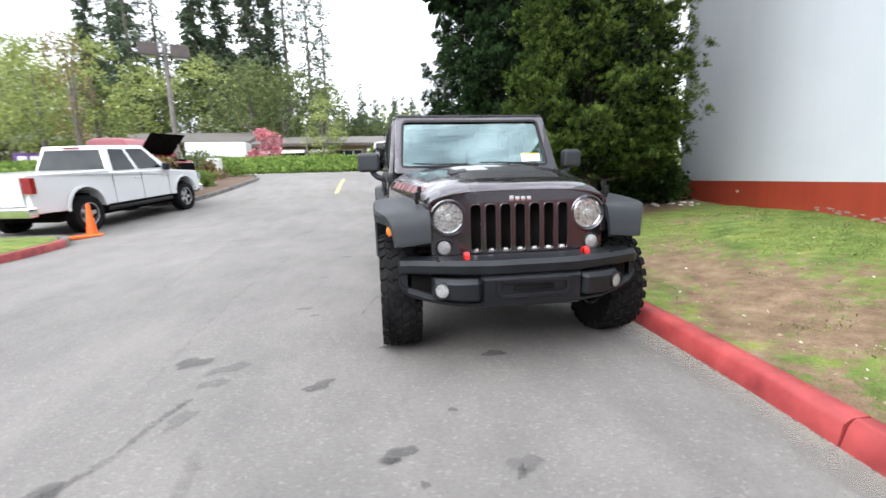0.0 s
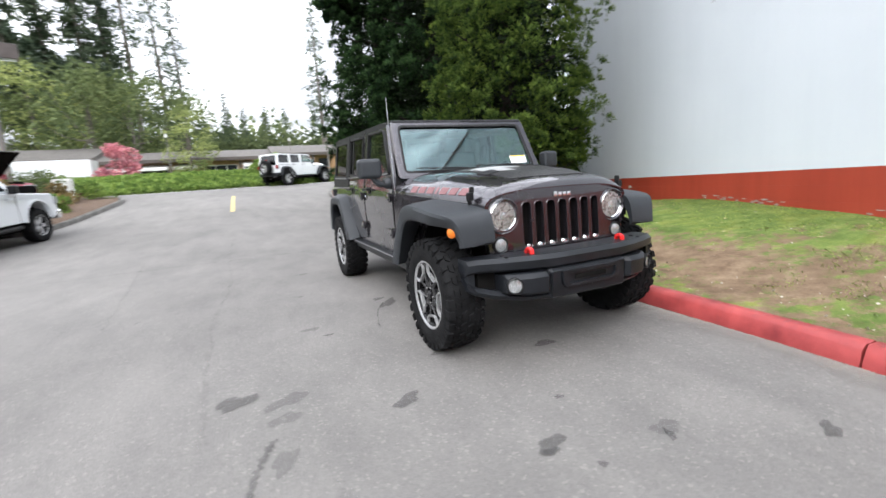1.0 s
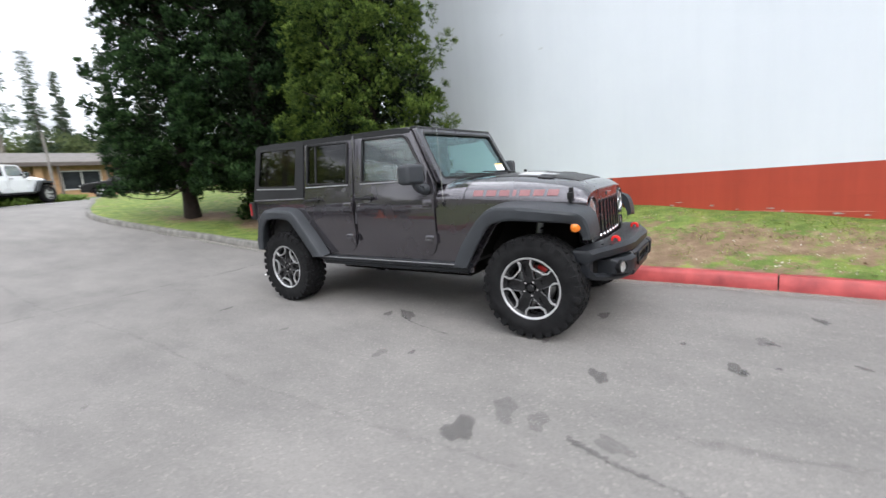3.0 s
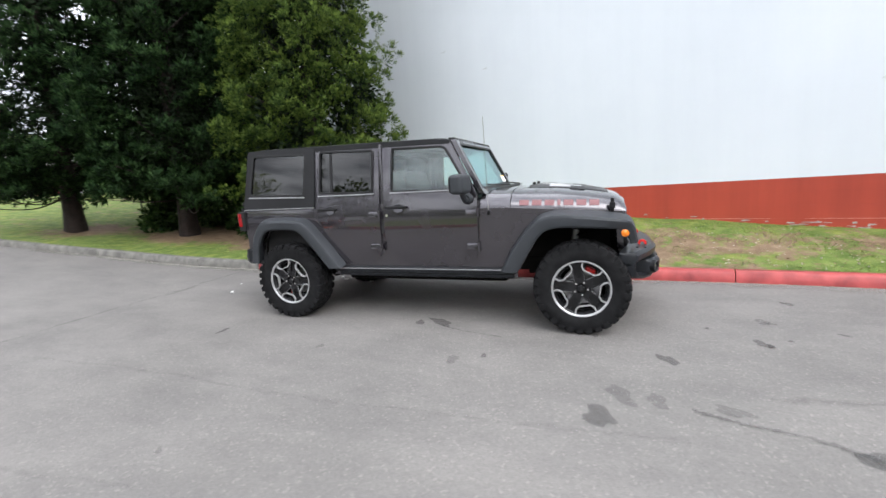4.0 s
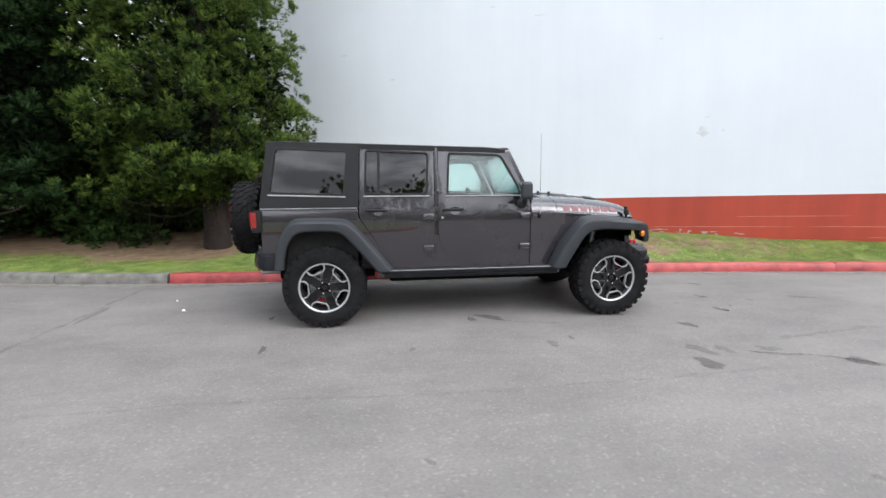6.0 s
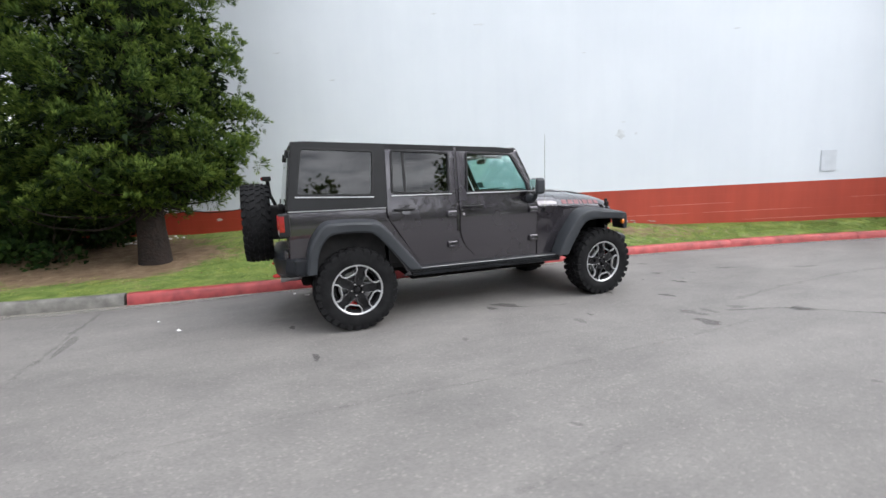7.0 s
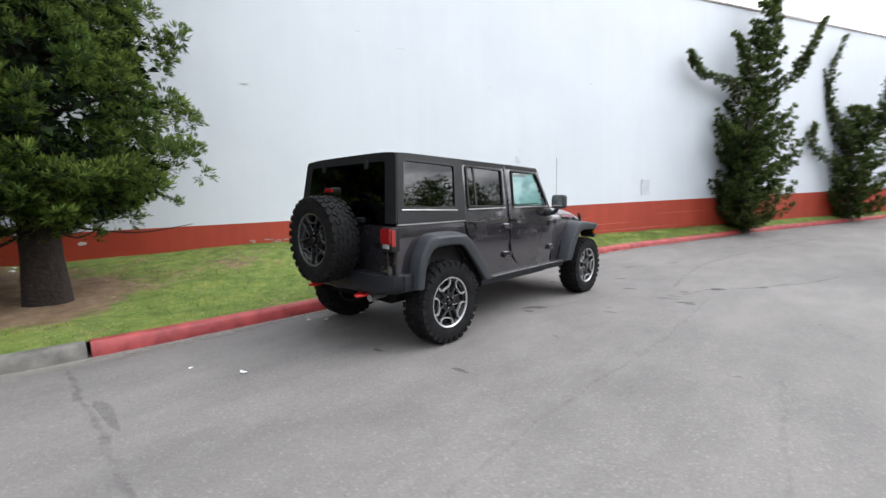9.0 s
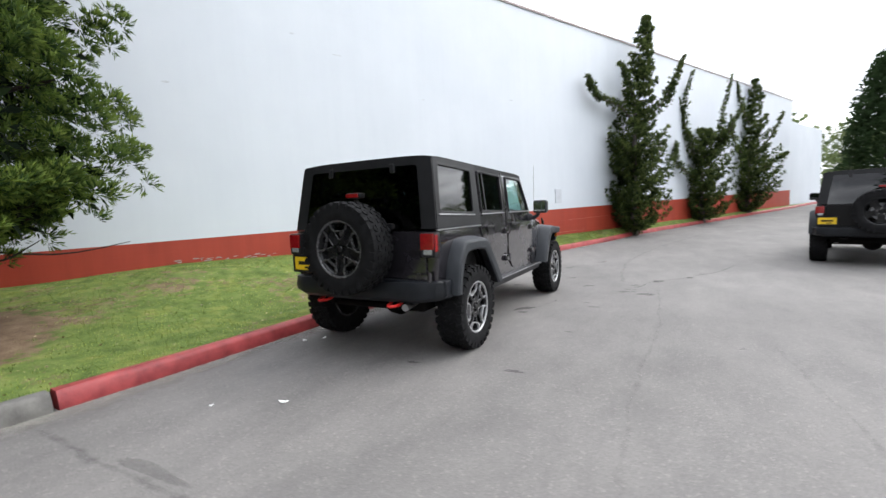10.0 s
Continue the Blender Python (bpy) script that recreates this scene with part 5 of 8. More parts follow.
    for s, b in both(lambda: flare_mesh(f_out, f_in, lambda x: max(0.60, 0.80 - max(0, x - 0.85) * 0.205) - 0.01, 0.938, True)):
        fl = part("front_flare", b, M["flare"], car, "grey plastic wheel-arch flare")
        sg = warp(lathe([(0.001, 0.012), (0.02, 0.008), (0.032, 0.0), (0.032, -0.03)], 22, (0, 0, 0), "y"), lambda x, y, z: (x + 1.815, y + 0.845 - x * 0.45, z * 1.05 + 0.862))
        part("side_indicator", sg if s > 0 else mirror_y(sg), M["amber"], fl, "amber side indicator")
    for s, b in both(lambda: flare_mesh(r_out, r_in, lambda x: 0.80, 0.932, False)):
        part("rear_flare", b, M["flare"], car, "grey plastic wheel-arch flare")
    for s, b in both(lambda: arch_liner([(min(p[0], 1.755), p[1] + 0.03) for p in f_in[:8]], 0.42, 0.80 - 0.10)):
        part("arch_liner", b, M["dark"], car)
    for s, b in both(lambda: arch_liner([(p[0], p[1] + 0.03) for p in r_in], 0.50, 0.79)):
        part("arch_liner", b, M["dark"], car)
    # --- front bumper: a beam with swept ends, a deep middle, lamp pods and a lower lip ---
    def beam(rows):
        rows = [(math.copysign(min(abs(y), 0.5 + (abs(y) - 0.5) * 0.82), y), *rest) for y, *rest in rows]
        return loft([[Vector((x - d, y, z0)), Vector((x - 0.016, y, z0)), Vector((x - 0.002, y, z0 + 0.014)), Vector((x + 0.004, y, z1 - 0.026)), Vector((x - 0.030, y, z1)), Vector((x - d, y, z1))] for y, x, z0, z1, d in rows])

    def spread(half):
        return [(-y, x, a, b, d) for y, x, a, b, d in half[::-1]] + half
    upper = spread([(0.27, 2.155, 0.650, 0.740, 0.22), (0.44, 2.118, 0.652, 0.740, 0.21), (0.64, 2.055, 0.655, 0.738, 0.19), (0.80, 1.990, 0.652, 0.735, 0.16), (0.852, 1.962, 0.640, 0.728, 0.14), (0.868, 1.940, 0.625, 0.705, 0.09)])
    bump = part("front_bumper", beam(upper), M["bumper"], car, "black powder-coated steel bumper")
    bump.location = (-0.05, 0, -0.045)
    part("bumper_middle", soften(beam([(-0.335, 2.10, 0.475, 0.655, 0.15), (-0.30, 2.158, 0.452, 0.655, 0.2), (0.30, 2.158, 0.452, 0.655, 0.2), (0.335, 2.10, 0.475, 0.655, 0.15)]), 0.003, 1), M["bumper"], bump)
    part("bumper_plate", plate(round_poly([(-0.205, 0.515), (0.205, 0.515), (0.235, 0.545), (0.235, 0.628), (-0.235, 0.628), (-0.235, 0.545)], 0.012, 2), [round_poly([(-0.185, 0.54), (0.185, 0.54), (0.205, 0.56), (0.205, 0.606), (-0.205, 0.606), (-0.205, 0.56)], 0.01, 2)], "x", 2.160, 2.178, 0.004), M["bumper"], bump)
    part("bumper_slot", box(2.155, 2.168, -0.13, 0.13, 0.558, 0.588, 0.004), M["dark"], bump)
    part("bumper_back", join(box(1.88, 1.95, -0.72, 0.72, 0.50, 0.68, 0.01)), M["dark"], bump)
    for s in (1, -1):
        def sd(bm):
            return bm if s > 0 else mirror_y(bm)
        lip = [(0.30, 2.145, 0.455, 0.505, 0.16), (0.48, 2.105, 0.462, 0.512, 0.15), (0.66, 2.035, 0.478, 0.530, 0.12), (0.80, 1.975, 0.505, 0.560, 0.10), (0.852, 1.950, 0.535, 0.610, 0.09), (0.868, 1.930, 0.590, 0.640, 0.08)]
        part("bumper_end", sd(loft([[Vector((1.875, y, a)), Vector((xf, y, a)), Vector((xf, y, b)), Vector((1.875, y, b))] for y, xf, a, b in ((0.745, 1.955, 0.53, 0.70), (0.783, 1.945, 0.545, 0.705), (0.798, 1.925, 0.58, 0.69))])), M["bumper"], bump)
        part("bumper_lip", sd(beam(lip)), M["bumper"], bump)
        pod = [(0.315, 2.150, 0.500, 0.640, 0.12), (0.345, 2.178, 0.503, 0.640, 0.14), (0.47, 2.165, 0.508, 0.640, 0.16), (0.605, 2.085, 0.515, 0.636, 0.14), (0.622, 2.05, 0.522, 0.630, 0.10)]
        part("fog_lamp_pod", soften(sd(beam(pod)), 0.004, 1), M["bumper"], bump)
        fy = 0.555
        aim = lambda x, y, z: (x * 0.93 - y * s * 0.36 + 2.118, y * 0.93 + x * s * 0.36 + s * fy, z + 0.572)
        lamp = part("fog_lamp", warp(lathe([(0.050, -0.03), (0.053, 0.010), (0.046, 0.016), (0.043, 0.004)], 26, (0, 0, 0), "x", True), aim), M["trim"], bump)
        part("fog_lens", warp(lathe([(0.001, 0.008), (0.025, 0.006), (0.043, 0.002)], 26, (0, 0, 0), "x"), aim), M["clear_lens"], lamp, "round clear fog lamp")
        if hooks:
            hk = loft([[Vector((x - 0.010 * nx, s * 0.385 + dy * 0.8, z - 0.010 * nz)) if k else Vector((x + 0.010 * nx, s * 0.385 + dy * 0.8, z + 0.010 * nz)) for k, dy in ((0, -0.019), (0, 0.019), (1, 0.019), (1, -0.019))] for x, z, nx, nz in ((2.008, 0.740, -0.9, 0.4), (2.014, 0.764, -0.6, 0.8), (2.028, 0.772, 0.0, 1.0), (2.046, 0.771, 0.3, 0.95), (2.058, 0.762, 0.8, 0.6), (2.062, 0.738, 1.0, 0.1))])
            part("tow_hook", soften(hk, 0.004, 2), M["hook"], bump, "bright red tow hook")
        for x in (1.96, 2.02):
            part("bolt", cyl((x + 0.02, s * 0.56, 0.734), (x + 0.02, s * 0.56, 0.744), 0.013, n=8), M["trim"], bump)
    # --- sills, mirrors, aerial ---
    for s, b in both(lambda: join(box(-0.93, 0.93, 0.775, 0.850, 0.505, 0.548, 0.012), box(-0.90, 0.90, 0.70, 0.82, 0.455, 0.51, 0.015))):
        rr = part("rock_rail", b, M["bumper"], car, "black steel sill rail")
        ln = box(-0.90, 0.90, 0.842, 0.854, 0.533, 0.543, 0.003)
        part("rail_edge", ln if s > 0 else mirror_y(ln), M["steel"], rr)
    for s in (1, -1):
        def sd(bm):
            return bm if s > 0 else mirror_y(bm)
        mi = part("door_mirror", sd(warp(box(0.405, 0.525, 0.87, 1.065, 1.235, 1.405, 0.035, 4), lambda x, y, z: (x + (1.065 - y) * 0.22, y, z))), M["flare"], car, "black door mirror")
        part("mirror_arm", sd(join(tube(smooth_path([(0.50, 0.80, 1.185), (0.50, 0.87, 1.18), (0.495, 0.92, 1.21), (0.49, 0.94, 1.25)], 4), 0.026, 8), lathe([(0.001, 0.03), (0.035, 0.025), (0.05, 0.0), (0.05, -0.03)], 18, (0.50, 0.825, 1.185), "y"))), M["flare"], mi)
        part("mirror_glass", sd(warp(plate(round_poly([(0.885, 1.25), (1.05, 1.25), (1.05, 1.39), (0.885, 1.39)], 0.025, 3), [], "x", 0.402, 0.4045), lambda x, y, z: (x + (1.065 - y) * 0.22, y, z))), M["chrome"], mi)
    ae = part("aerial", join(cyl((0.69, -0.815, 1.055), (0.675, -0.822, 1.88), 0.0032, 0.002, 6)), M["chrome"], car, "thin whip aerial")
    part("aerial_base", cyl((0.69, -0.80, 1.04), (0.69, -0.82, 1.075), 0.018, 0.010, 10), M["trim"], ae)
    # --- wheels ---
    for x, tn in ((1.473, steer), (-1.473, 0)):
        for s in (1, -1):
            put_wheel(car, (x, s * 0.782, 0.397), s, wheel_style, tn, "wheel", 0.35 * s + x)
    # --- underbody ---
    part("floor_pan", join(box(-2.0, 0.95, -0.74, 0.74, 0.545, 0.60, 0.01), box(0.70, 0.80, -0.76, 0.76, 0.55, 1.15, 0.01)), M["cabin"], car)
    part("chassis_rail", join(box(-2.05, 1.95, 0.36, 0.46, 0.46, 0.58, 0.01), box(-2.05, 1.95, -0.46, -0.36, 0.46, 0.58, 0.01), box(-0.3, 0.3, -0.5, 0.5, 0.38, 0.52, 0.03), box(-1.95, -1.65, -0.45, 0.45, 0.42, 0.55, 0.05), box(-1.1, -0.4, 0.1, 0.5, 0.36, 0.52, 0.05)), M["dark"], car)
    for x, o in ((1.473, 0.22), (-1.473, 0.0)):
        part("axle", join(cyl((x, -0.70, 0.395), (x, 0.70, 0.395), 0.045, n=14), lathe([(0.02, -0.13), (0.11, -0.10), (0.15, 0), (0.11, 0.10), (0.02, 0.13)], 20, (x, o, 0.395), "x")), M["dark"], car)
        for s in (1, -1):
            part("shock_absorber", cyl((x - 0.12, s * 0.52, 0.38), (x - 0.05, s * 0.50, 0.85), 0.032, n=12), M["steel"], car)
            sp = [Vector((x + 0.06 * math.cos(a), s * 0.48 + 0.06 * math.sin(a), 0.45 + 0.38 * a / 38)) for a in np.linspace(0, 38, 80)]
            part("coil_spring", tube(sp, 0.009, 5), M["dark"], car)
    part("drive_shaft", join(cyl((1.42, 0.2, 0.40), (0.2, 0.15, 0.45), 0.03), cyl((-1.42, 0, 0.40), (-0.3, 0.1, 0.45), 0.03), tube(smooth_path([(0.9, -0.25, 0.46), (-0.3, -0.36, 0.44), (-1.2, -0.5, 0.5), (-1.85, -0.50, 0.52)], 6), 0.03, 10)), M["dark"], car)
    part("steering_link", join(cyl((1.62, -0.62, 0.42), (1.62, 0.62, 0.42), 0.02), cyl((1.58, 0.5, 0.50), (1.58, -0.6, 0.43), 0.018)), M["dark"], car)
    part("skid_plate", box(-0.85, 0.80, -0.60, 0.60, 0.37, 0.50, 0.03), M["dark"], car, "dark underbody guard")
    part("rear_skid_plate", box(-1.95, -1.70, -0.60, 0.60, 0.42, 0.56, 0.03), M["dark"], car, "dark underbody guard")
    for s in (1, -1):
        part("inner_wing", box(0.98, 1.76, *sorted((s * 0.40, s * 0.44)), 0.42, 1.0, 0.01), M["dark"], car)
        part("inner_arch", box(-1.92, -1.0, *sorted((s * 0.48, s * 0.52)), 0.42, 1.0, 0.01), M["dark"], car)
    # --- cabin ---
    part("engine_bay", box(0.86, 1.72, -0.50, 0.50, 0.60, 1.04, 0.02), M["dark"], car)
    part("dashboard", join(box(0.36, 0.70, -0.70, 0.70, 0.95, 1.18, 0.05, 3), box(0.30, 0.50, -0.14, 0.14, 0.65, 1.1, 0.03), box(0.36, 0.55, 0.2, 0.52, 1.12, 1.22, 0.04)), M["cabin"], car)
    wh = lathe([(0.175 + 0.016 * math.cos(a), 0.016 * math.sin(a)) for a in np.linspace(0, 2 * math.pi, 8, endpoint=False)], 28, (0, 0, 0), "x", True)
    wh = join(wh, box(-0.03, 0.02, -0.17, 0.17, -0.025, 0.025, 0.01), box(-0.04, 0.02, -0.06, 0.06, -0.07, 0.06, 0.02))
    bmesh.ops.rotate(wh, verts=wh.verts, cent=(0, 0, 0), matrix=Matrix.Rotation(radians(-22), 3, "Y"))
    bmesh.ops.translate(wh, verts=wh.verts, vec=(0.22, 0.37, 1.16))
    part("steering_wheel", wh, M["cabin"], car)
    for x, y in ((-0.12, 0.37), (-0.12, -0.37), (-0.95, 0.33), (-0.95, -0.33)):
        seat_parts(car, x, y)
    bar = None
    for s in (1, -1):
        b = join(tube(smooth_path([(-0.38, s * 0.64, 0.6), (-0.40, s * 0.62, 1.4), (-0.40, s * 0.58, 1.64), (-0.40, 0, 1.68)], 5), 0.03, 8), tube([(-0.40, s * 0.58, 1.66), (-1.30, s * 0.58, 1.67), (-1.85, s * 0.60, 1.2)], 0.03, 8), tube([(-0.40, s * 0.58, 1.66), (0.25, s * 0.60, 1.66)], 0.03, 8))
        bar = b if bar is None else join(bar, b)
    part("roll_bar", bar, M["cabin"], car)
    part("cabin_lining", join(box(-2.0, -1.15, 0.70, 0.755, 0.6, 1.2, 0.01), box(-2.0, -1.15, -0.755, -0.70, 0.6, 1.2, 0.01), box(-1.12, 0.58, 0.72, 0.762, 0.6, 1.24, 0.01), box(-1.12, 0.58, -0.762, -0.72, 0.6, 1.24, 0.01), box(-2.02, -1.98, -0.68, 0.68, 0.6, 1.15, 0.01)), M["cabin"], car)
    return car


def grow(loop, d):
    """Offsets an outline outward (or inward, d < 0) along its corner normals."""
    n = len(loop)
    area = sum(loop[i][0] * loop[(i + 1) % n][1] - loop[(i + 1) % n][0] * loop[i][1] for i in range(n))
    sg = 1 if area > 0 else -1
    out = []
    for i in range(n):
        a, b, c = (Vector(loop[j % n]) for j in (i - 1, i, i + 1))
        t = ((b - a).normalized() + (c - b).normalized())
        if t.length < 1e-6:
            out.append(tuple(b))
            continue
        t.normalize()
        out.append((b.x + sg * t.y * d, b.y - sg * t.x * d))
    return out


def car_pose(x, y, heading, z=None):
    """heading: degrees from +x, anticlockwise."""
    h = terrain(x, y) if z is None else z
    fx, fy = math.cos(radians(heading)), math.sin(radians(heading))
    pitch = math.atan2(terrain(x + fx * 1.5, y + fy * 1.5) - terrain(x - fx * 1.5, y - fy * 1.5), 3.0)
    return Matrix.Translation((x, y, h)) @ Matrix.Rotation(radians(heading), 4, "Z") @ Matrix.Rotation(-pitch, 4, "Y")


jeep = build_offroader("off_road_car", Matrix.Translation((0.873, 4.526, 0.0)) @ Matrix.Rotation(radians(-90), 4, "Z"), M["granite_paint"], M["black_top"], "dark granite four-door off-roader with black hard top beside the red kerb", "split", "spare", 0, True, True, True)

# ---------------- plants ----------------
M["chip"] = surface("pale_soil_chips", (0.26, 0.22, 0.17), (0.52, 0.48, 0.41), 20, 0.9)
M["dry_leaf"] = leaf_material("dry_leaves", (0.14, 0.09, 0.05), (0.55, 0.46, 0.33), 0.2)


def quad_mesh(name, verts, material, parent=None, label="", tip=None, nrm=None):
    """Many loose four-cornered leaves in one mesh; verts: array (n, 4, 3); tip: how near a shoot's end; nrm: outward side of the tuft."""
    n = len(verts)
    if nrm is not None:
        verts = np.array(verts)
        turned = np.einsum("ij,ij->i", np.cross(verts[:, 1] - verts[:, 3], verts[:, 2] - verts[:, 0]), nrm) < 0
        verts[turned] = verts[turned][:, [0, 3, 2, 1]]
    me = bpy.data.meshes.new(name)
    me.vertices.add(n * 4)
    me.vertices.foreach_set("co", np.asarray(verts, dtype=np.float32).ravel())
    me.loops.add(n * 4)
    me.loops.foreach_set("vertex_index", np.arange(n * 4, dtype=np.int32))
    me.polygons.add(n)
    me.polygons.foreach_set("loop_start", np.arange(0, n * 4, 4, dtype=np.int32))
    me.update(calc_edges=True)
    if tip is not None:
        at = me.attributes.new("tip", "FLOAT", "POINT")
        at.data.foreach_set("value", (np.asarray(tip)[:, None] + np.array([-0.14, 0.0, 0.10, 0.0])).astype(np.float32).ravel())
    if nrm is not None:
        me.normals_split_custom_set_from_vertices(np.repeat(nrm, 4, axis=0).astype(np.float32))
    return link_mesh(name, me, material, parent, label, sharp=0)


def unit(a):
    return a / np.maximum(np.linalg.norm(a, axis=-1, keepdims=True), 1e-6)


def leaves(p, d, size, width, rng, droop=0.15):
    """Leaf-shaped quads at points p along directions d."""
    n = len(p)
    d = unit(d)
    side = unit(np.cross(d, unit(rng.normal(size=(n, 3)))))
    nrm = np.cross(side, d)
    size = np.asarray(size).reshape(-1, 1)
    w = size * width
    mid = p + d * size * 0.55 + nrm * size * 0.10
    tip = p + d * size - np.array([0, 0, 1.0]) * size * droop
    return np.stack([p, mid + side * w, tip, mid - side * w], axis=1)


def clumps(centres, radii, per, size, width, rng, up=0.5, flat=0.8, shell=0.45):
    """Leaf clusters: leaves on and in lumpy balls, pointing outward and up."""
    out = []
    for c, r in zip(centres, radii):
        k = max(6, int(per * (r / np.mean(radii)) ** 2))
        v = unit(rng.normal(size=(k, 3)))
        rr = r * (shell + (1 - shell) * rng.random((k, 1)) ** 0.6)
        p = np.asarray(c) + v * rr * np.array([1, 1, flat])
        d = v + np.array([0, 0, up]) + rng.normal(size=(k, 3)) * 0.45
        out.append(leaves(p, d, size * rng.uniform(0.65, 1.3, k), width, rng))
    return np.concatenate(out)


def puffs(centres, radii, hub, sprigs, per, size, rng, width=0.2, rise=0.6, flat=0.85):
    """Rounded tufts: shoots that fan out and up from a bough's end, set with narrow sprays. Gives leaves, tips, outward sides."""
    c = np.repeat(np.asarray(centres, float), sprigs, axis=0)
    r = np.repeat(np.asarray(radii, float), sprigs)[:, None]
    n = len(c)
    away = c - np.asarray(hub, float)
    away[:, 2] = 0
    v = unit(rng.normal(size=(n, 3)) + unit(away) * 0.8 + np.array([0, 0, rise]))
    long = r * rng.uniform(0.72, 1.15, (n, 1))
    c, v, long = (np.repeat(q, per, axis=0) for q in (c, v, long))
    n = len(c)
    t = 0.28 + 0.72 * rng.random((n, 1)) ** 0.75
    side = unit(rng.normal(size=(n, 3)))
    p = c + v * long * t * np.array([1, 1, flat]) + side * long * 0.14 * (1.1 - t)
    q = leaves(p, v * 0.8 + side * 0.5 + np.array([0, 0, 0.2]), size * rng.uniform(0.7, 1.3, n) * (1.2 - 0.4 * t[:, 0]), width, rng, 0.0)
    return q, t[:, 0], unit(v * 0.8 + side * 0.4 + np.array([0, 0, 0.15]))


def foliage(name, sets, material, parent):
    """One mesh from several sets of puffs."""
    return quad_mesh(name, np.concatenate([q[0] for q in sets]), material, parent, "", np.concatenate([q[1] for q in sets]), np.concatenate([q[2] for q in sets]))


def trunk_mesh(x, y, z0, z1, r0, r1, seed, lean_xy=(0, 0), flare=1.6, n=14):
    r = random.Random(seed)
    rings = []
    ph = [r.uniform(0, 6.28) for _ in range(4)]
    for i in range(15):
        t = i / 14
        z = z0 + (z1 - z0) * t
        rad = r0 + (r1 - r0) * t + r0 * (flare - 1) * math.exp(-(z - z0) * 2.6)
        ring = []
        for j in range(n):
            a = 2 * math.pi * j / n
            rr = rad * (1 + 0.10 * math.sin(3 * a + ph[0] + z * 0.4) + 0.06 * math.sin(7 * a + ph[1] - z * 0.7))
            ring.append(Vector((x + lean_xy[0] * t + rr * math.cos(a), y + lean_xy[1] * t + rr * math.sin(a), z)))
        rings.append(ring)
    return loft(rings)


def big_conifer(x, y, z, height, radius, foot, seed, material, label, lower=(), base=None, boughs=170, per=10, fan=(9, 9), spray=0.145):
    """A dense broad conifer: trunk, limbs and boughs that end in puffy tufts; foot: height of its lowest sprays."""
    rng = np.random.default_rng(seed)
    tree = thing("conifer_tree", label, "tree", "big conifers by the lawn")
    bx, by = base or (x, y)
    part("trunk", trunk_mesh(bx, by, z - 0.25, z + height * 0.9, 0.205, 0.05, seed, (x - bx, y - by), 1.28), M["bark"], tree, "reddish furrowed trunk", 60)
    cs, rs = [], []
    for i in range(boughs):
        t = (i + rng.random()) / boughs
        h = foot + (height - foot) * t ** 1.6
        f = (h - foot) / (height - foot)
        prof = radius * min(1, 0.66 + 0.5 * (h - foot)) * max(0.08, (1 - max(0, f - 0.28) / 0.72) ** 0.75)
        a = i * 2.399963 + rng.normal() * 0.35
        reach = prof * rng.uniform(0.70, 1.03)
        big = rng.uniform(0.75, 1.35) * (0.6 + 0.4 * prof / radius)
        for q in range(per):
            u, w = rng.uniform(-0.62, 0.06) * big, rng.normal() * 0.24 * big
            k = max(0.1, reach + u)
            px, py = k * math.cos(a) - w * math.sin(a), k * math.sin(a) + w * math.cos(a)
            cs.append((x + px, y + py, z + h + 0.34 * u - 0.9 * w * w + rng.normal() * 0.09))
            rs.append(rng.uniform(0.12, 0.21) * big)
    for lx, ly, lz in lower:
        for j in range(8):
            cs.append((lx + rng.normal() * 0.2, ly + rng.normal() * 0.2, lz + rng.normal() * 0.07))
            rs.append(rng.uniform(0.12, 0.19))
        part("limb", tube(smooth_path([(bx, by, z + 0.95), (bx + (lx - bx) * 0.35, by + (ly - by) * 0.35, lz - 0.28), (bx + (lx - bx) * 0.75, by + (ly - by) * 0.75, lz - 0.22), (lx, ly, lz)], 5), 0.022, 5, 0.006), M["bark"], tree)
    cs, rs = np.array(cs), np.array(rs)
    low = cs[:, 2] < 7.0
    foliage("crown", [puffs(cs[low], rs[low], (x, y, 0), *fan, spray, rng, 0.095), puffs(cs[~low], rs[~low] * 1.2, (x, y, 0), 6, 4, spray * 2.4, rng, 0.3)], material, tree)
    # near-black sprays paint the crown's inner shade and close the view through it
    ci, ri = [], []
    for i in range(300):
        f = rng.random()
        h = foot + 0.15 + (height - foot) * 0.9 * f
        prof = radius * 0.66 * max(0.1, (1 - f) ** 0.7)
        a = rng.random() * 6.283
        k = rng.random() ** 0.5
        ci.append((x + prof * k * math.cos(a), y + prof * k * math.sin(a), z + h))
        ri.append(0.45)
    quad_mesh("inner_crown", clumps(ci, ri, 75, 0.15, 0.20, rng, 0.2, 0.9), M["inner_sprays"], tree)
    for i in range(22):
        a = i * 2.4 + rng.random()
        h = foot * 0.9 + i * (height * 0.6 - foot) / 22
        L = radius * (0.9 - 0.3 * i / 22)
        part("limb", tube(smooth_path([(x, y, z + h), (x + L * 0.5 * math.cos(a), y + L * 0.5 * math.sin(a), z + h + 0.05), (x + L * math.cos(a + 0.1), y + L * math.sin(a + 0.1), z + h + 0.25)], 3), 0.05, 6, 0.012), M["bark"], tree)
    for k in range(9):
        a = rng.random() * 6.283
        L = radius * rng.uniform(0.5, 0.9)
        part("limb", tube(smooth_path([(bx, by, z + foot * 0.8), (bx + L * 0.55 * math.cos(a), by + L * 0.55 * math.sin(a), z + foot * 0.66), (bx + L * math.cos(a), by + L * math.sin(a), z + foot * rng.uniform(0.6, 0.95))], 4), 0.016, 5, 0.004), M["bark"], tree)
    return tree


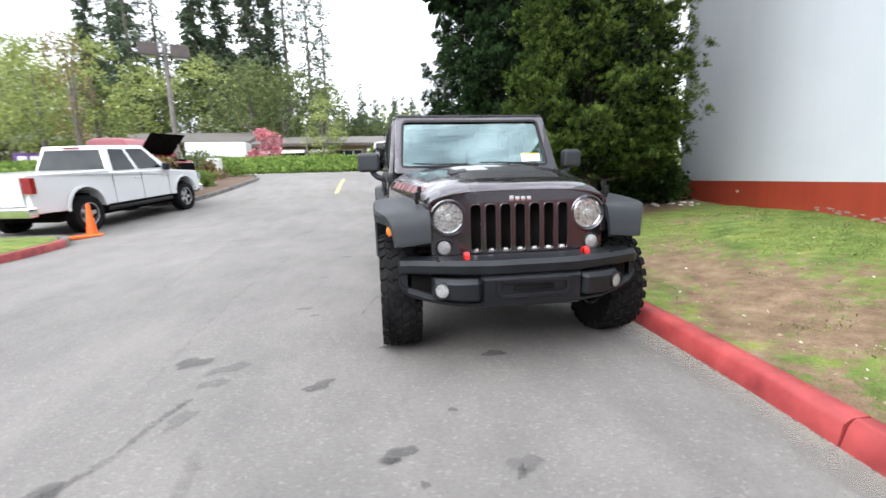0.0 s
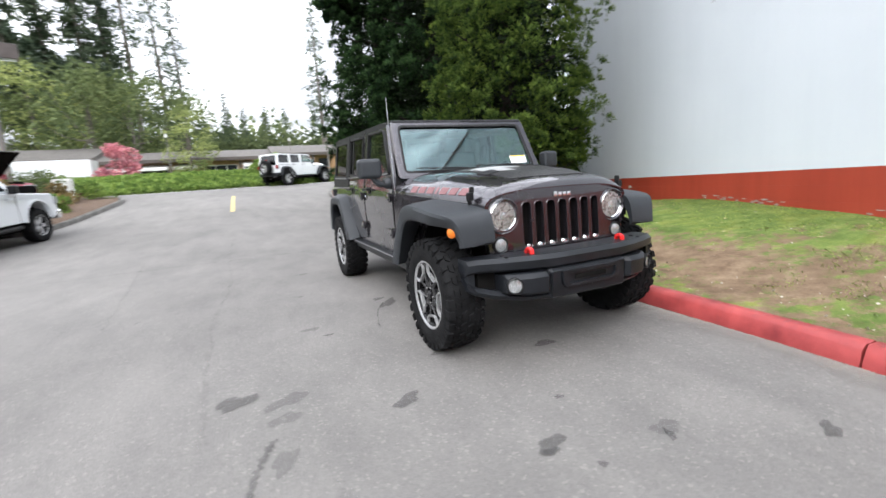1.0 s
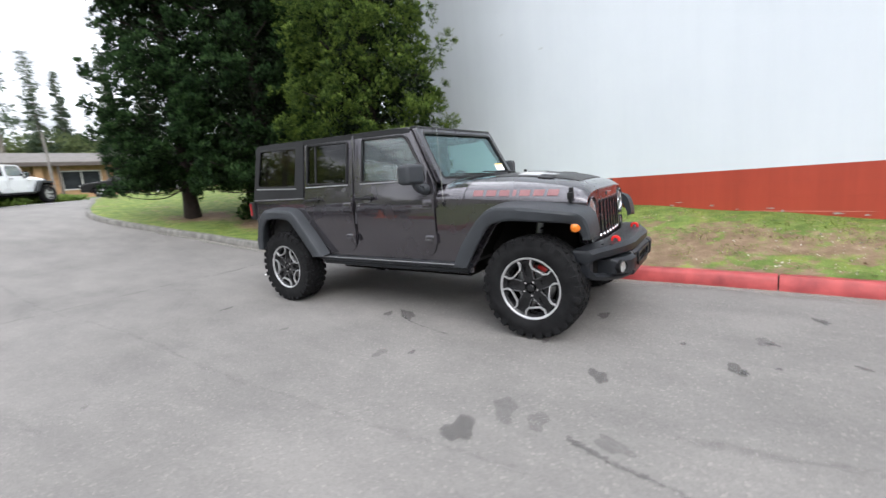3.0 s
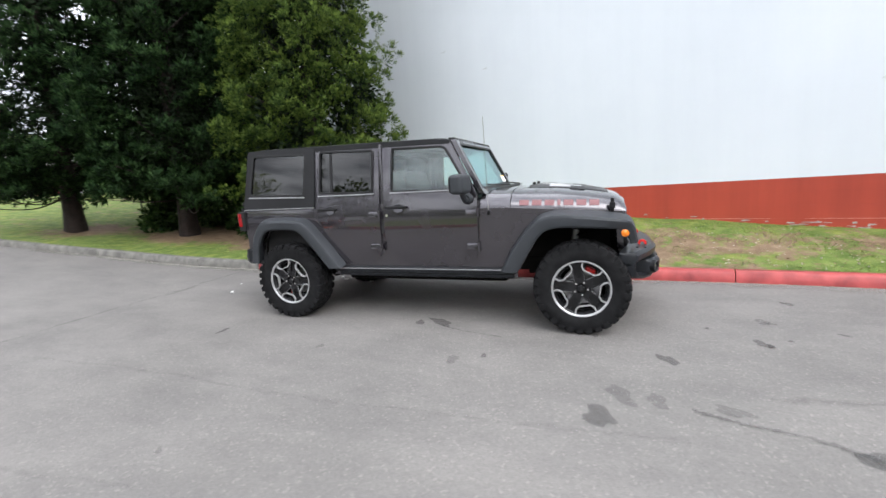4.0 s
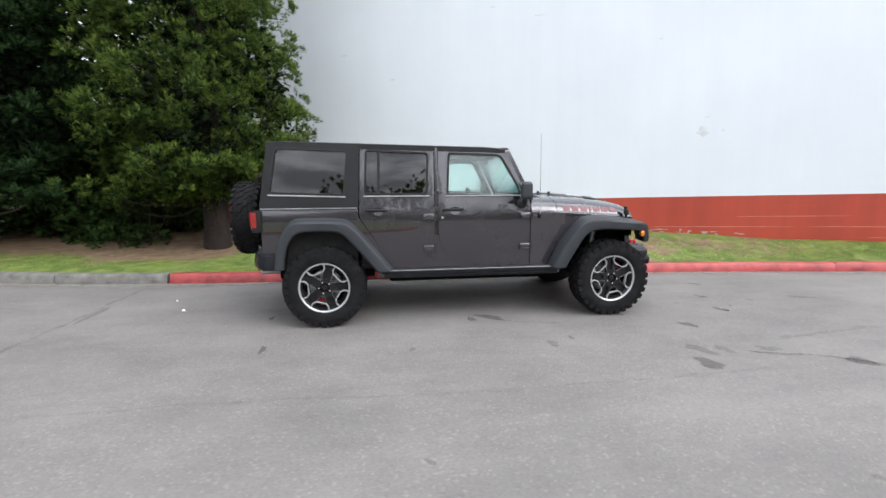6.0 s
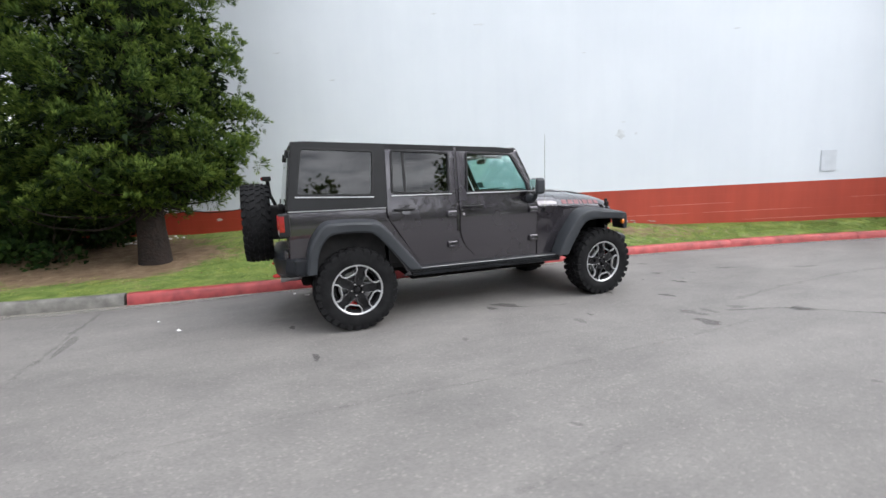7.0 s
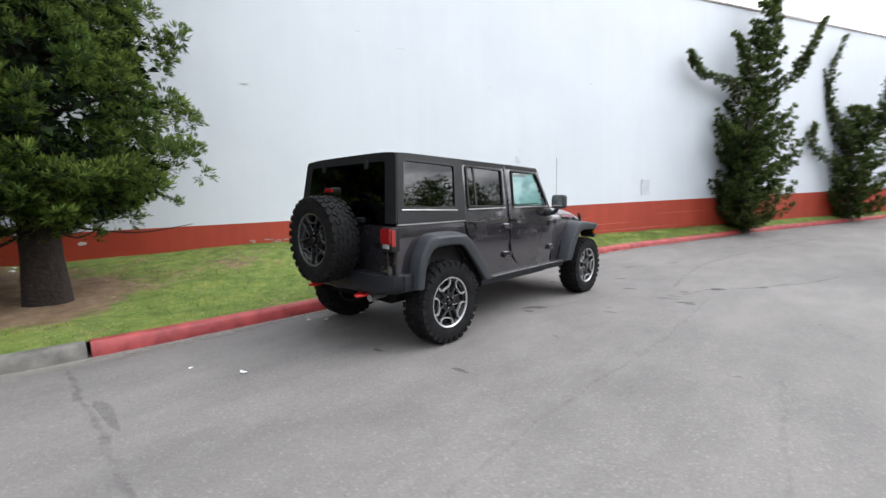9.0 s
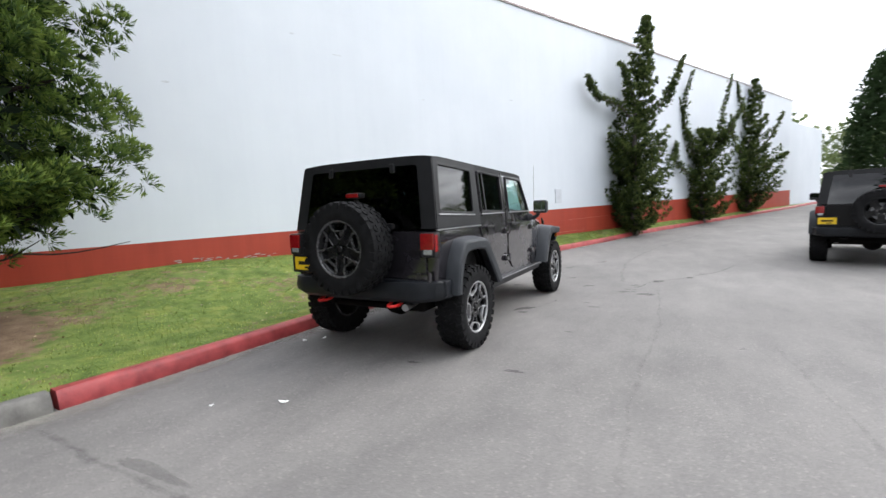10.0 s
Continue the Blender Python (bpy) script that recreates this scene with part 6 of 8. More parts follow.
big_conifer(4.6, 8.68, lawn_height(4.25, 8.5), 12.0, 1.86, 1.18, 11, M["sequoia"], "broad bright-tipped conifer with reddish trunk on the lawn", ((4.3, 7.45, 1.62), (5.2, 7.35, 1.42), (3.5, 7.75, 1.72), (3.0, 9.0, 1.6), (3.4, 9.9, 1.3), (4.2, 10.2, 1.1)), (4.25, 8.5), 250, 11, (12, 11), 0.082)
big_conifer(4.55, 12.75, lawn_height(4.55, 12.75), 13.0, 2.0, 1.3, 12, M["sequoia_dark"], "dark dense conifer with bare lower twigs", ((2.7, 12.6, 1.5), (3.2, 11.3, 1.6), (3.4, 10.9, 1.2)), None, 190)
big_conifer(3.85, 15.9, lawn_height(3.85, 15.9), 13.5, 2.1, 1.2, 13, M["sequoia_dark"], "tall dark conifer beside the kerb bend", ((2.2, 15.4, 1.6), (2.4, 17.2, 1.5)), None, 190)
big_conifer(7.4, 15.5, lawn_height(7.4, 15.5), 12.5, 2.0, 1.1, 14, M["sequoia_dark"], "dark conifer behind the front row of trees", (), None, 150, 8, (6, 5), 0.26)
# added and placed to fit the camera's view, closing sky gaps between the crowns
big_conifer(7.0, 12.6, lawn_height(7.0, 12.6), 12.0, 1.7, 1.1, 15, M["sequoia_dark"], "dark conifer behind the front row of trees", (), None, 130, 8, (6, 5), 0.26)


# along the wall: u runs away from the camera's end, towards -y
ux, uy = wall_dir.x, wall_dir.y


def along(u, z, out=0.0):
    return (ux * u + out * uy, uy * u - out * ux, z)


def wall_juniper(x, y, height, shape, arms, seed, label):
    """A wind-twisted juniper: tiers of flat upturned tufts round the stem, and a few long arms; shape: reach by height."""
    rng = np.random.default_rng(seed)
    z = lawn_height(x, y)
    tree = thing("juniper_tree", label, "tree", "junipers along the wall", Matrix.Translation((x, y, z)))
    part("trunk", trunk_mesh(0, 0, -0.2, height * 0.55, 0.13, 0.05, seed, flare=1.4), M["grey_bark"], tree)
    cs, rs = [], []
    h, i = 0.12, 0
    while h < height:
        f = h / height
        reach = float(np.interp(f, [p[0] for p in shape], [p[1] for p in shape]))
        for j in range(max(3, int((2.5 + 3.6 * reach) * (1.5 if f < 0.42 else 1.0)))):
            a = i * 2.4 + rng.normal() * 0.3
            i += 1
            R = reach * rng.uniform(0.55, 1.15)
            u, o = R * math.cos(a), max(-0.5, R * math.sin(a))
            for k in (0.15, 0.32, 0.48, 0.64, 0.78, 0.90, 1.0, 1.09):
                cs.append(along(0.10 * height * f * f + u * k, h + 0.36 * R * k ** 3 + rng.normal() * 0.025, o * k))
                rs.append((0.025 + 0.205 * (1 - k / 1.15) ** 0.55) * rng.uniform(0.8, 1.15) * (0.75 + 0.3 * (1 - f)))
        h += 0.24 + 0.12 * rng.random()
    for arm in arms:
        p = smooth_path(arm, 12)
        part("branch", tube(p, 0.045, 6, 0.012), M["grey_bark"], tree)
        for j, q in enumerate(p):
            f = j / (len(p) - 1)
            for k in range(2 if f < 0.9 else 1):
                cs.append(tuple(q + Vector((rng.normal() * 0.10, rng.normal() * 0.10, 0.02 + rng.normal() * 0.07)) * (1.1 - f)))
                rs.append((0.24 - 0.21 * f) * rng.uniform(0.75, 1.2))
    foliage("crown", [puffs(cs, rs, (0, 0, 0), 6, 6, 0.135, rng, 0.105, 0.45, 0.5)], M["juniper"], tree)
    return tree


wall_juniper(-0.25, -8.34, 8.1, [(0, 0.7), (0.06, 1.15), (0.2, 1.25), (0.38, 1.2), (0.43, 0.95), (0.48, 0.62), (0.6, 0.55), (0.7, 0.50), (0.82, 0.38), (0.93, 0.20), (1.0, 0.05)], [
    [along(0.1, 3.9), along(-0.7, 4.6, -0.1), along(-2.0, 4.9, -0.3), along(-2.5, 5.5, -0.35)],
    [along(0.2, 4.4), along(-0.5, 5.3, 0.1), along(-1.0, 6.1, 0.0)],
    [along(0, 2.9), along(-1.0, 3.0, 0.2), along(-1.6, 3.3, 0.2)],
    [along(0.2, 4.0), along(1.0, 4.9, 0.6), along(1.2, 5.5, 0.8), along(1.5, 6.5, 1.1)]], 31, "tall twisted juniper against the white wall")
wall_juniper(-2.75, -14.9, 4.4, [(0, 0.8), (0.1, 1.2), (0.5, 1.3), (0.75, 1.1), (0.9, 0.6), (1.0, 0.25)], [
    [along(0, 2.4), along(-0.9, 3.6, -0.2), along(-1.4, 5.0, -0.3), along(-1.0, 6.9, -0.1)],
    [along(-0.5, 3.2), along(-1.2, 4.4, -0.3), along(-1.7, 5.6, -0.4)],
    [along(0.2, 2.6), along(0.6, 3.7, 0.6), along(0.5, 4.8, 0.6), along(0.7, 6.7, 0.9)],
    [along(0.3, 3.6), along(0.9, 4.4, 0.8), along(1.3, 5.4, 1.2)],
    [along(-0.4, 2.0), along(-2.2, 2.6, -0.2), along(-2.4, 3.6, -0.2)],
    [along(0, 3.0), along(0.4, 3.6, 0.7), along(0.6, 4.6, 1.1)]], 32, "two-headed juniper against the white wall")
wall_juniper(-5.35, -21.3, 7.6, [(0, 0.7), (0.08, 1.3), (0.3, 1.6), (0.42, 1.2), (0.5, 0.85), (0.7, 0.65), (0.85, 0.45), (0.95, 0.25), (1.0, 0.08)], [
    [along(0, 3.0), along(-1.6, 3.9, -0.2), along(-2.2, 5.4, -0.3)],
    [along(0, 5.0), along(-0.9, 6.2, -0.2), along(-1.3, 7.3, -0.3)],
    [along(0.2, 3.0), along(0.6, 4.2, 0.8), along(1.0, 5.6, 1.3)],
    [along(0.2, 2.0), along(0.6, 2.9, 1.1), along(0.8, 3.3, 1.6)]], 33, "bushy juniper at the far end of the wall")


def shrub(x, y, z, rx, ry, h, seed, material, name, label, category="shrub", group="", per=90, size=0.11, n=26, width=0.34):
    rng = np.random.default_rng(seed)
    ob = thing(name, label, category, group, Matrix.Translation((x, y, z)))
    cs, rs = [], []
    for i in range(n):
        a, k, f = rng.random() * 6.283, rng.random() ** 0.6, rng.random()
        prof = math.sqrt(max(0.05, 1 - f * f))
        cs.append((rx * k * prof * math.cos(a), ry * k * prof * math.sin(a), h * f * 0.85 + 0.05))
        rs.append(min(rx, ry, h) * rng.uniform(0.22, 0.38))
    quad_mesh("foliage", clumps(cs, rs, per, size, width, rng, 0.5, 0.85), material, ob)
    for i in range(5):
        a = i * 1.26
        part("stem", tube([(0.05 * math.cos(a), 0.05 * math.sin(a), -0.1), (rx * 0.5 * math.cos(a), ry * 0.5 * math.sin(a), h * 0.6)], 0.018, 5, 0.006), M["grey_bark"], ob)
    return ob


for k, (x, y, rx, h) in enumerate(((5.6, 10.4, 1.1, 1.35), (6.9, 10.2, 1.0, 1.25), (7.6, 11.3, 1.1, 1.4), (5.9, 11.9, 1.2, 1.5), (6.6, 13.2, 1.2, 1.6), (8.2, 12.9, 1.2, 1.7), (5.6, 14.4, 1.0, 1.2))):
    shrub(x, y, lawn_height(x, y) - 0.02, rx, rx, h, 50 + k, M["shrub"], "evergreen_shrub", "dark evergreen shrub in the bed by the wall end", "shrub", "shrubs by the wall end", 130, 0.12)

# stones and litter at the foot of the bed
r = random.Random(5)
for k in range(14):
    x, y = r.uniform(6.2, 7.2), r.uniform(8.5, 9.5)
    s = r.uniform(0.025, 0.06)
    bm = bmesh.new()
    bmesh.ops.create_icosphere(bm, subdivisions=2, radius=s)
    warp(bm, lambda a, b, c: tuple(Vector((a * 1.3, b, c * 0.6)) * (1 + 0.25 * noise.noise((a * 14 + k, b * 14, c * 14)))))
    ob = part("stone", bm, M["stone"])
    ob.location = (x, y, lawn_height(x, y) + s * 0.25)
    tagged(ob, "pale round stone on the mulch bed", "stone", "stones by the bed")


def fir_mesh(height, radius, seed, sparse=1.0, bare=0.12, leaf=0.44):
    """A tall fir: drooping whorls of needle sprays."""
    rng = np.random.default_rng(seed)
    vs = []
    h = height * bare
    while h < height * 0.985:
        f = (h - height * bare) / (height * (1 - bare))
        R = radius * (1 - f) ** 0.85 * rng.uniform(0.75, 1.1) + 0.25
        nb = max(4, int(12 * sparse * (0.4 + 0.6 * (1 - f))))
        for j in range(nb):
            a = rng.random() * 6.283
            L = R * rng.uniform(0.55, 1.1)
            k = max(8, int(26 * L * sparse))
            t = rng.random(k) ** 0.7
            base = np.stack([np.cos(a) * L * t, np.sin(a) * L * t, h - 0.28 * L * t ** 1.5 + 0.12 * L * (t > 0.85)], 1) + rng.normal(size=(k, 3)) * np.array([0.22, 0.22, 0.14])
            d = np.stack([np.full(k, np.cos(a)), np.full(k, np.sin(a)), np.full(k, -0.25)], 1) + rng.normal(size=(k, 3)) * 0.55
            vs.append(leaves(base, d, leaf * rng.uniform(0.6, 1.25, k), 0.24, rng, 0.25))
        h += height * 0.022 + 0.12
    return np.concatenate(vs)


def fir_tree(height, radius, seed, label, sparse=1.0, bare=0.12, leaf=0.44):
    tree = thing("fir_tree", label, "tree", "tall firs beyond the roofs")
    part("trunk", cyl((0, 0, -1), (0, 0, height * 0.97), height * 0.013 + 0.06, 0.03, 10), M["grey_bark"], tree)
    quad_mesh("crown", fir_mesh(height, radius, seed, sparse, bare, leaf), M["fir"], tree)
    return tree


def broadleaf_tree(height, radius, seed, material, label, group, bare=0.22, n=54, per=54, size=0.25):
    rng = np.random.default_rng(seed)
    tree = thing("broadleaf_tree", label, "tree", group)
    part("trunk", trunk_mesh(0, 0, -0.5, height * 0.75, height * 0.022 + 0.03, 0.04, seed, flare=1.3, n=9), M["grey_bark"], tree)
    cs, rs = [], []
    for i in range(n):
        a, f = rng.random() * 6.283, rng.random()
        prof = radius * math.sin(math.pi * (0.12 + 0.80 * f)) ** 0.8
        k = rng.random() ** 0.45
        cs.append((prof * k * math.cos(a), prof * k * math.sin(a), height * (bare + (1 - bare) * f * 0.93)))
        rs.append(radius * rng.uniform(0.16, 0.32))
    quad_mesh("crown", clumps(cs, rs, per, size, 0.36, rng, 0.3, 0.85, 0.3), material, tree)
    for i in range(7):
        c = cs[(i * 3) % n]
        b = tube(smooth_path([(0, 0, height * (0.2 + 0.05 * i)), (c[0] * 0.5, c[1] * 0.5, (c[2] + height * 0.3) * 0.5), c], 3), height * 0.008, 5, 0.012)
        part("branch", b, M["grey_bark"], tree)
    return tree


def plant_at(ob, x, y, z, turn=0.0, s=1.0, first=False):
    m = Matrix.Translation((x, y, z)) @ Matrix.Rotation(turn, 4, "Z") @ Matrix.Scale(s, 4)
    if first:
        ob.matrix_world = m
        return ob
    return copy_thing(ob, m)


far_z = 1.8
FIRS = [fir_tree(26, 3.3, 71, "tall dark fir behind the low buildings", 0.8), fir_tree(27, 2.5, 72, "tall fir with a ragged narrow crown", 1.1, 0.25), fir_tree(25, 2.3, 73, "thin sparse fir against the white sky", 0.45, 0.3), fir_tree(22, 5.0, 74, "small dark fir on the far skyline", 0.42, 0.02, 0.95)]
SPOTS = [(0, -30.6, 64, 1.22), (1, -38.5, 70, 1.05), (1, -23.8, 68, 1.25), (2, -29.0, 68, 1.2), (1, -18.2, 74, 1.18), (2, -13.4, 76, 1.2), (2, -10.2, 78, 1.08), (1, -16.0, 76, 1.12), (2, -8.2, 82, 1.0), (1, -21.5, 72, 1.15), (0, -35.5, 70, 1.05), (0, -52, 70, 0.8), (1, -58, 66, 0.78), (0, -2.5, 92, 0.55), (0, 0.5, 94, 0.48), (2, 12.9, 80, 1.02), (0, 18.0, 84, 0.66), (1, 22, 88, 0.7), (1, 27, 84, 0.85), (0, 31, 80, 0.85), (0, 4.5, 96, 0.5), (1, -66, 74, 0.9), (0, -75, 60, 0.9), (0, 8.5, 98, 0.5)]
r = random.Random(21)
SPOTS += [(3, -9 + 1.55 * k + r.uniform(-0.8, 0.8), r.uniform(70, 92), r.uniform(0.36, 0.55)) for k in range(34)]
# unseen firs added south-west to darken the car's rear windows, where a roofline is mirrored
SPOTS += [(3, -22, -31, 0.62), (3, -26, -28, 0.66), (3, -29, -33, 0.7), (3, -24, -36, 0.68), (3, -33, -26, 0.6), (3, -36, -31, 0.7)]
seen = set()
for k, (i, x, y, s) in enumerate(SPOTS):
    plant_at(FIRS[i], x, y, far_z if y > 0 else 0.6, k * 1.7, s, i not in seen)
    seen.add(i)
LEAFY = [broadleaf_tree(9.5, 3.6, 81, M["spring"], "pale green spring tree behind the low buildings", "spring trees beyond the roofs"), broadleaf_tree(9.0, 3.4, 82, M["olive"], "dull green leafy tree beyond the roofs", "spring trees beyond the roofs"), broadleaf_tree(11, 3.2, 83, M["spring"], "thin pale green tree in first leaf", "spring trees beyond the roofs", 0.2, 44, 60, 0.28)]
seen = set()
r = random.Random(14)
for k in range(44):
    x = -66 + k * 2.35 + r.uniform(-1.2, 1.2)
    y = r.uniform(55, 68)
    i = r.choice([0, 0, 1, 2, 1])
    if x > -6:
        continue
    s = r.uniform(0.9, 1.35)
    plant_at(LEAFY[i], x, y, far_z, k * 2.1, s, i not in seen)
    seen.add(i)
# a low tree line across the open side, behind the walk
for k in range(15):
    plant_at(LEAFY[1] if k % 3 else FIRS[0], -58 - 8 * ((k * 7) % 5) / 5, -34 + k * 5.2, terrain(-58, -34 + k * 5.2) - 0.2, k * 1.3, (0.55 + 0.07 * ((k * 5) % 4)) if k % 3 else 0.36)
pink = broadleaf_tree(3.4, 1.4, 84, M["blossom"], "small pink blossoming tree by the white box trailer", "", 0.15, 36, 60, 0.2)
pink.matrix_world = Matrix.Translation((-8.9, 37.5, 1.55))
bare = broadleaf_tree(10.5, 1.6, 85, M["rust_shrub"], "brown tree not yet in leaf", "", 0.25, 40, 40, 0.16)
bare.matrix_world = Matrix.Translation((-22.0, 37.0, 1.6))
leafy = plant_at(LEAFY[2], -27.0, 41.0, 1.6, 0.4, 0.95)
leafy = plant_at(LEAFY[2], -24.0, 43.0, 1.6, 1.4, 1.0)
for x, y, s in ((-33, 46, 1.05), (-39, 44, 1.1), (-5.2, 46.0, 0.62)):
    plant_at(LEAFY[0 if s > 1 else 2], x, y, 1.6, x, s)

# far woods all round, too many to count
rng = np.random.default_rng(90)
ang = rng.random(1500) * 6.283
rad = rng.uniform(95, 130, 1500)
c = np.stack([rad * np.cos(ang), rad * np.sin(ang) + 5, rng.uniform(1, 13, 1500) + 2.5 * np.sin(ang * 9)], 1)
keep = c[:, 1] > -125
woods = quad_mesh("far_woods", clumps(c[keep], rng.uniform(2.0, 3.6, keep.sum()), 24, 1.3, 0.4, rng, 0.4, 1.0, 0.3), M["olive"])
tagged(woods, "distant mixed woods round the whole place", "woods", kind="stuff")
c = np.stack([rng.uniform(-16, 56, 850), rng.uniform(84, 96, 850), rng.uniform(0, 10.5, 850)], 1)
skyline = quad_mesh("skyline_woods", clumps(c, rng.uniform(1.5, 2.6, 850), 60, 0.7, 0.36, rng, 0.4, 1.0, 0.3), M["woods"])
tagged(skyline, "dull green woods behind the low shops", "woods", kind="stuff")
# woods across the car park on the side away from the wall, mirrored in the car windows
ang = rng.uniform(-1, 1, 420)
# unseen trees raised to the south, standing in for a mirrored dark roof
c = np.stack([-46 + rng.uniform(-6, 6, 420), ang * 70, rng.uniform(1, 8.5, 420) * (1.0 + 0.6 * (ang < 0.02)) + 2.5 * np.sin(ang * 17)], 1)
woods2 = quad_mesh("tree_belt", clumps(c, rng.uniform(1.6, 2.8, 420), 130, 0.58, 0.4, rng, 0.4, 1.0, 0.3), M["olive"])
tagged(woods2, "belt of trees across the car park", "woods", kind="stuff")

# the dark cedar and hillside beyond the end of the wall
cedar = thing("cedar_tree", "dense dark green column-shaped cedar", "tree")
part("trunk", cyl((0, 0, -0.5), (0, 0, 7), 0.25, 0.05, 10), M["bark"], cedar)
cc, rr = [], []
for i in range(210):
    f = (i + rng.random()) / 210
    R = 2.3 * (1 - f) ** 0.6 + 0.15
    a, k = i * 2.4, 0.75 + 0.3 * rng.random()
    cc.append((R * k * math.cos(a), R * k * math.sin(a), 0.2 + 9.0 * f))
    rr.append(rng.uniform(0.35, 0.6))
quad_mesh("crown", clumps(cc, rr, 80, 0.26, 0.28, rng, 0.8, 0.9), M["juniper"], cedar)
cedar.matrix_world = Matrix.Translation((-13.2, -27.5, 0.5))
for k, (x, y, s) in enumerate(((-21, -62, 0.8), (-27, -66, 0.85), (-33, -60, 0.8), (-16, -70, 0.8), (-40, -64, 0.85))):
    plant_at(LEAFY[1], x, y, 1.4, k, s)

# grass blades on the near lawn
rng = np.random.default_rng(40)
xs, ys = [], []
n = 0
pts = []
while n < 60000:
    y = rng.uniform(-9, 14)
    x = kerb_x(y) + 0.155 + (max(0.3, (wall_x(y) if y < 11.4 else kerb_x(y) + 9) - kerb_x(y) - 0.2)) * rng.random()
    g = bareness(x, y) + 0.5 + 0.35 * noise.noise((x * 0.9, y * 0.9, 0.3)) + 0.36 * noise.noise((x * 4.1, y * 4.1, 5.3))
    if g < 0.79:
        pts.append((x, y, lawn_height(x, y) - 0.004))
        n += 1
    elif rng.random() < 0.02:
        n += 1
pts = np.array(pts)
d = np.array([0, 0, 1.0]) + rng.normal(size=(len(pts), 3)) * 0.42
gr = quad_mesh("grass", leaves(pts, d, rng.uniform(0.016, 0.036, len(pts)), 0.11, rng, 0.3), M["grass"], None, "", None, np.tile([0.0, 0.0, 1.0], (len(pts), 1)))
tagged(gr, "short uneven mown grass", "grass", kind="stuff")
# fallen needles, leaves and crumbs on the bare soil
k = 500
y = rng.uniform(-2, 11, k)
x = np.array([kerb_x(v) + 0.2 + (wall_x(v) - kerb_x(v) - 0.4) * rng.random() for v in y])
p = np.array([(a, b, lawn_height(a, b) + 0.006) for a, b in zip(x, y)])
d = rng.normal(size=(k, 3)) * np.array([1, 1, 0.15])
lit = quad_mesh("leaf_litter", leaves(p, d, rng.uniform(0.012, 0.04, k), 0.28, rng, 0), M["dry_leaf"])
tagged(lit, "scattered dry leaves and needles", "litter", kind="stuff")

# pale chips and scraps on the bare soil
k = 420
y = np.where(rng.random(k) < 0.5, rng.normal(0.9, 0.8, k), rng.uniform(-4, 7, k))
x = np.array([kerb_x(v) + 0.25 + (wall_x(v) - kerb_x(v) - 0.7) * rng.random() ** 1.4 for v in y])
p = np.array([(a, b, lawn_height(a, b) + 0.012) for a, b in zip(x, y)])
d = rng.normal(size=(k, 3)) * np.array([1, 1, 0.25])
chips = quad_mesh("pale_chip", leaves(p, d, rng.uniform(0.010, 0.036, k), 0.34, rng, 0), M["chip"])
tagged(chips, "small pale chips scattered on bare soil", "debris", kind="stuff")

# ---------------- road marks, stains, seams ----------------


def fading(name, c0, c1, strength):
    """A thin dark film on the asphalt that thins out to its rim."""
    m, n, l, b, out = nodes_of(name)
    at = n.new("ShaderNodeAttribute")
    at.attribute_name = "film"
    f = noise_node(n, l, 9, 5, 0.65)
    g = noise_node(n, l, 70, 3)
    l.new(ramp_node(n, l, g, [(0.3, c0), (0.7, c1)]), b.inputs["Base Color"])
    b.inputs["Roughness"].default_value = 0.75
    mu = n.new("ShaderNodeMath")
    mu.operation = "MULTIPLY"
    l.new(at.outputs["Fac"], mu.inputs[0])
    l.new(ramp_node(n, l, f, [(0.28, (0.25, 0.25, 0.25)), (0.6, (1, 1, 1))]), mu.inputs[1])
    k = ramp_node(n, l, mu.outputs[0], [(0.12, (0, 0, 0)), (0.45, (strength,) * 3)])
    t = n.new("ShaderNodeBsdfTransparent")
    x = n.new("ShaderNodeMixShader")
    l.new(k, x.inputs[0])
    l.new(t.outputs[0], x.inputs[1])
    l.new(b.outputs[0], x.inputs[2])
    l.new(x.outputs[0], out.inputs[0])
    bump_node(n, l, g, 0.4, 0.004, b)
    return m


M["film"] = fading("oily_stain_film", (0.030, 0.030, 0.031), (0.062, 0.060, 0.060), 0.38)
M["film_faint"] = fading("faint_stain_film", (0.055, 0.055, 0.055), (0.10, 0.098, 0.096), 0.22)


def film_mesh(name, rows, material, label, category, kind=""):
    """rows: strips of (point, strength) across the film."""
    bm = bmesh.new()
    vs, val = [], []
    for row in rows:
        r_ = []
        for (x, y), s in row:
            r_.append(bm.verts.new((x, y, asphalt_z(x, y) + 0.007)))
            val.append(s)
        vs.append(r_)
    for a, b in zip(vs, vs[1:]):
        for i in range(len(a) - 1):
            bm.faces.new((a[i], a[i + 1], b[i + 1], b[i]))
    bmesh.ops.recalc_face_normals(bm, faces=bm.faces)
    me = bpy.data.meshes.new(name)
    bm.to_mesh(me)
    bm.free()
    at = me.attributes.new("film", "FLOAT", "POINT")
    at.data.foreach_set("value", val)
    ob = link_mesh(name, me, material, sharp=0)
    for p in ob.data.polygons:
        if p.normal.z < 0:
            p.flip()
    return tagged(ob, label, category, kind=kind or "structure")


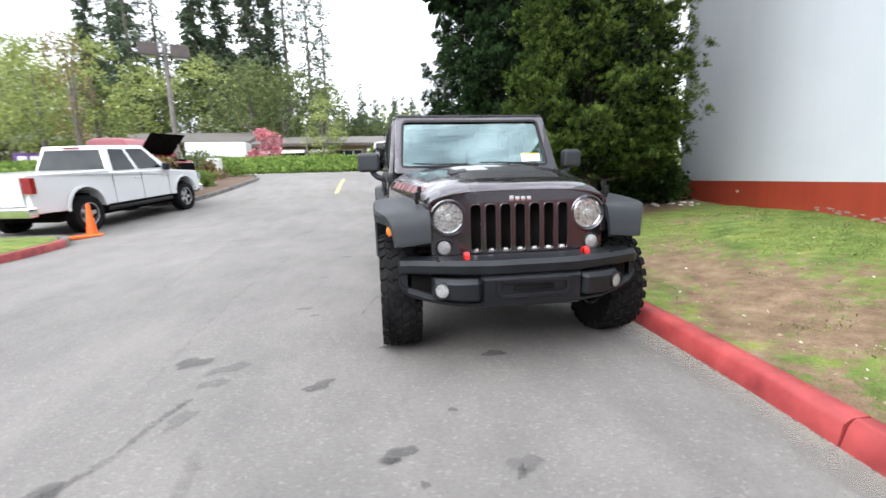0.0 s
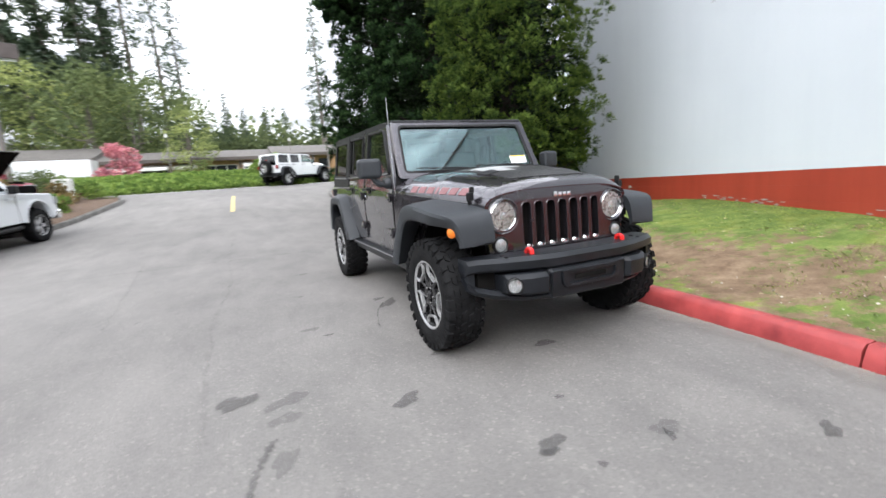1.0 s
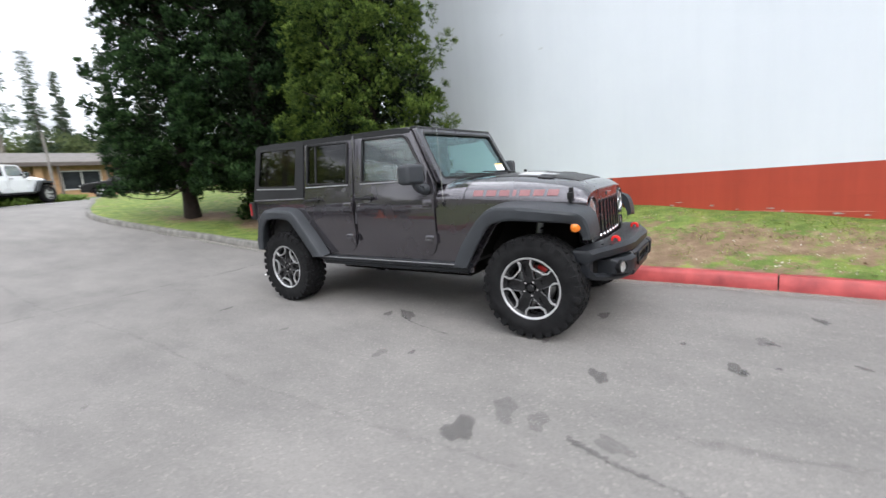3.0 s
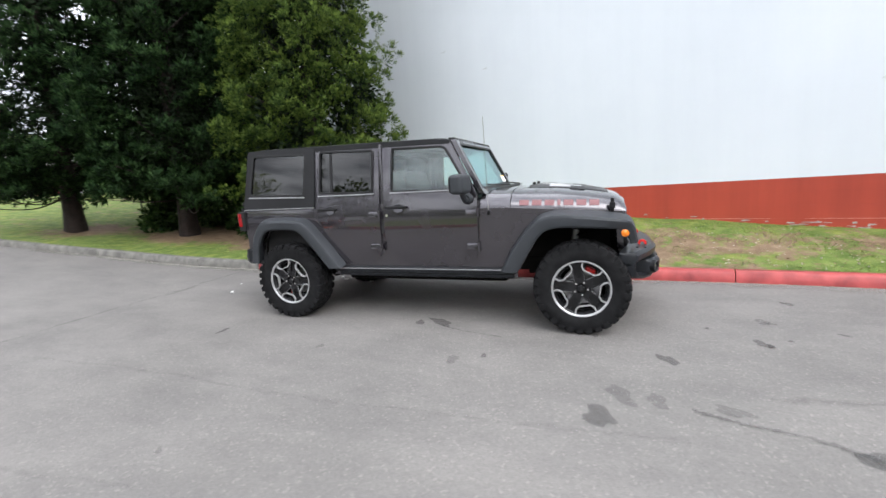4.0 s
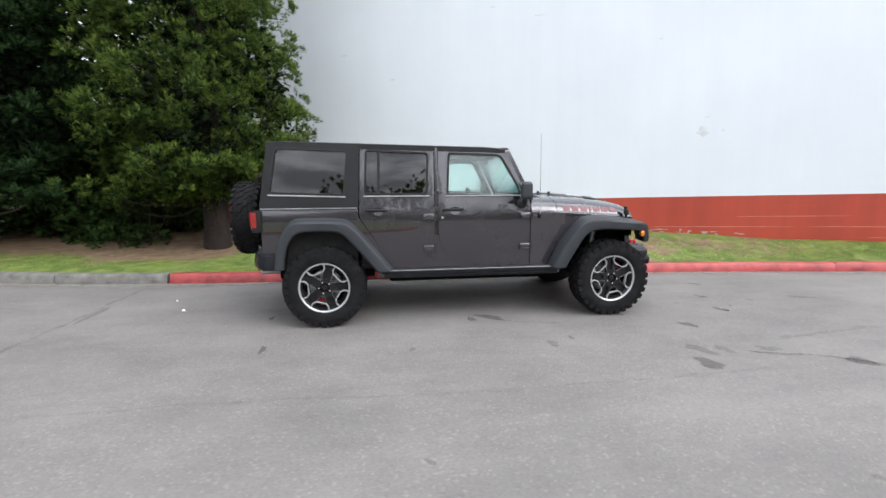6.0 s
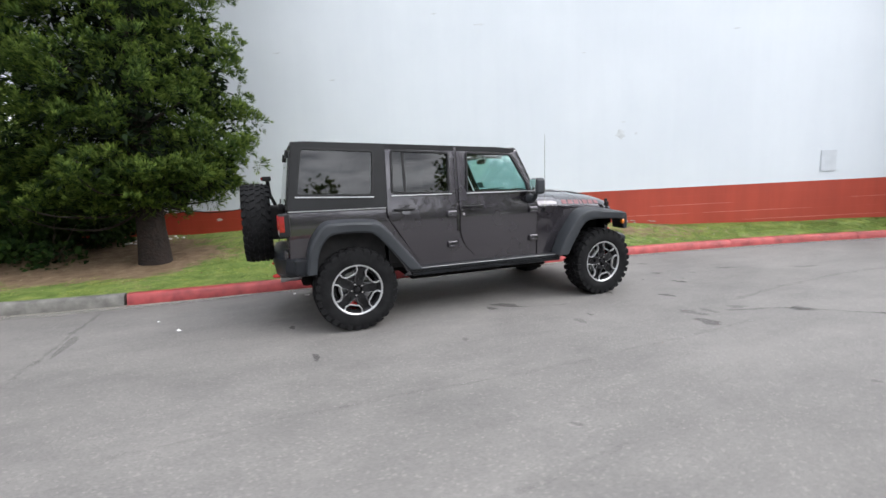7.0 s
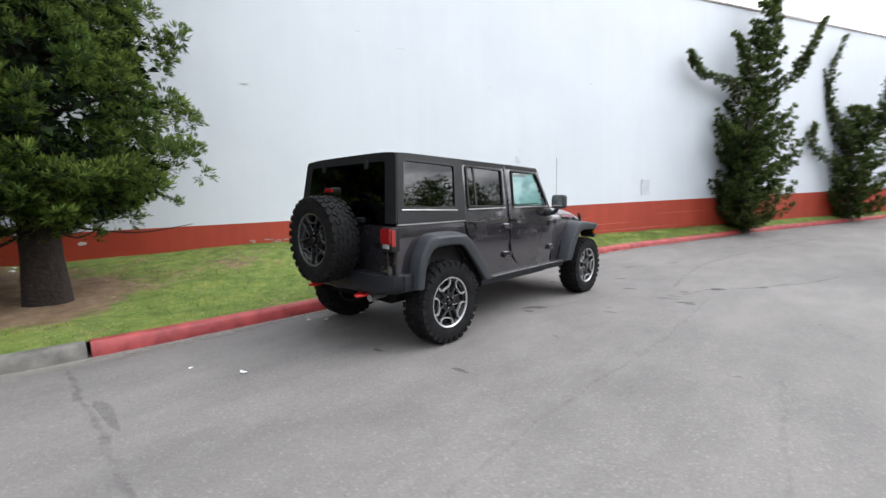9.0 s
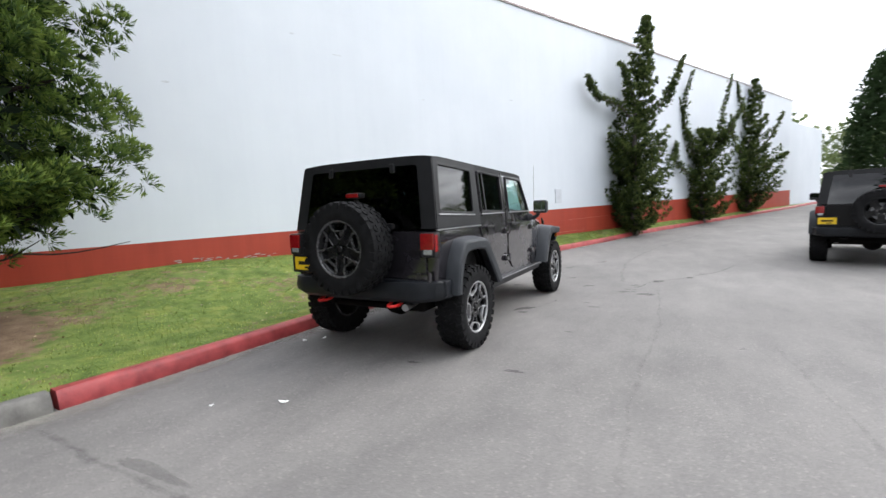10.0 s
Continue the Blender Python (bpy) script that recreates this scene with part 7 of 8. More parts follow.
def stain(x, y, w, h, turn, seed, material="film"):
    r = random.Random(seed)
    n = 22
    ph = [r.uniform(0, 6.28) for _ in range(3)]
    rows = []
    c, s = math.cos(radians(turn)), math.sin(radians(turn))
    for k, f in ((0.02, 1.0), (0.45, 1.0), (0.75, 0.75), (1.0, 0.0)):
        row = []
        for i in range(n + 1):
            a = 2 * math.pi * (i % n) / n
            q = 1 + 0.14 * math.sin(2 * a + ph[0]) + 0.16 * math.sin(3 * a + ph[1]) + 0.12 * math.sin(5 * a + ph[2])
            px, py = w / 2 * k * q * math.cos(a), h / 2 * k * q * math.sin(a)
            row.append(((x + px * c - py * s, y + px * s + py * c), f))
        rows.append(row)
    film_mesh("stain", rows, M[material], "dark oil stain on the asphalt", "stain")


def seam(pts, w, seed, strength=1.0, material="film"):
    r = random.Random(seed)
    p = smooth_path([(a, b, 0) for a, b in pts], 14)
    rows = []
    for i, q in enumerate(p):
        t = (p[min(i + 1, len(p) - 1)] - p[max(i - 1, 0)]).normalized()
        sd = Vector((-t.y, t.x, 0))
        j = Vector((r.uniform(-1, 1), r.uniform(-1, 1), 0)) * w * 0.3
        ww = w * r.uniform(0.4, 1.4)
        rows.append([((q + j + sd * ww * k).x and ((q + j + sd * ww * k).x, (q + j + sd * ww * k).y), f * strength * r.uniform(0.6, 1)) for k, f in ((-1, 0.0), (-0.25, 0.8), (0.25, 0.8), (1, 0.0))])
    film_mesh("road_seam", rows, M[material], "dark cracked seam in the asphalt", "seam")


for k, (x, y, w, h, a, mt) in enumerate([
        (-1.30, 2.93, 0.34, 0.20, 20, "film"), (-1.03, 2.80, 0.34, 0.17, 30, "film_faint"), (-1.09, 2.22, 0.26, 0.14, 60, "film_faint"),
        (-0.43, 2.45, 0.26, 0.13, 30, "film"), (0.0, 1.74, 0.24, 0.12, 20, "film"), (0.70, 2.69, 0.20, 0.14, 0, "film"), (0.30, 2.05, 0.07, 0.05, 0, "film"),
        (0.10, 1.53, 0.06, 0.05, 0, "film"), (0.53, 1.58, 0.20, 0.14, 0, "film_faint"), (1.11, 1.21, 0.18, 0.10, 30, "film"), (0.06, 4.35, 0.42, 0.16, 60, "film"),
        (0.02, 4.55, 0.20, 0.10, 10, "film"), (-0.04, 2.94, 0.10, 0.06, 0, "film"), (-0.74, 3.98, 0.22, 0.12, 20, "film_faint"), (-0.63, 3.76, 0.10, 0.06, 0, "film"),
        (0.29, 1.12, 0.12, 0.05, 60, "film"), (0.50, 1.53, 0.12, 0.05, 60, "film"), (-1.06, 2.60, 0.25, 0.14, 20, "film_faint"), (-1.42, 1.72, 0.30, 0.18, 60, "film"),
        (-0.53, 6.46, 0.20, 0.08, 0, "film"), (0.34, 6.60, 0.16, 0.08, 10, "film"), (-0.03, 1.70, 0.10, 0.06, 0, "film"), (0.75, 8.53, 0.9, 0.10, 0, "film_faint"),
        (0.3, 0.4, 0.5, 0.12, 70, "film_faint"), (-0.2, -0.6, 0.6, 0.15, 75, "film_faint"), (-0.7, 5.2, 0.12, 0.07, 0, "film_faint"), (-2.2, 5.2, 0.10, 0.05, 40, "film_faint"), (-2.6, 3.1, 0.10, 0.05, 40, "film_faint"),
        (-1.9, 1.2, 0.22, 0.10, 60, "film"), (-2.1, 0.7, 0.25, 0.12, 50, "film_faint")]):
    stain(x, y, w * 0.82, h * 0.85, a, 300 + k, mt)
M["grit"] = fading("pale_kerb_grit", (0.20, 0.185, 0.165), (0.32, 0.30, 0.265), 0.55)
r = random.Random(77)
rows = []
for i in range(150):
    y = -7.5 + i * 0.15
    a = kerb_x(y)
    ww = 0.16 + 0.10 * noise.noise((y * 0.8, 3.1, 0)) + r.uniform(-0.03, 0.03)
    rows.append([((a + 0.01, y), 0.9), ((a - ww * 0.4, y), 0.7 * r.uniform(0.6, 1)), ((a - ww, y), 0.30), ((a - ww * 1.9, y), 0.0)])
film_mesh("kerb_grit", rows, M["grit"], "pale washed-up grit along the kerb", "grit")
seam([(2.12, 8.60), (1.1, 8.62), (0.5, 8.60), (-0.25, 8.62), (-1.2, 8.58), (-2.6, 8.66), (-4.5, 8.6), (-7, 8.7)], 0.045, 1, 0.5)
seam([(-1.12, 2.42), (-1.2, 2.25), (-1.27, 1.95), (-1.42, 1.70), (-1.75, 1.35), (-2.05, 0.85), (-2.4, 0.3), (-2.7, -0.6)], 0.03, 2, 0.75)
seam([(-1.45, 12), (-1.5, 9), (-1.42, 6.5), (-1.52, 4.5), (-1.45, 2.5)], 0.05, 3, 0.42, "film_faint")
seam([(-0.9, 2.0), (-0.75, 0.5), (-0.8, -1.5), (-1.4, -5), (-2.6, -9)], 0.06, 4, 0.6, "film_faint")
seam([(-2.9, 9.5), (-2.75, 8.0), (-2.6, 6.5), (-2.45, 5.0)], 0.04, 5, 0.45, "film_faint")
seam([(0.02, 4.4), (-0.12, 4.1), (-0.22, 3.7)], 0.012, 6, 0.8)
seam([(3.6, 20.5), (1.8, 14), (1.3, 10.6), (0.9, 9.2)], 0.04, 7, 0.4, "film_faint")
ob = sheet("yellow_line", [-1.62, -1.55, -1.48], list(np.linspace(16.6, 20.9, 12)), lambda x, y: asphalt_z(x, y) + 0.006, M["stripe"])
tagged(ob, "worn yellow centre line", "road marking", kind="structure")
ob = sheet("white_line", list(np.linspace(-9, 3.8, 24)), [0, 0.16], lambda x, y: 0, M["white_line"])
for v in ob.data.vertices:
    yy = 27.35 + v.co.y - 0.012 * (v.co.x + 2) ** 2 * 0.5
    v.co.y, v.co.z = yy, asphalt_z(v.co.x, yy) + 0.006
tagged(ob, "worn white edge line along the hedge", "road marking", kind="structure")
# scraps on the road
r = random.Random(77)
for x, y, s in ((0.765, 7.64, 0.032), (1.55, 5.9, 0.035), (1.75, 6.5, 0.03), (1.62, 6.35, 0.03), (1.2, 7.9, 0.015)):
    bm = plate([(s * 1.2, -s * 0.3), (s * 0.6, s * 0.5), (-s * 0.5, s * 0.6), (-s, 0.0), (-s * 0.3, -s * 0.5)], [], "z", 0, 0.006)
    warp(bm, lambda a, b, c: (a, b, c + 0.25 * a * a / s + 0.1 * b))
    ob = part("paper_scrap", bm, M["paper"])
    ob.matrix_world = Matrix.Translation((x, y, asphalt_z(x, y) + 0.003)) @ Matrix.Rotation(x * 9, 4, "Z")
    tagged(ob, "crumpled white scrap lying on asphalt", "litter", "scraps on the road")

# ---------------- islands, hedge, cone ----------------


def island(name, loop, fill, red_from, red_to, label, top=0.13):
    """A kerbed bed: kerb stones round a filled top."""
    k = tagged(new("kerb"), label, "kerb", kind="structure")
    p = smooth_path([(x, y, 0) for x, y in loop], 8, True)
    p.append(p[0])
    n = len(p)
    for i in range(0, n - 1, 5):
        seg = p[i:min(i + 6, n)]
        if len(seg) < 2:
            continue
        mt = M["red_kerb"] if red_from <= i < red_to else M["kerb"]
        kerb_stone(seg, mt, k, 700 + i, 0.15, top)
    bm = bmesh.new()
    inner = [Vector((q.x, q.y, terrain(q.x, q.y) + top - 0.012)) for q in p[:-1]]
    c = sum(inner, Vector()) / len(inner)
    c.z = terrain(c.x, c.y) + top + 0.12
    cv = bm.verts.new(c)
    mid = [bm.verts.new(c.lerp(q, 0.6) + Vector((0, 0, 0.03))) for q in inner]
    out = [bm.verts.new(c.lerp(q, 0.99)) for q in inner]
    m = len(inner)
    for i in range(m):
        bm.faces.new((cv, mid[i], mid[(i + 1) % m]))
        bm.faces.new((mid[i], out[i], out[(i + 1) % m], mid[(i + 1) % m]))
    bmesh.ops.recalc_face_normals(bm, faces=bm.faces)
    tagged(part(name, bm, fill, sharp=70), label, "planting bed", kind="structure")


island("grass_island", [(-12.5, 5.0), (-8.5, 4.6), (-6.3, 5.2), (-5.95, 7.0), (-5.95, 8.6), (-6.15, 9.25), (-6.7, 9.55), (-8.5, 9.6), (-12.5, 9.8)], M["lawn"], 8, 33, "grass island with a red painted kerb")
island("shrub_island", [(-16, 17.0), (-11, 16.0), (-7.6, 15.4), (-6.45, 15.8), (-5.95, 17.4), (-5.70, 19.6), (-5.75, 21.8), (-6.6, 24.0), (-9, 25.5), (-16, 26)], M["mulch"], 0, 0, "kerbed bed with low shrubs and mulch")
for k, (x, y, rx, h, mt, lab) in enumerate(((-7.2, 16.6, 0.55, 0.55, "hedge", "bright green low shrub"), (-7.9, 17.4, 0.8, 0.75, "rust_shrub", "rusty brown heather clump"), (-6.9, 18.2, 0.6, 0.55, "hedge", "bright green low shrub"), (-8.6, 19.0, 0.95, 0.95, "rust_shrub", "rusty brown heather clump"), (-7.3, 20.4, 0.7, 0.7, "rust_shrub", "rusty brown heather clump"), (-8.2, 21.6, 1.1, 1.2, "olive", "tall green shrub"), (-9.6, 17.0, 0.9, 0.7, "olive", "low green shrub"), (-9.6, 21.0, 1.0, 1.1, "hedge", "tall bright green shrub"), (-7.0, 22.6, 0.8, 0.7, "hedge", "bright green low shrub"))):
    shrub(x, y, terrain(x, y) + 0.14, rx, rx, h, 800 + k, M[mt], "bed_shrub", lab + " in the kerbed bed", "shrub", "shrubs in the bed", 70, 0.12, 18)
# utility box in the bed
ob = part("utility_box", box(-0.28, 0.28, -0.2, 0.2, 0, 0.8, 0.03), M["pale_wall"])
ob.matrix_world = Matrix.Translation((-7.4, 21.6, terrain(-7.4, 21.6) + 0.25))
tagged(ob, "pale grey utility box among the shrubs", "utility box")

# ivy bank between the road and the low shops
bm = bmesh.new()
rows = []
for i in range(40):
    x = -30 + 35.2 * i / 39
    y0 = 28.0 - 0.006 * (x + 2) ** 2 + (1.2 if x > 3 else 0)
    row = []
    for j in range(8):
        f = j / 7
        y = y0 + 8.0 * f
        end = min(1, max(0, (5.2 - x) / 2.0))
        z = terrain(x, y0) - 0.05 + end * (1.0 * math.sin(min(1, f * 1.6) * math.pi / 2) + 0.12 * noise.noise((x * 0.6, y * 0.6, 2)))
        row.append(bm.verts.new((x, y, z)))
    rows.append(row)
for a, b in zip(rows, rows[1:]):
    for j in range(7):
        bm.faces.new((a[j], b[j], b[j + 1], a[j + 1]))
bmesh.ops.recalc_face_normals(bm, faces=bm.faces)
bank = part("ivy_bank", bm, M["earth"], sharp=80)
tagged(bank, "green ivy-covered bank along the road", "hedge", kind="structure")
rng = np.random.default_rng(61)
co = np.array([tuple(v.co) for v in bank.data.vertices]).reshape(40, 8, 3)
k = 36000
u, w = rng.random(k) * 38.99, rng.random(k) ** 1.4 * 6.99
i, j = u.astype(int), w.astype(int)
fu, fw = (u - i)[:, None], (w - j)[:, None]
p = (co[i, j] * (1 - fu) + co[i + 1, j] * fu) * (1 - fw) + (co[i, j + 1] * (1 - fu) + co[i + 1, j + 1] * fu) * fw
p[:, 2] += rng.random(k) * 0.22
d = np.stack([rng.normal(size=k) * 0.8, rng.normal(size=k) * 0.6 - 0.5, np.ones(k) * 0.8], 1)
tagged(quad_mesh("ivy_leaves", leaves(p, d, rng.uniform(0.12, 0.26, k), 0.36, rng), M["hedge"]), "dense ivy leaves on the bank", "ivy", kind="stuff")
shrub(0.9, 31.2, 2.35, 1.5, 1.2, 0.9, 880, M["hedge"], "clipped_shrub", "rounded clipped green shrub on the ivy bank", "shrub", "", 90, 0.2)


def traffic_cone(x, y, turn, fallen=False):
    c = thing("traffic_cone", "bright orange traffic cone on the asphalt", "traffic cone", "traffic cones")
    part("base", box(-0.18, 0.18, -0.18, 0.18, 0, 0.035, 0.012), M["orange"], c)
    part("cone", lathe([(0.115, 0.03), (0.105, 0.05), (0.066, 0.36), (0.032, 0.68), (0.026, 0.70), (0.02, 0.70)], 24, (0, 0, 0), "z"), M["orange"], c)
    c.matrix_world = Matrix.Translation((x, y, asphalt_z(x, y) + 0.002)) @ Matrix.Rotation(turn, 4, "Z")
    return c


traffic_cone(-6.13, 10.2, 0.4)
flat = thing("traffic_cone", "flattened orange cone base on the asphalt", "traffic cone", "traffic cones", Matrix.Translation((-6.25, 9.92, asphalt_z(-6.25, 9.92) + 0.002)) @ Matrix.Rotation(0.9, 4, "Z"))
part("base", box(-0.18, 0.18, -0.18, 0.18, 0, 0.05, 0.015), M["orange"], flat)

# ---------------- other vehicles ----------------


def arch_cut(x, r, z0, n=9):
    return [(x + r * math.cos(a), z0 + r * math.sin(a)) for a in np.linspace(math.pi, 0, n)]


def shell_car(name, label, at, paint, outline, roof, half, wheels, wheel_r, glass, lamps, group="", wheel_style="plain", bottom=0.42, inset=0.10, windows=()):
    """A road vehicle: lower body with wheel arches, glazed cabin, lamps, bumpers, wheels."""
    car = thing(name, label, "car", group, at)
    low = [(outline[-1][0], bottom)]
    for x in sorted(wheels):
        low += arch_cut(x, wheel_r * 1.16, bottom - 0.02)
    low += [(outline[0][0], bottom)]
    body = plate(low + outline, [], "y", -half, half, 0.045, 3)
    taper = lambda x, y, z: (x, y * (1 - 0.06 * max(0, abs(x) - 1.5)), z)
    part("body", warp(body, taper), paint, car)
    part("underbody", box(min(wheels) - 0.5, max(wheels) + 0.5, -half * 0.72, half * 0.72, 0.30, 0.85, 0.02), M["dark"], car)
    # cabin: rings from belt to roof
    rings = [[Vector((x0, -half + dy, z)), Vector((x1, -half + dy, z)), Vector((x1, half - dy, z)), Vector((x0, half - dy, z))] for x0, x1, dy, z in roof]
    part("cabin", soften(loft(rings), 0.05, 3), paint, car)
    zb, zt = roof[0][3], roof[-1][3]
    b0, b1, t0, t1 = roof[0][0], roof[0][1], roof[-1][0], roof[-1][1]
    d0, d1 = roof[0][2], roof[-1][2]

    def on(u, w, s, proud):
        """A place on the cabin's side: u along, w up."""
        x = (b0 + (t0 - b0) * w) * (1 - u) + (b1 + (t1 - b1) * w) * u
        y = half - (d0 + (d1 - d0) * w) + proud
        return Vector((x, s * y, zb + (zt - zb) * w))
    for s in (1, -1):
        for u0, u1 in windows:
            loop = [(u0, 0.08), (u1, 0.08), (u1 - 0.01, 0.86), (u0 + 0.01, 0.86)]
            q = round_poly(loop, 0.03, 3)
            part("side_window", loft([[on(a, b, s, 0.006) for a, b in q], [on(a, b, s, -0.02) for a, b in q]]), glass, car)
        for nm, xa, xb in (("rear_window", b0, t0), ("windscreen", b1, t1)):
            if s < 0:
                continue
            sg = -1 if nm == "rear_window" else 1
            ya, yb = half - d0 - 0.09, half - d1 - 0.09
            f = lambda w: xa + (xb - xa) * w + sg * 0.008
            g = lambda w: zb + (zt - zb) * w
            ring = [Vector((f(0.1), -ya, g(0.1))), Vector((f(0.1), ya, g(0.1))), Vector((f(0.85), yb, g(0.85))), Vector((f(0.85), -yb, g(0.85)))]
            part(nm, loft([ring, [v - Vector((sg * 0.03, 0, 0)) for v in ring]]), glass, car)
    for nm, x0, x1, y0, y1, z0, z1, mt in lamps:
        for s in (1, -1):
            a, b = sorted((s * y0, s * y1))
            part(nm, box(x0, x1, a, b, z0, z1, 0.015), M[mt], car)
    for x in wheels:
        for s in (1, -1):
            put_wheel(car, (x, s * (half - 0.13), wheel_r), s, wheel_style, 0, "wheel", x, wheel_r / TYRE_R)
    for s in (1, -1):
        y0, y1 = sorted((s * (half - 0.02), s * (half + 0.16)))
        part("door_mirror", box(b1 - 0.42, b1 - 0.27, y0, y1, zb - 0.02, zb + 0.18, 0.04, 3), paint if paint != M["white_paint"] else M["trim"], car)
    return car


# pick-up: bed, cab and bonnet in one outline
pick = shell_car("pickup_truck", "white crew-cab pickup truck parked beside an orange cone", car_pose(-7.12, 12.8, 79.5), M["white_paint"], [(-2.98, 0.62), (-3.0, 1.36), (-1.04, 1.37), (-1.02, 1.30), (1.18, 1.27), (1.35, 1.24), (2.50, 1.16), (2.66, 1.05), (2.72, 0.60)][::-1], [(-0.98, 1.30, 0.05, 1.27), (-0.93, 1.05, 0.10, 1.48), (-0.80, 0.52, 0.22, 1.93)], 0.99, (-1.785, 1.785), 0.415, M["cab_glass"], [("tail_light", -3.03, -2.92, 0.80, 1.00, 0.98, 1.30, "red_lens"), ("headlight", 2.58, 2.72, 0.62, 0.96, 0.88, 1.06, "clear_lens")], "", "plain", 0.57, 0.1, ((0.06, 0.40), (0.45, 0.88)))
part("rear_bumper", box(-3.16, -2.95, -0.97, 0.97, 0.52, 0.72, 0.04, 3), M["chrome"], pick, "chrome bumper")
part("front_bumper", box(2.60, 2.80, -0.95, 0.95, 0.48, 0.72, 0.05, 3), M["chrome"], pick, "chrome bumper")
part("tailgate", join(plate(round_poly([(-0.78, 0.74), (0.78, 0.74), (0.78, 1.33), (-0.78, 1.33)], 0.03, 3), [], "x", -3.035, -3.0, 0.01), box(-3.045, -3.03, -0.12, 0.12, 1.18, 1.25, 0.006)), M["white_paint"], pick)
part("high_brake_light", box(-0.86, -0.80, -0.2, 0.2, 1.86, 1.90, 0.01), M["red_lens"], pick)
for s in (1, -1):
    for x in (-0.12, 0.92):
        part("door_handle", box(x - 0.1, x + 0.1, s * 0.99 - 0.02, s * 0.99 + 0.03, 1.10, 1.135, 0.01), M["white_paint"], pick)
    for x in (-0.95, 0.02, 1.08):
        part("door_seam", box(x - 0.006, x + 0.006, s * 0.988 - 0.004, s * 0.988 + 0.004, 0.56, 1.24, 0), M["trim"], pick)
    part("sill", box(-1.2, 1.2, s * 0.90 - 0.06, s * 0.90 + 0.06, 0.40, 0.50, 0.03), M["trim"], pick)
    for x in (-1.785, 1.785):
        lip = loft([[Vector((x + rr * math.cos(a), s * yy, 0.54 + rr * math.sin(a))) for rr, yy in ((0.475, 0.985), (0.545, 0.985), (0.54, 1.006), (0.48, 1.01))] for a in np.linspace(math.pi, 0, 15)])
        part("arch_lip", lip, M["white_paint"], pick)

red = shell_car("estate_car", "red off-road estate car with its bonnet raised", car_pose(-10.2, 20.75, -30, terrain(-10.2, 20.75) + 0.12), M["red_paint"], [(-2.3, 0.55), (-2.32, 1.12), (1.0, 1.10), (1.1, 1.02), (2.1, 0.95), (2.28, 0.8), (2.3, 0.5)][::-1], [(-2.2, 1.25, 0.04, 1.10), (-2.05, 0.35, 0.20, 1.72), (-1.7, 0.0, 0.28, 1.84)], 0.93, (-1.42, 1.40), 0.36, M["dim_glass"], [("tail_light", -2.34, -2.24, 0.6, 0.9, 0.85, 1.08, "red_lens"), ("headlight", 2.16, 2.30, 0.5, 0.85, 0.72, 0.88, "clear_lens")], "", "plain", 0.42, 0.1, ((0.05, 0.32), (0.36, 0.60), (0.64, 0.9)))
lid = box(0, 1.3, -0.74, 0.74, 0, 0.035, 0.015)
bmesh.ops.rotate(lid, verts=lid.verts, cent=(0, 0, 0), matrix=Matrix.Rotation(radians(-42), 3, "Y"))
bmesh.ops.translate(lid, verts=lid.verts, vec=(1.05, 0, 1.12))
part("bonnet", lid, M["dark"], red, "raised bonnet with dark underside")
part("bonnet_prop", cyl((2.0, 0.55, 0.95), (1.75, 0.55, 1.62), 0.01, n=6), M["steel"], red)
part("engine", join(box(1.2, 2.15, -0.6, 0.6, 0.9, 1.0, 0.04), box(2.2, 2.36, -0.8, 0.8, 0.48, 0.85, 0.05)), M["dark"], red)
dark = shell_car("saloon_car", "dark saloon car with its bonnet raised", car_pose(-15.2, 17.5, 10), M["black_paint"], [(-2.3, 0.5), (-2.3, 0.95), (1.0, 0.95), (2.2, 0.85), (2.3, 0.5)][::-1], [(-1.9, 1.1, 0.05, 0.95), (-1.2, 0.25, 0.25, 1.42)], 0.9, (-1.4, 1.4), 0.33, M["dim_glass"], [("tail_light", -2.33, -2.25, 0.6, 0.85, 0.75, 0.9, "red_lens")], "", "plain", 0.36, 0.1, ((0.1, 0.45), (0.5, 0.9)))
lid = box(0, 1.0, -0.7, 0.7, 0, 0.03, 0.012)
bmesh.ops.rotate(lid, verts=lid.verts, cent=(0, 0, 0), matrix=Matrix.Rotation(radians(-52), 3, "Y"))
bmesh.ops.translate(lid, verts=lid.verts, vec=(1.0, 0, 0.95))
part("bonnet", lid, M["black_paint"], dark, "raised bonnet")

SALOON = [(-2.3, 0.5), (-2.32, 0.92), (-1.9, 0.98), (1.0, 0.95), (2.1, 0.82), (2.28, 0.7), (2.3, 0.45)]
for nm, lab, x, y, h, pt in (("saloon_car", "black saloon car parked across the side street", 8.4, 32.2, 160, "black_paint"), ("saloon_car", "white saloon car parked across the side street", 11.4, 35.6, 150, "white_paint"), ("saloon_car", "red saloon car parked across the side street", 15.2, 37.0, 150, "red_paint"), ("saloon_car", "white saloon car parked before the low shops", -0.6, 41.5, 178, "white_paint"), ("saloon_car", "silver saloon car parked before the low shops", -13.8, 41.5, 178, "silver_paint")):
    shell_car(nm, lab, car_pose(x, y, h), M[pt], SALOON[::-1], [(-1.85, 1.1, 0.05, 0.95), (-1.1, 0.2, 0.25, 1.42)], 0.9, (-1.4, 1.4), 0.33, M["dim_glass"], [("tail_light", -2.34, -2.25, 0.6, 0.85, 0.72, 0.88, "red_lens"), ("headlight", 2.18, 2.3, 0.5, 0.82, 0.62, 0.74, "clear_lens")], "parked cars", "plain", 0.36, 0.1, ((0.1, 0.47), (0.52, 0.9)))

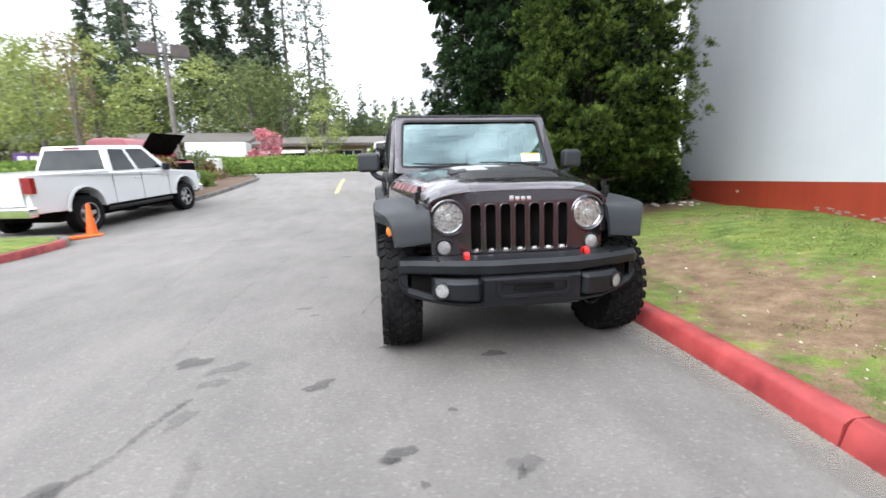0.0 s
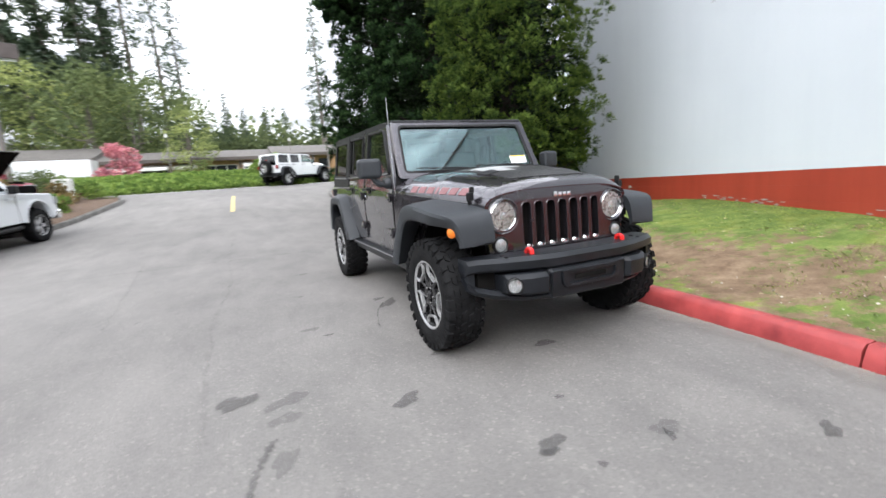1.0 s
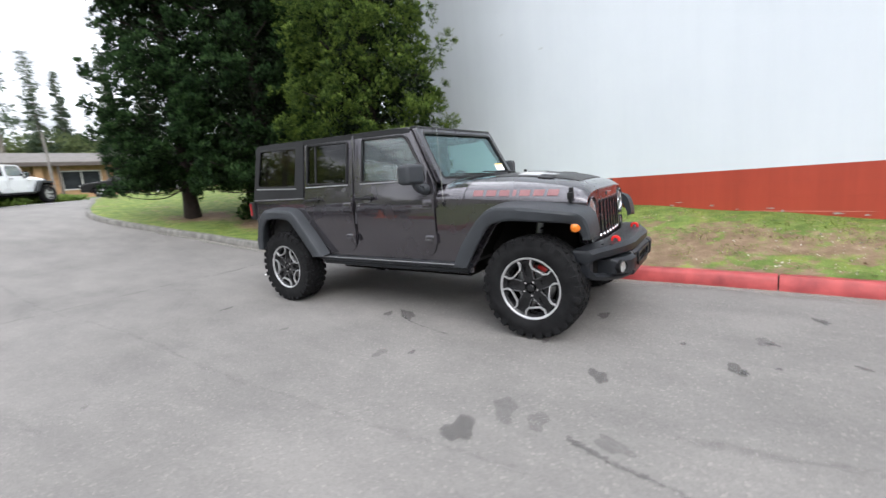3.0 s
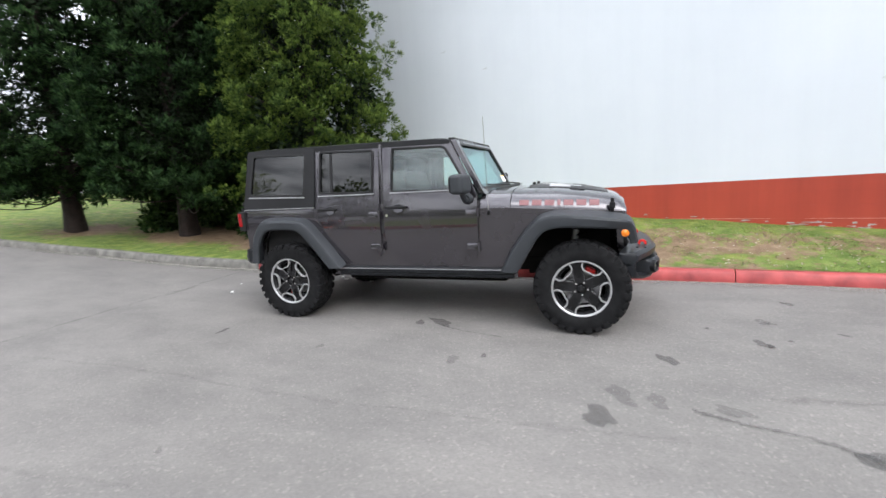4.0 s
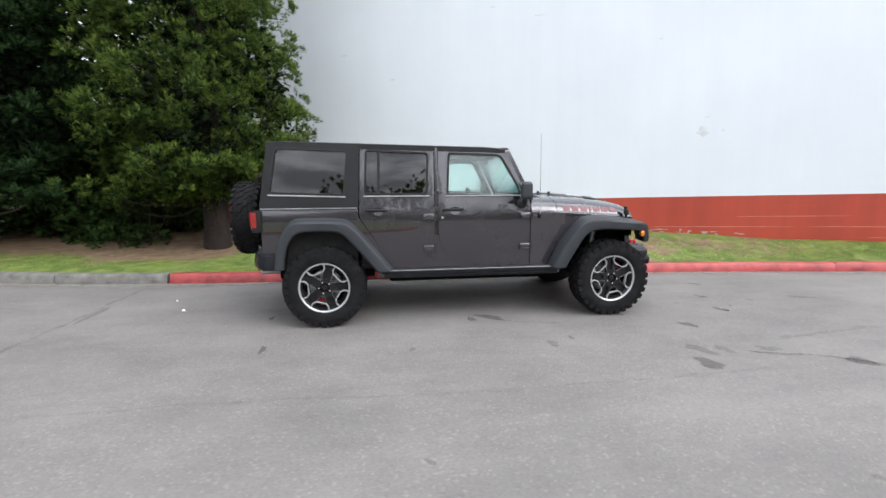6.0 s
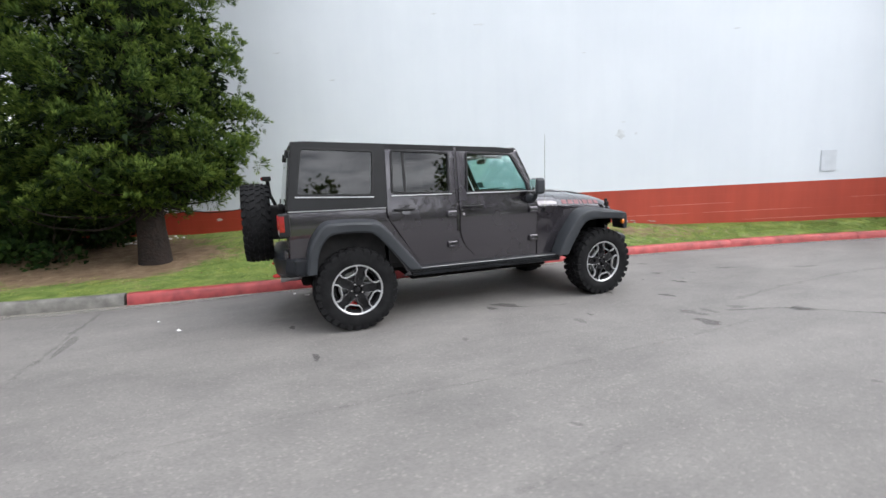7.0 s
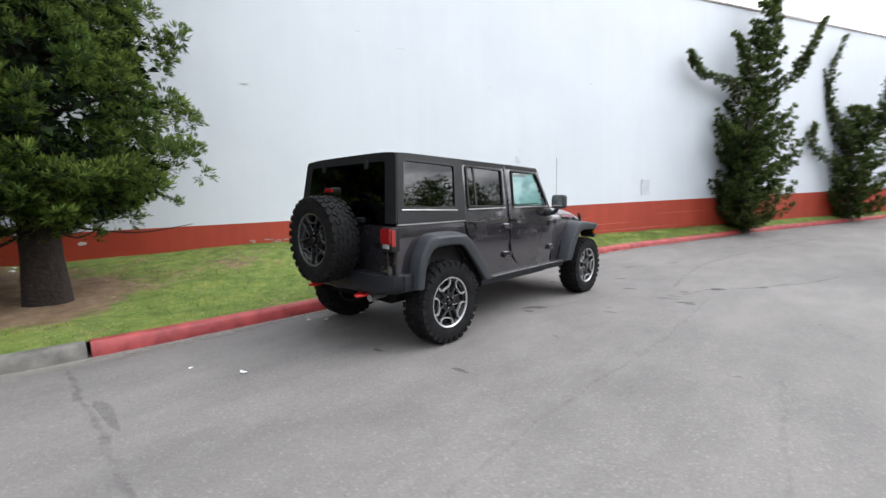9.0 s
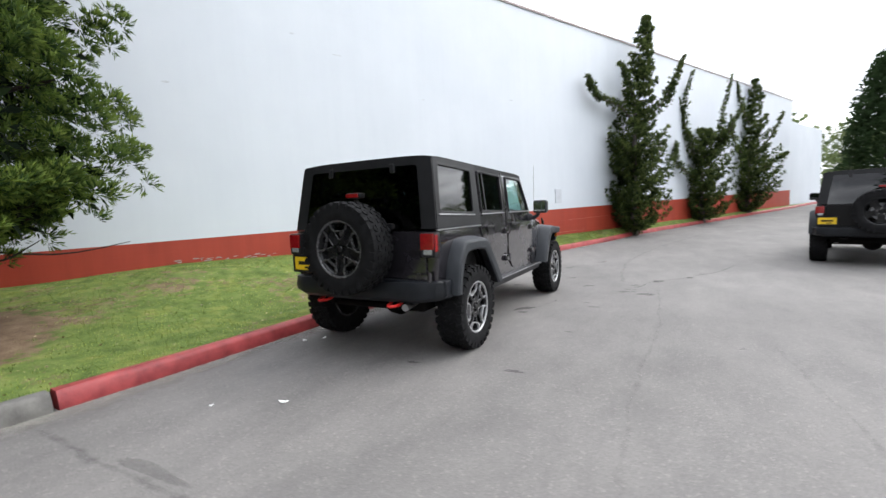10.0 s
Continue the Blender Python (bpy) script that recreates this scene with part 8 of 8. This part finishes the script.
build_offroader("off_road_car", car_pose(2.0, 28.4, 36), M["white_paint"], M["white_paint"], "white four-door off-roader on the road by the ivy bank", "plain", "plain", 0, False, False, False, plate_mark=False)
hd = 255.0
ch, sh = math.cos(radians(hd)), math.sin(radians(hd))
cx, cy = -4.02 + 2.15 * ch + 0.85 * sh, -1.15 + 2.15 * sh - 0.85 * ch
build_offroader("off_road_car", car_pose(cx, cy, hd), M["black_paint"], M["black_top"], "black four-door off-roader with a yellow plate on the road", "plain", "black", 0, False, False, False)

# white box trailer before the shops
tr = thing("box_trailer", "white box trailer parked before the low shops", "trailer", "", Matrix.Translation((-13.0, 39.6, terrain(-13, 39.6))) @ Matrix.Rotation(radians(3), 4, "Z"))
part("box_body", box(-2.3, 2.3, -1.1, 1.1, 0.6, 2.45, 0.05), M["white_paint"], tr)
part("box_rail", join(box(-2.32, 2.32, -1.12, 1.12, 0.55, 0.66, 0.01)), M["steel"], tr)
for x in (-0.6, 0.6):
    for s in (1, -1):
        put_wheel(tr, (x, s * 1.0, 0.36), s, "plain", 0, "wheel", x, 0.9)

# ---------------- poles ----------------


def parking_light(x, y, z, h, turn):
    p = thing("parking_light", "tall parking-lot light with two brown box lamps", "light pole", "", Matrix.Translation((x, y, z)) @ Matrix.Rotation(turn, 4, "Z"))
    part("pole", cyl((0, 0, -0.3), (0, 0, h), 0.10, 0.085, 14), M["pole"], p)
    part("footing", cyl((0, 0, -0.3), (0, 0, 0.5), 0.22, 0.22, 18, 0.02), M["kerb"], p)
    part("cross_arm", box(-0.45, 0.45, -0.035, 0.035, h - 0.45, h - 0.38, 0.01), M["brown_metal"], p)
    for s in (1, -1):
        lb = part("lamp_box", soften(loft([[Vector((s * 0.22 + dx, dy, zz)) for dx, dy in ((0, -0.24), (s * 0.72, -0.24), (s * 0.72, 0.24), (0, 0.24))] for zz in (h - 0.56, h - 0.05)]), 0.03, 2), M["brown_metal"], p, "brown box lamp")
        part("lamp_glass", box(*sorted((s * 0.30, s * 0.86)), -0.18, 0.18, h - 0.58, h - 0.555, 0.01), M["clear_lens"], lb)
    return p


parking_light(-8.75, 21.2, terrain(-8.75, 21.2) + 0.2, 5.7, 0.35)
for x, y, h in ((4.15, 29.4, 3.3), (-6.6, 44.5, 4.4), (3.6, 46.5, 4.0)):
    p = thing("lamp_post" if h > 3.5 else "sign_post", "thin grey post at the edge of the road", "post", "posts", Matrix.Translation((x, y, terrain(x, y))))
    part("post", cyl((0, 0, -0.3), (0, 0, h), 0.055, 0.045, 10), M["pole"], p)
    part("cap" if h < 3.5 else "lamp_globe", cyl((0, 0, h), (0, 0, h + (0.03 if h < 3.5 else 0.3)), 0.06 if h < 3.5 else 0.14, 0.05, 12, 0.01), M["pole"] if h < 3.5 else M["pale_wall"], p)

# fence and far garden wall behind the end of the white wall
fen = thing("metal_fence", "thin dark metal fence beyond the shrubs", "fence")
for i in range(26):
    x = 6.8 + 0.28 * i
    part("post" if i % 8 == 0 else "bar", cyl((x, 17.4 + 0.06 * i, 0.9), (x, 17.4 + 0.06 * i, 2.25 if i % 8 == 0 else 2.1), 0.03 if i % 8 == 0 else 0.012, n=6), M["trim"], fen)
for z in (1.15, 2.05):
    part("rail", cyl((6.8, 17.4, z), (13.8, 18.96, z), 0.016, n=6), M["trim"], fen)

# ---------------- low shops ----------------


def low_shop(x0, x1, y, base, eave, ridge, label, seed, tan_every=3):
    r = random.Random(seed)
    b = tagged(new("low_shop"), label, "building", "row of low shops")
    part("wall", box(x0, x1, y, y + 9, base - 1, eave, 0.02), M["tan_wall"], b)
    prof = [(-0.9, eave - 0.05), (-0.9, eave + 0.18), (5.0, ridge), (10.2, eave + 0.2), (10.2, eave)]
    part("roof", loft([[Vector((x, y + p[0], p[1])) for p in prof] for x in (x0 - 0.6, x1 + 0.6)]), M["shingle"], b, "grey shingle roof")
    part("fascia", box(x0 - 0.62, x1 + 0.62, y - 0.96, y - 0.905, eave - 0.10, eave + 0.20, 0.01), M["brown_metal"], b)
    x = x0 + 0.4
    k = 0
    while x < x1 - 2.2:
        w = r.uniform(1.8, 3.0)
        if k % tan_every != tan_every - 1:
            wnd = part("shop_window", box(x, x + w, y - 0.06, y + 0.02, base + 0.5, eave - 0.45, 0.01), M["pale_wall"], b)
            m = max(2, int(w / 0.9))
            for i in range(m):
                part("pane", box(x + 0.08 + (w - 0.08) * i / m, x + (w - 0.08) * (i + 1) / m, y - 0.085, y - 0.055, base + 0.58, eave - 0.53, 0.005), M["dim_glass"], wnd)
        else:
            part("shop_door", box(x + 0.4, x + 1.4, y - 0.07, y + 0.02, base, base + 2.1, 0.01), M["dim_glass"], b)
            part("brick_pier", box(x + 1.6, x + 2.1, y - 0.5, y + 0.02, base, eave, 0.02), M["tan_wall"], b)
        if r.random() < 0.45:
            aw = loft([[Vector((xx, y - 1.3, eave - 0.78)), Vector((xx, y - 1.3, eave - 0.62)), Vector((xx, y - 0.05, eave - 0.28)), Vector((xx, y - 0.05, eave - 0.40))] for xx in (x, x + w)])
            part("awning", aw, M["pale_wall"], b, "pale sloping awning")
        part("column", box(x - 0.32, x - 0.16, y - 0.85, y - 0.69, base, eave - 0.04, 0.01), M["brown_metal"], b)
        x += w + 0.5
        k += 1
    return b


low_shop(-46, -13.2, 48, 1.9, 4.55, 6.1, "long low shop row with tan walls and grey shingle roof", 3)
low_shop(-12.4, 1.5, 47.5, 1.9, 4.2, 5.5, "low shop with white-framed windows and grey roof", 4)
low_shop(2.4, 14.5, 46.5, 1.8, 4.3, 5.7, "low shop with tan piers and pale awnings", 5, 2)
low_shop(15.4, 34, 50, 1.8, 4.4, 5.8, "low shop with tan piers and grey roof", 6)
sg = thing("shop_sign", "purple and yellow shop sign on two posts", "sign", "", Matrix.Translation((-27.5, 41, 1.65)))
part("board", box(-1.9, 1.9, -0.06, 0.06, 0.9, 1.9, 0.02), M["purple"], sg)
part("sign_bar", join(*[box(-1.6 + 0.9 * i, -0.95 + 0.9 * i, -0.075, -0.055, 1.15, 1.65, 0) for i in range(4)]), M["paper"], sg)
for x in (-1.6, 1.6):
    part("post", box(x - 0.06, x + 0.06, -0.05, 0.05, -0.3, 0.95, 0.01), M["pole"], sg)
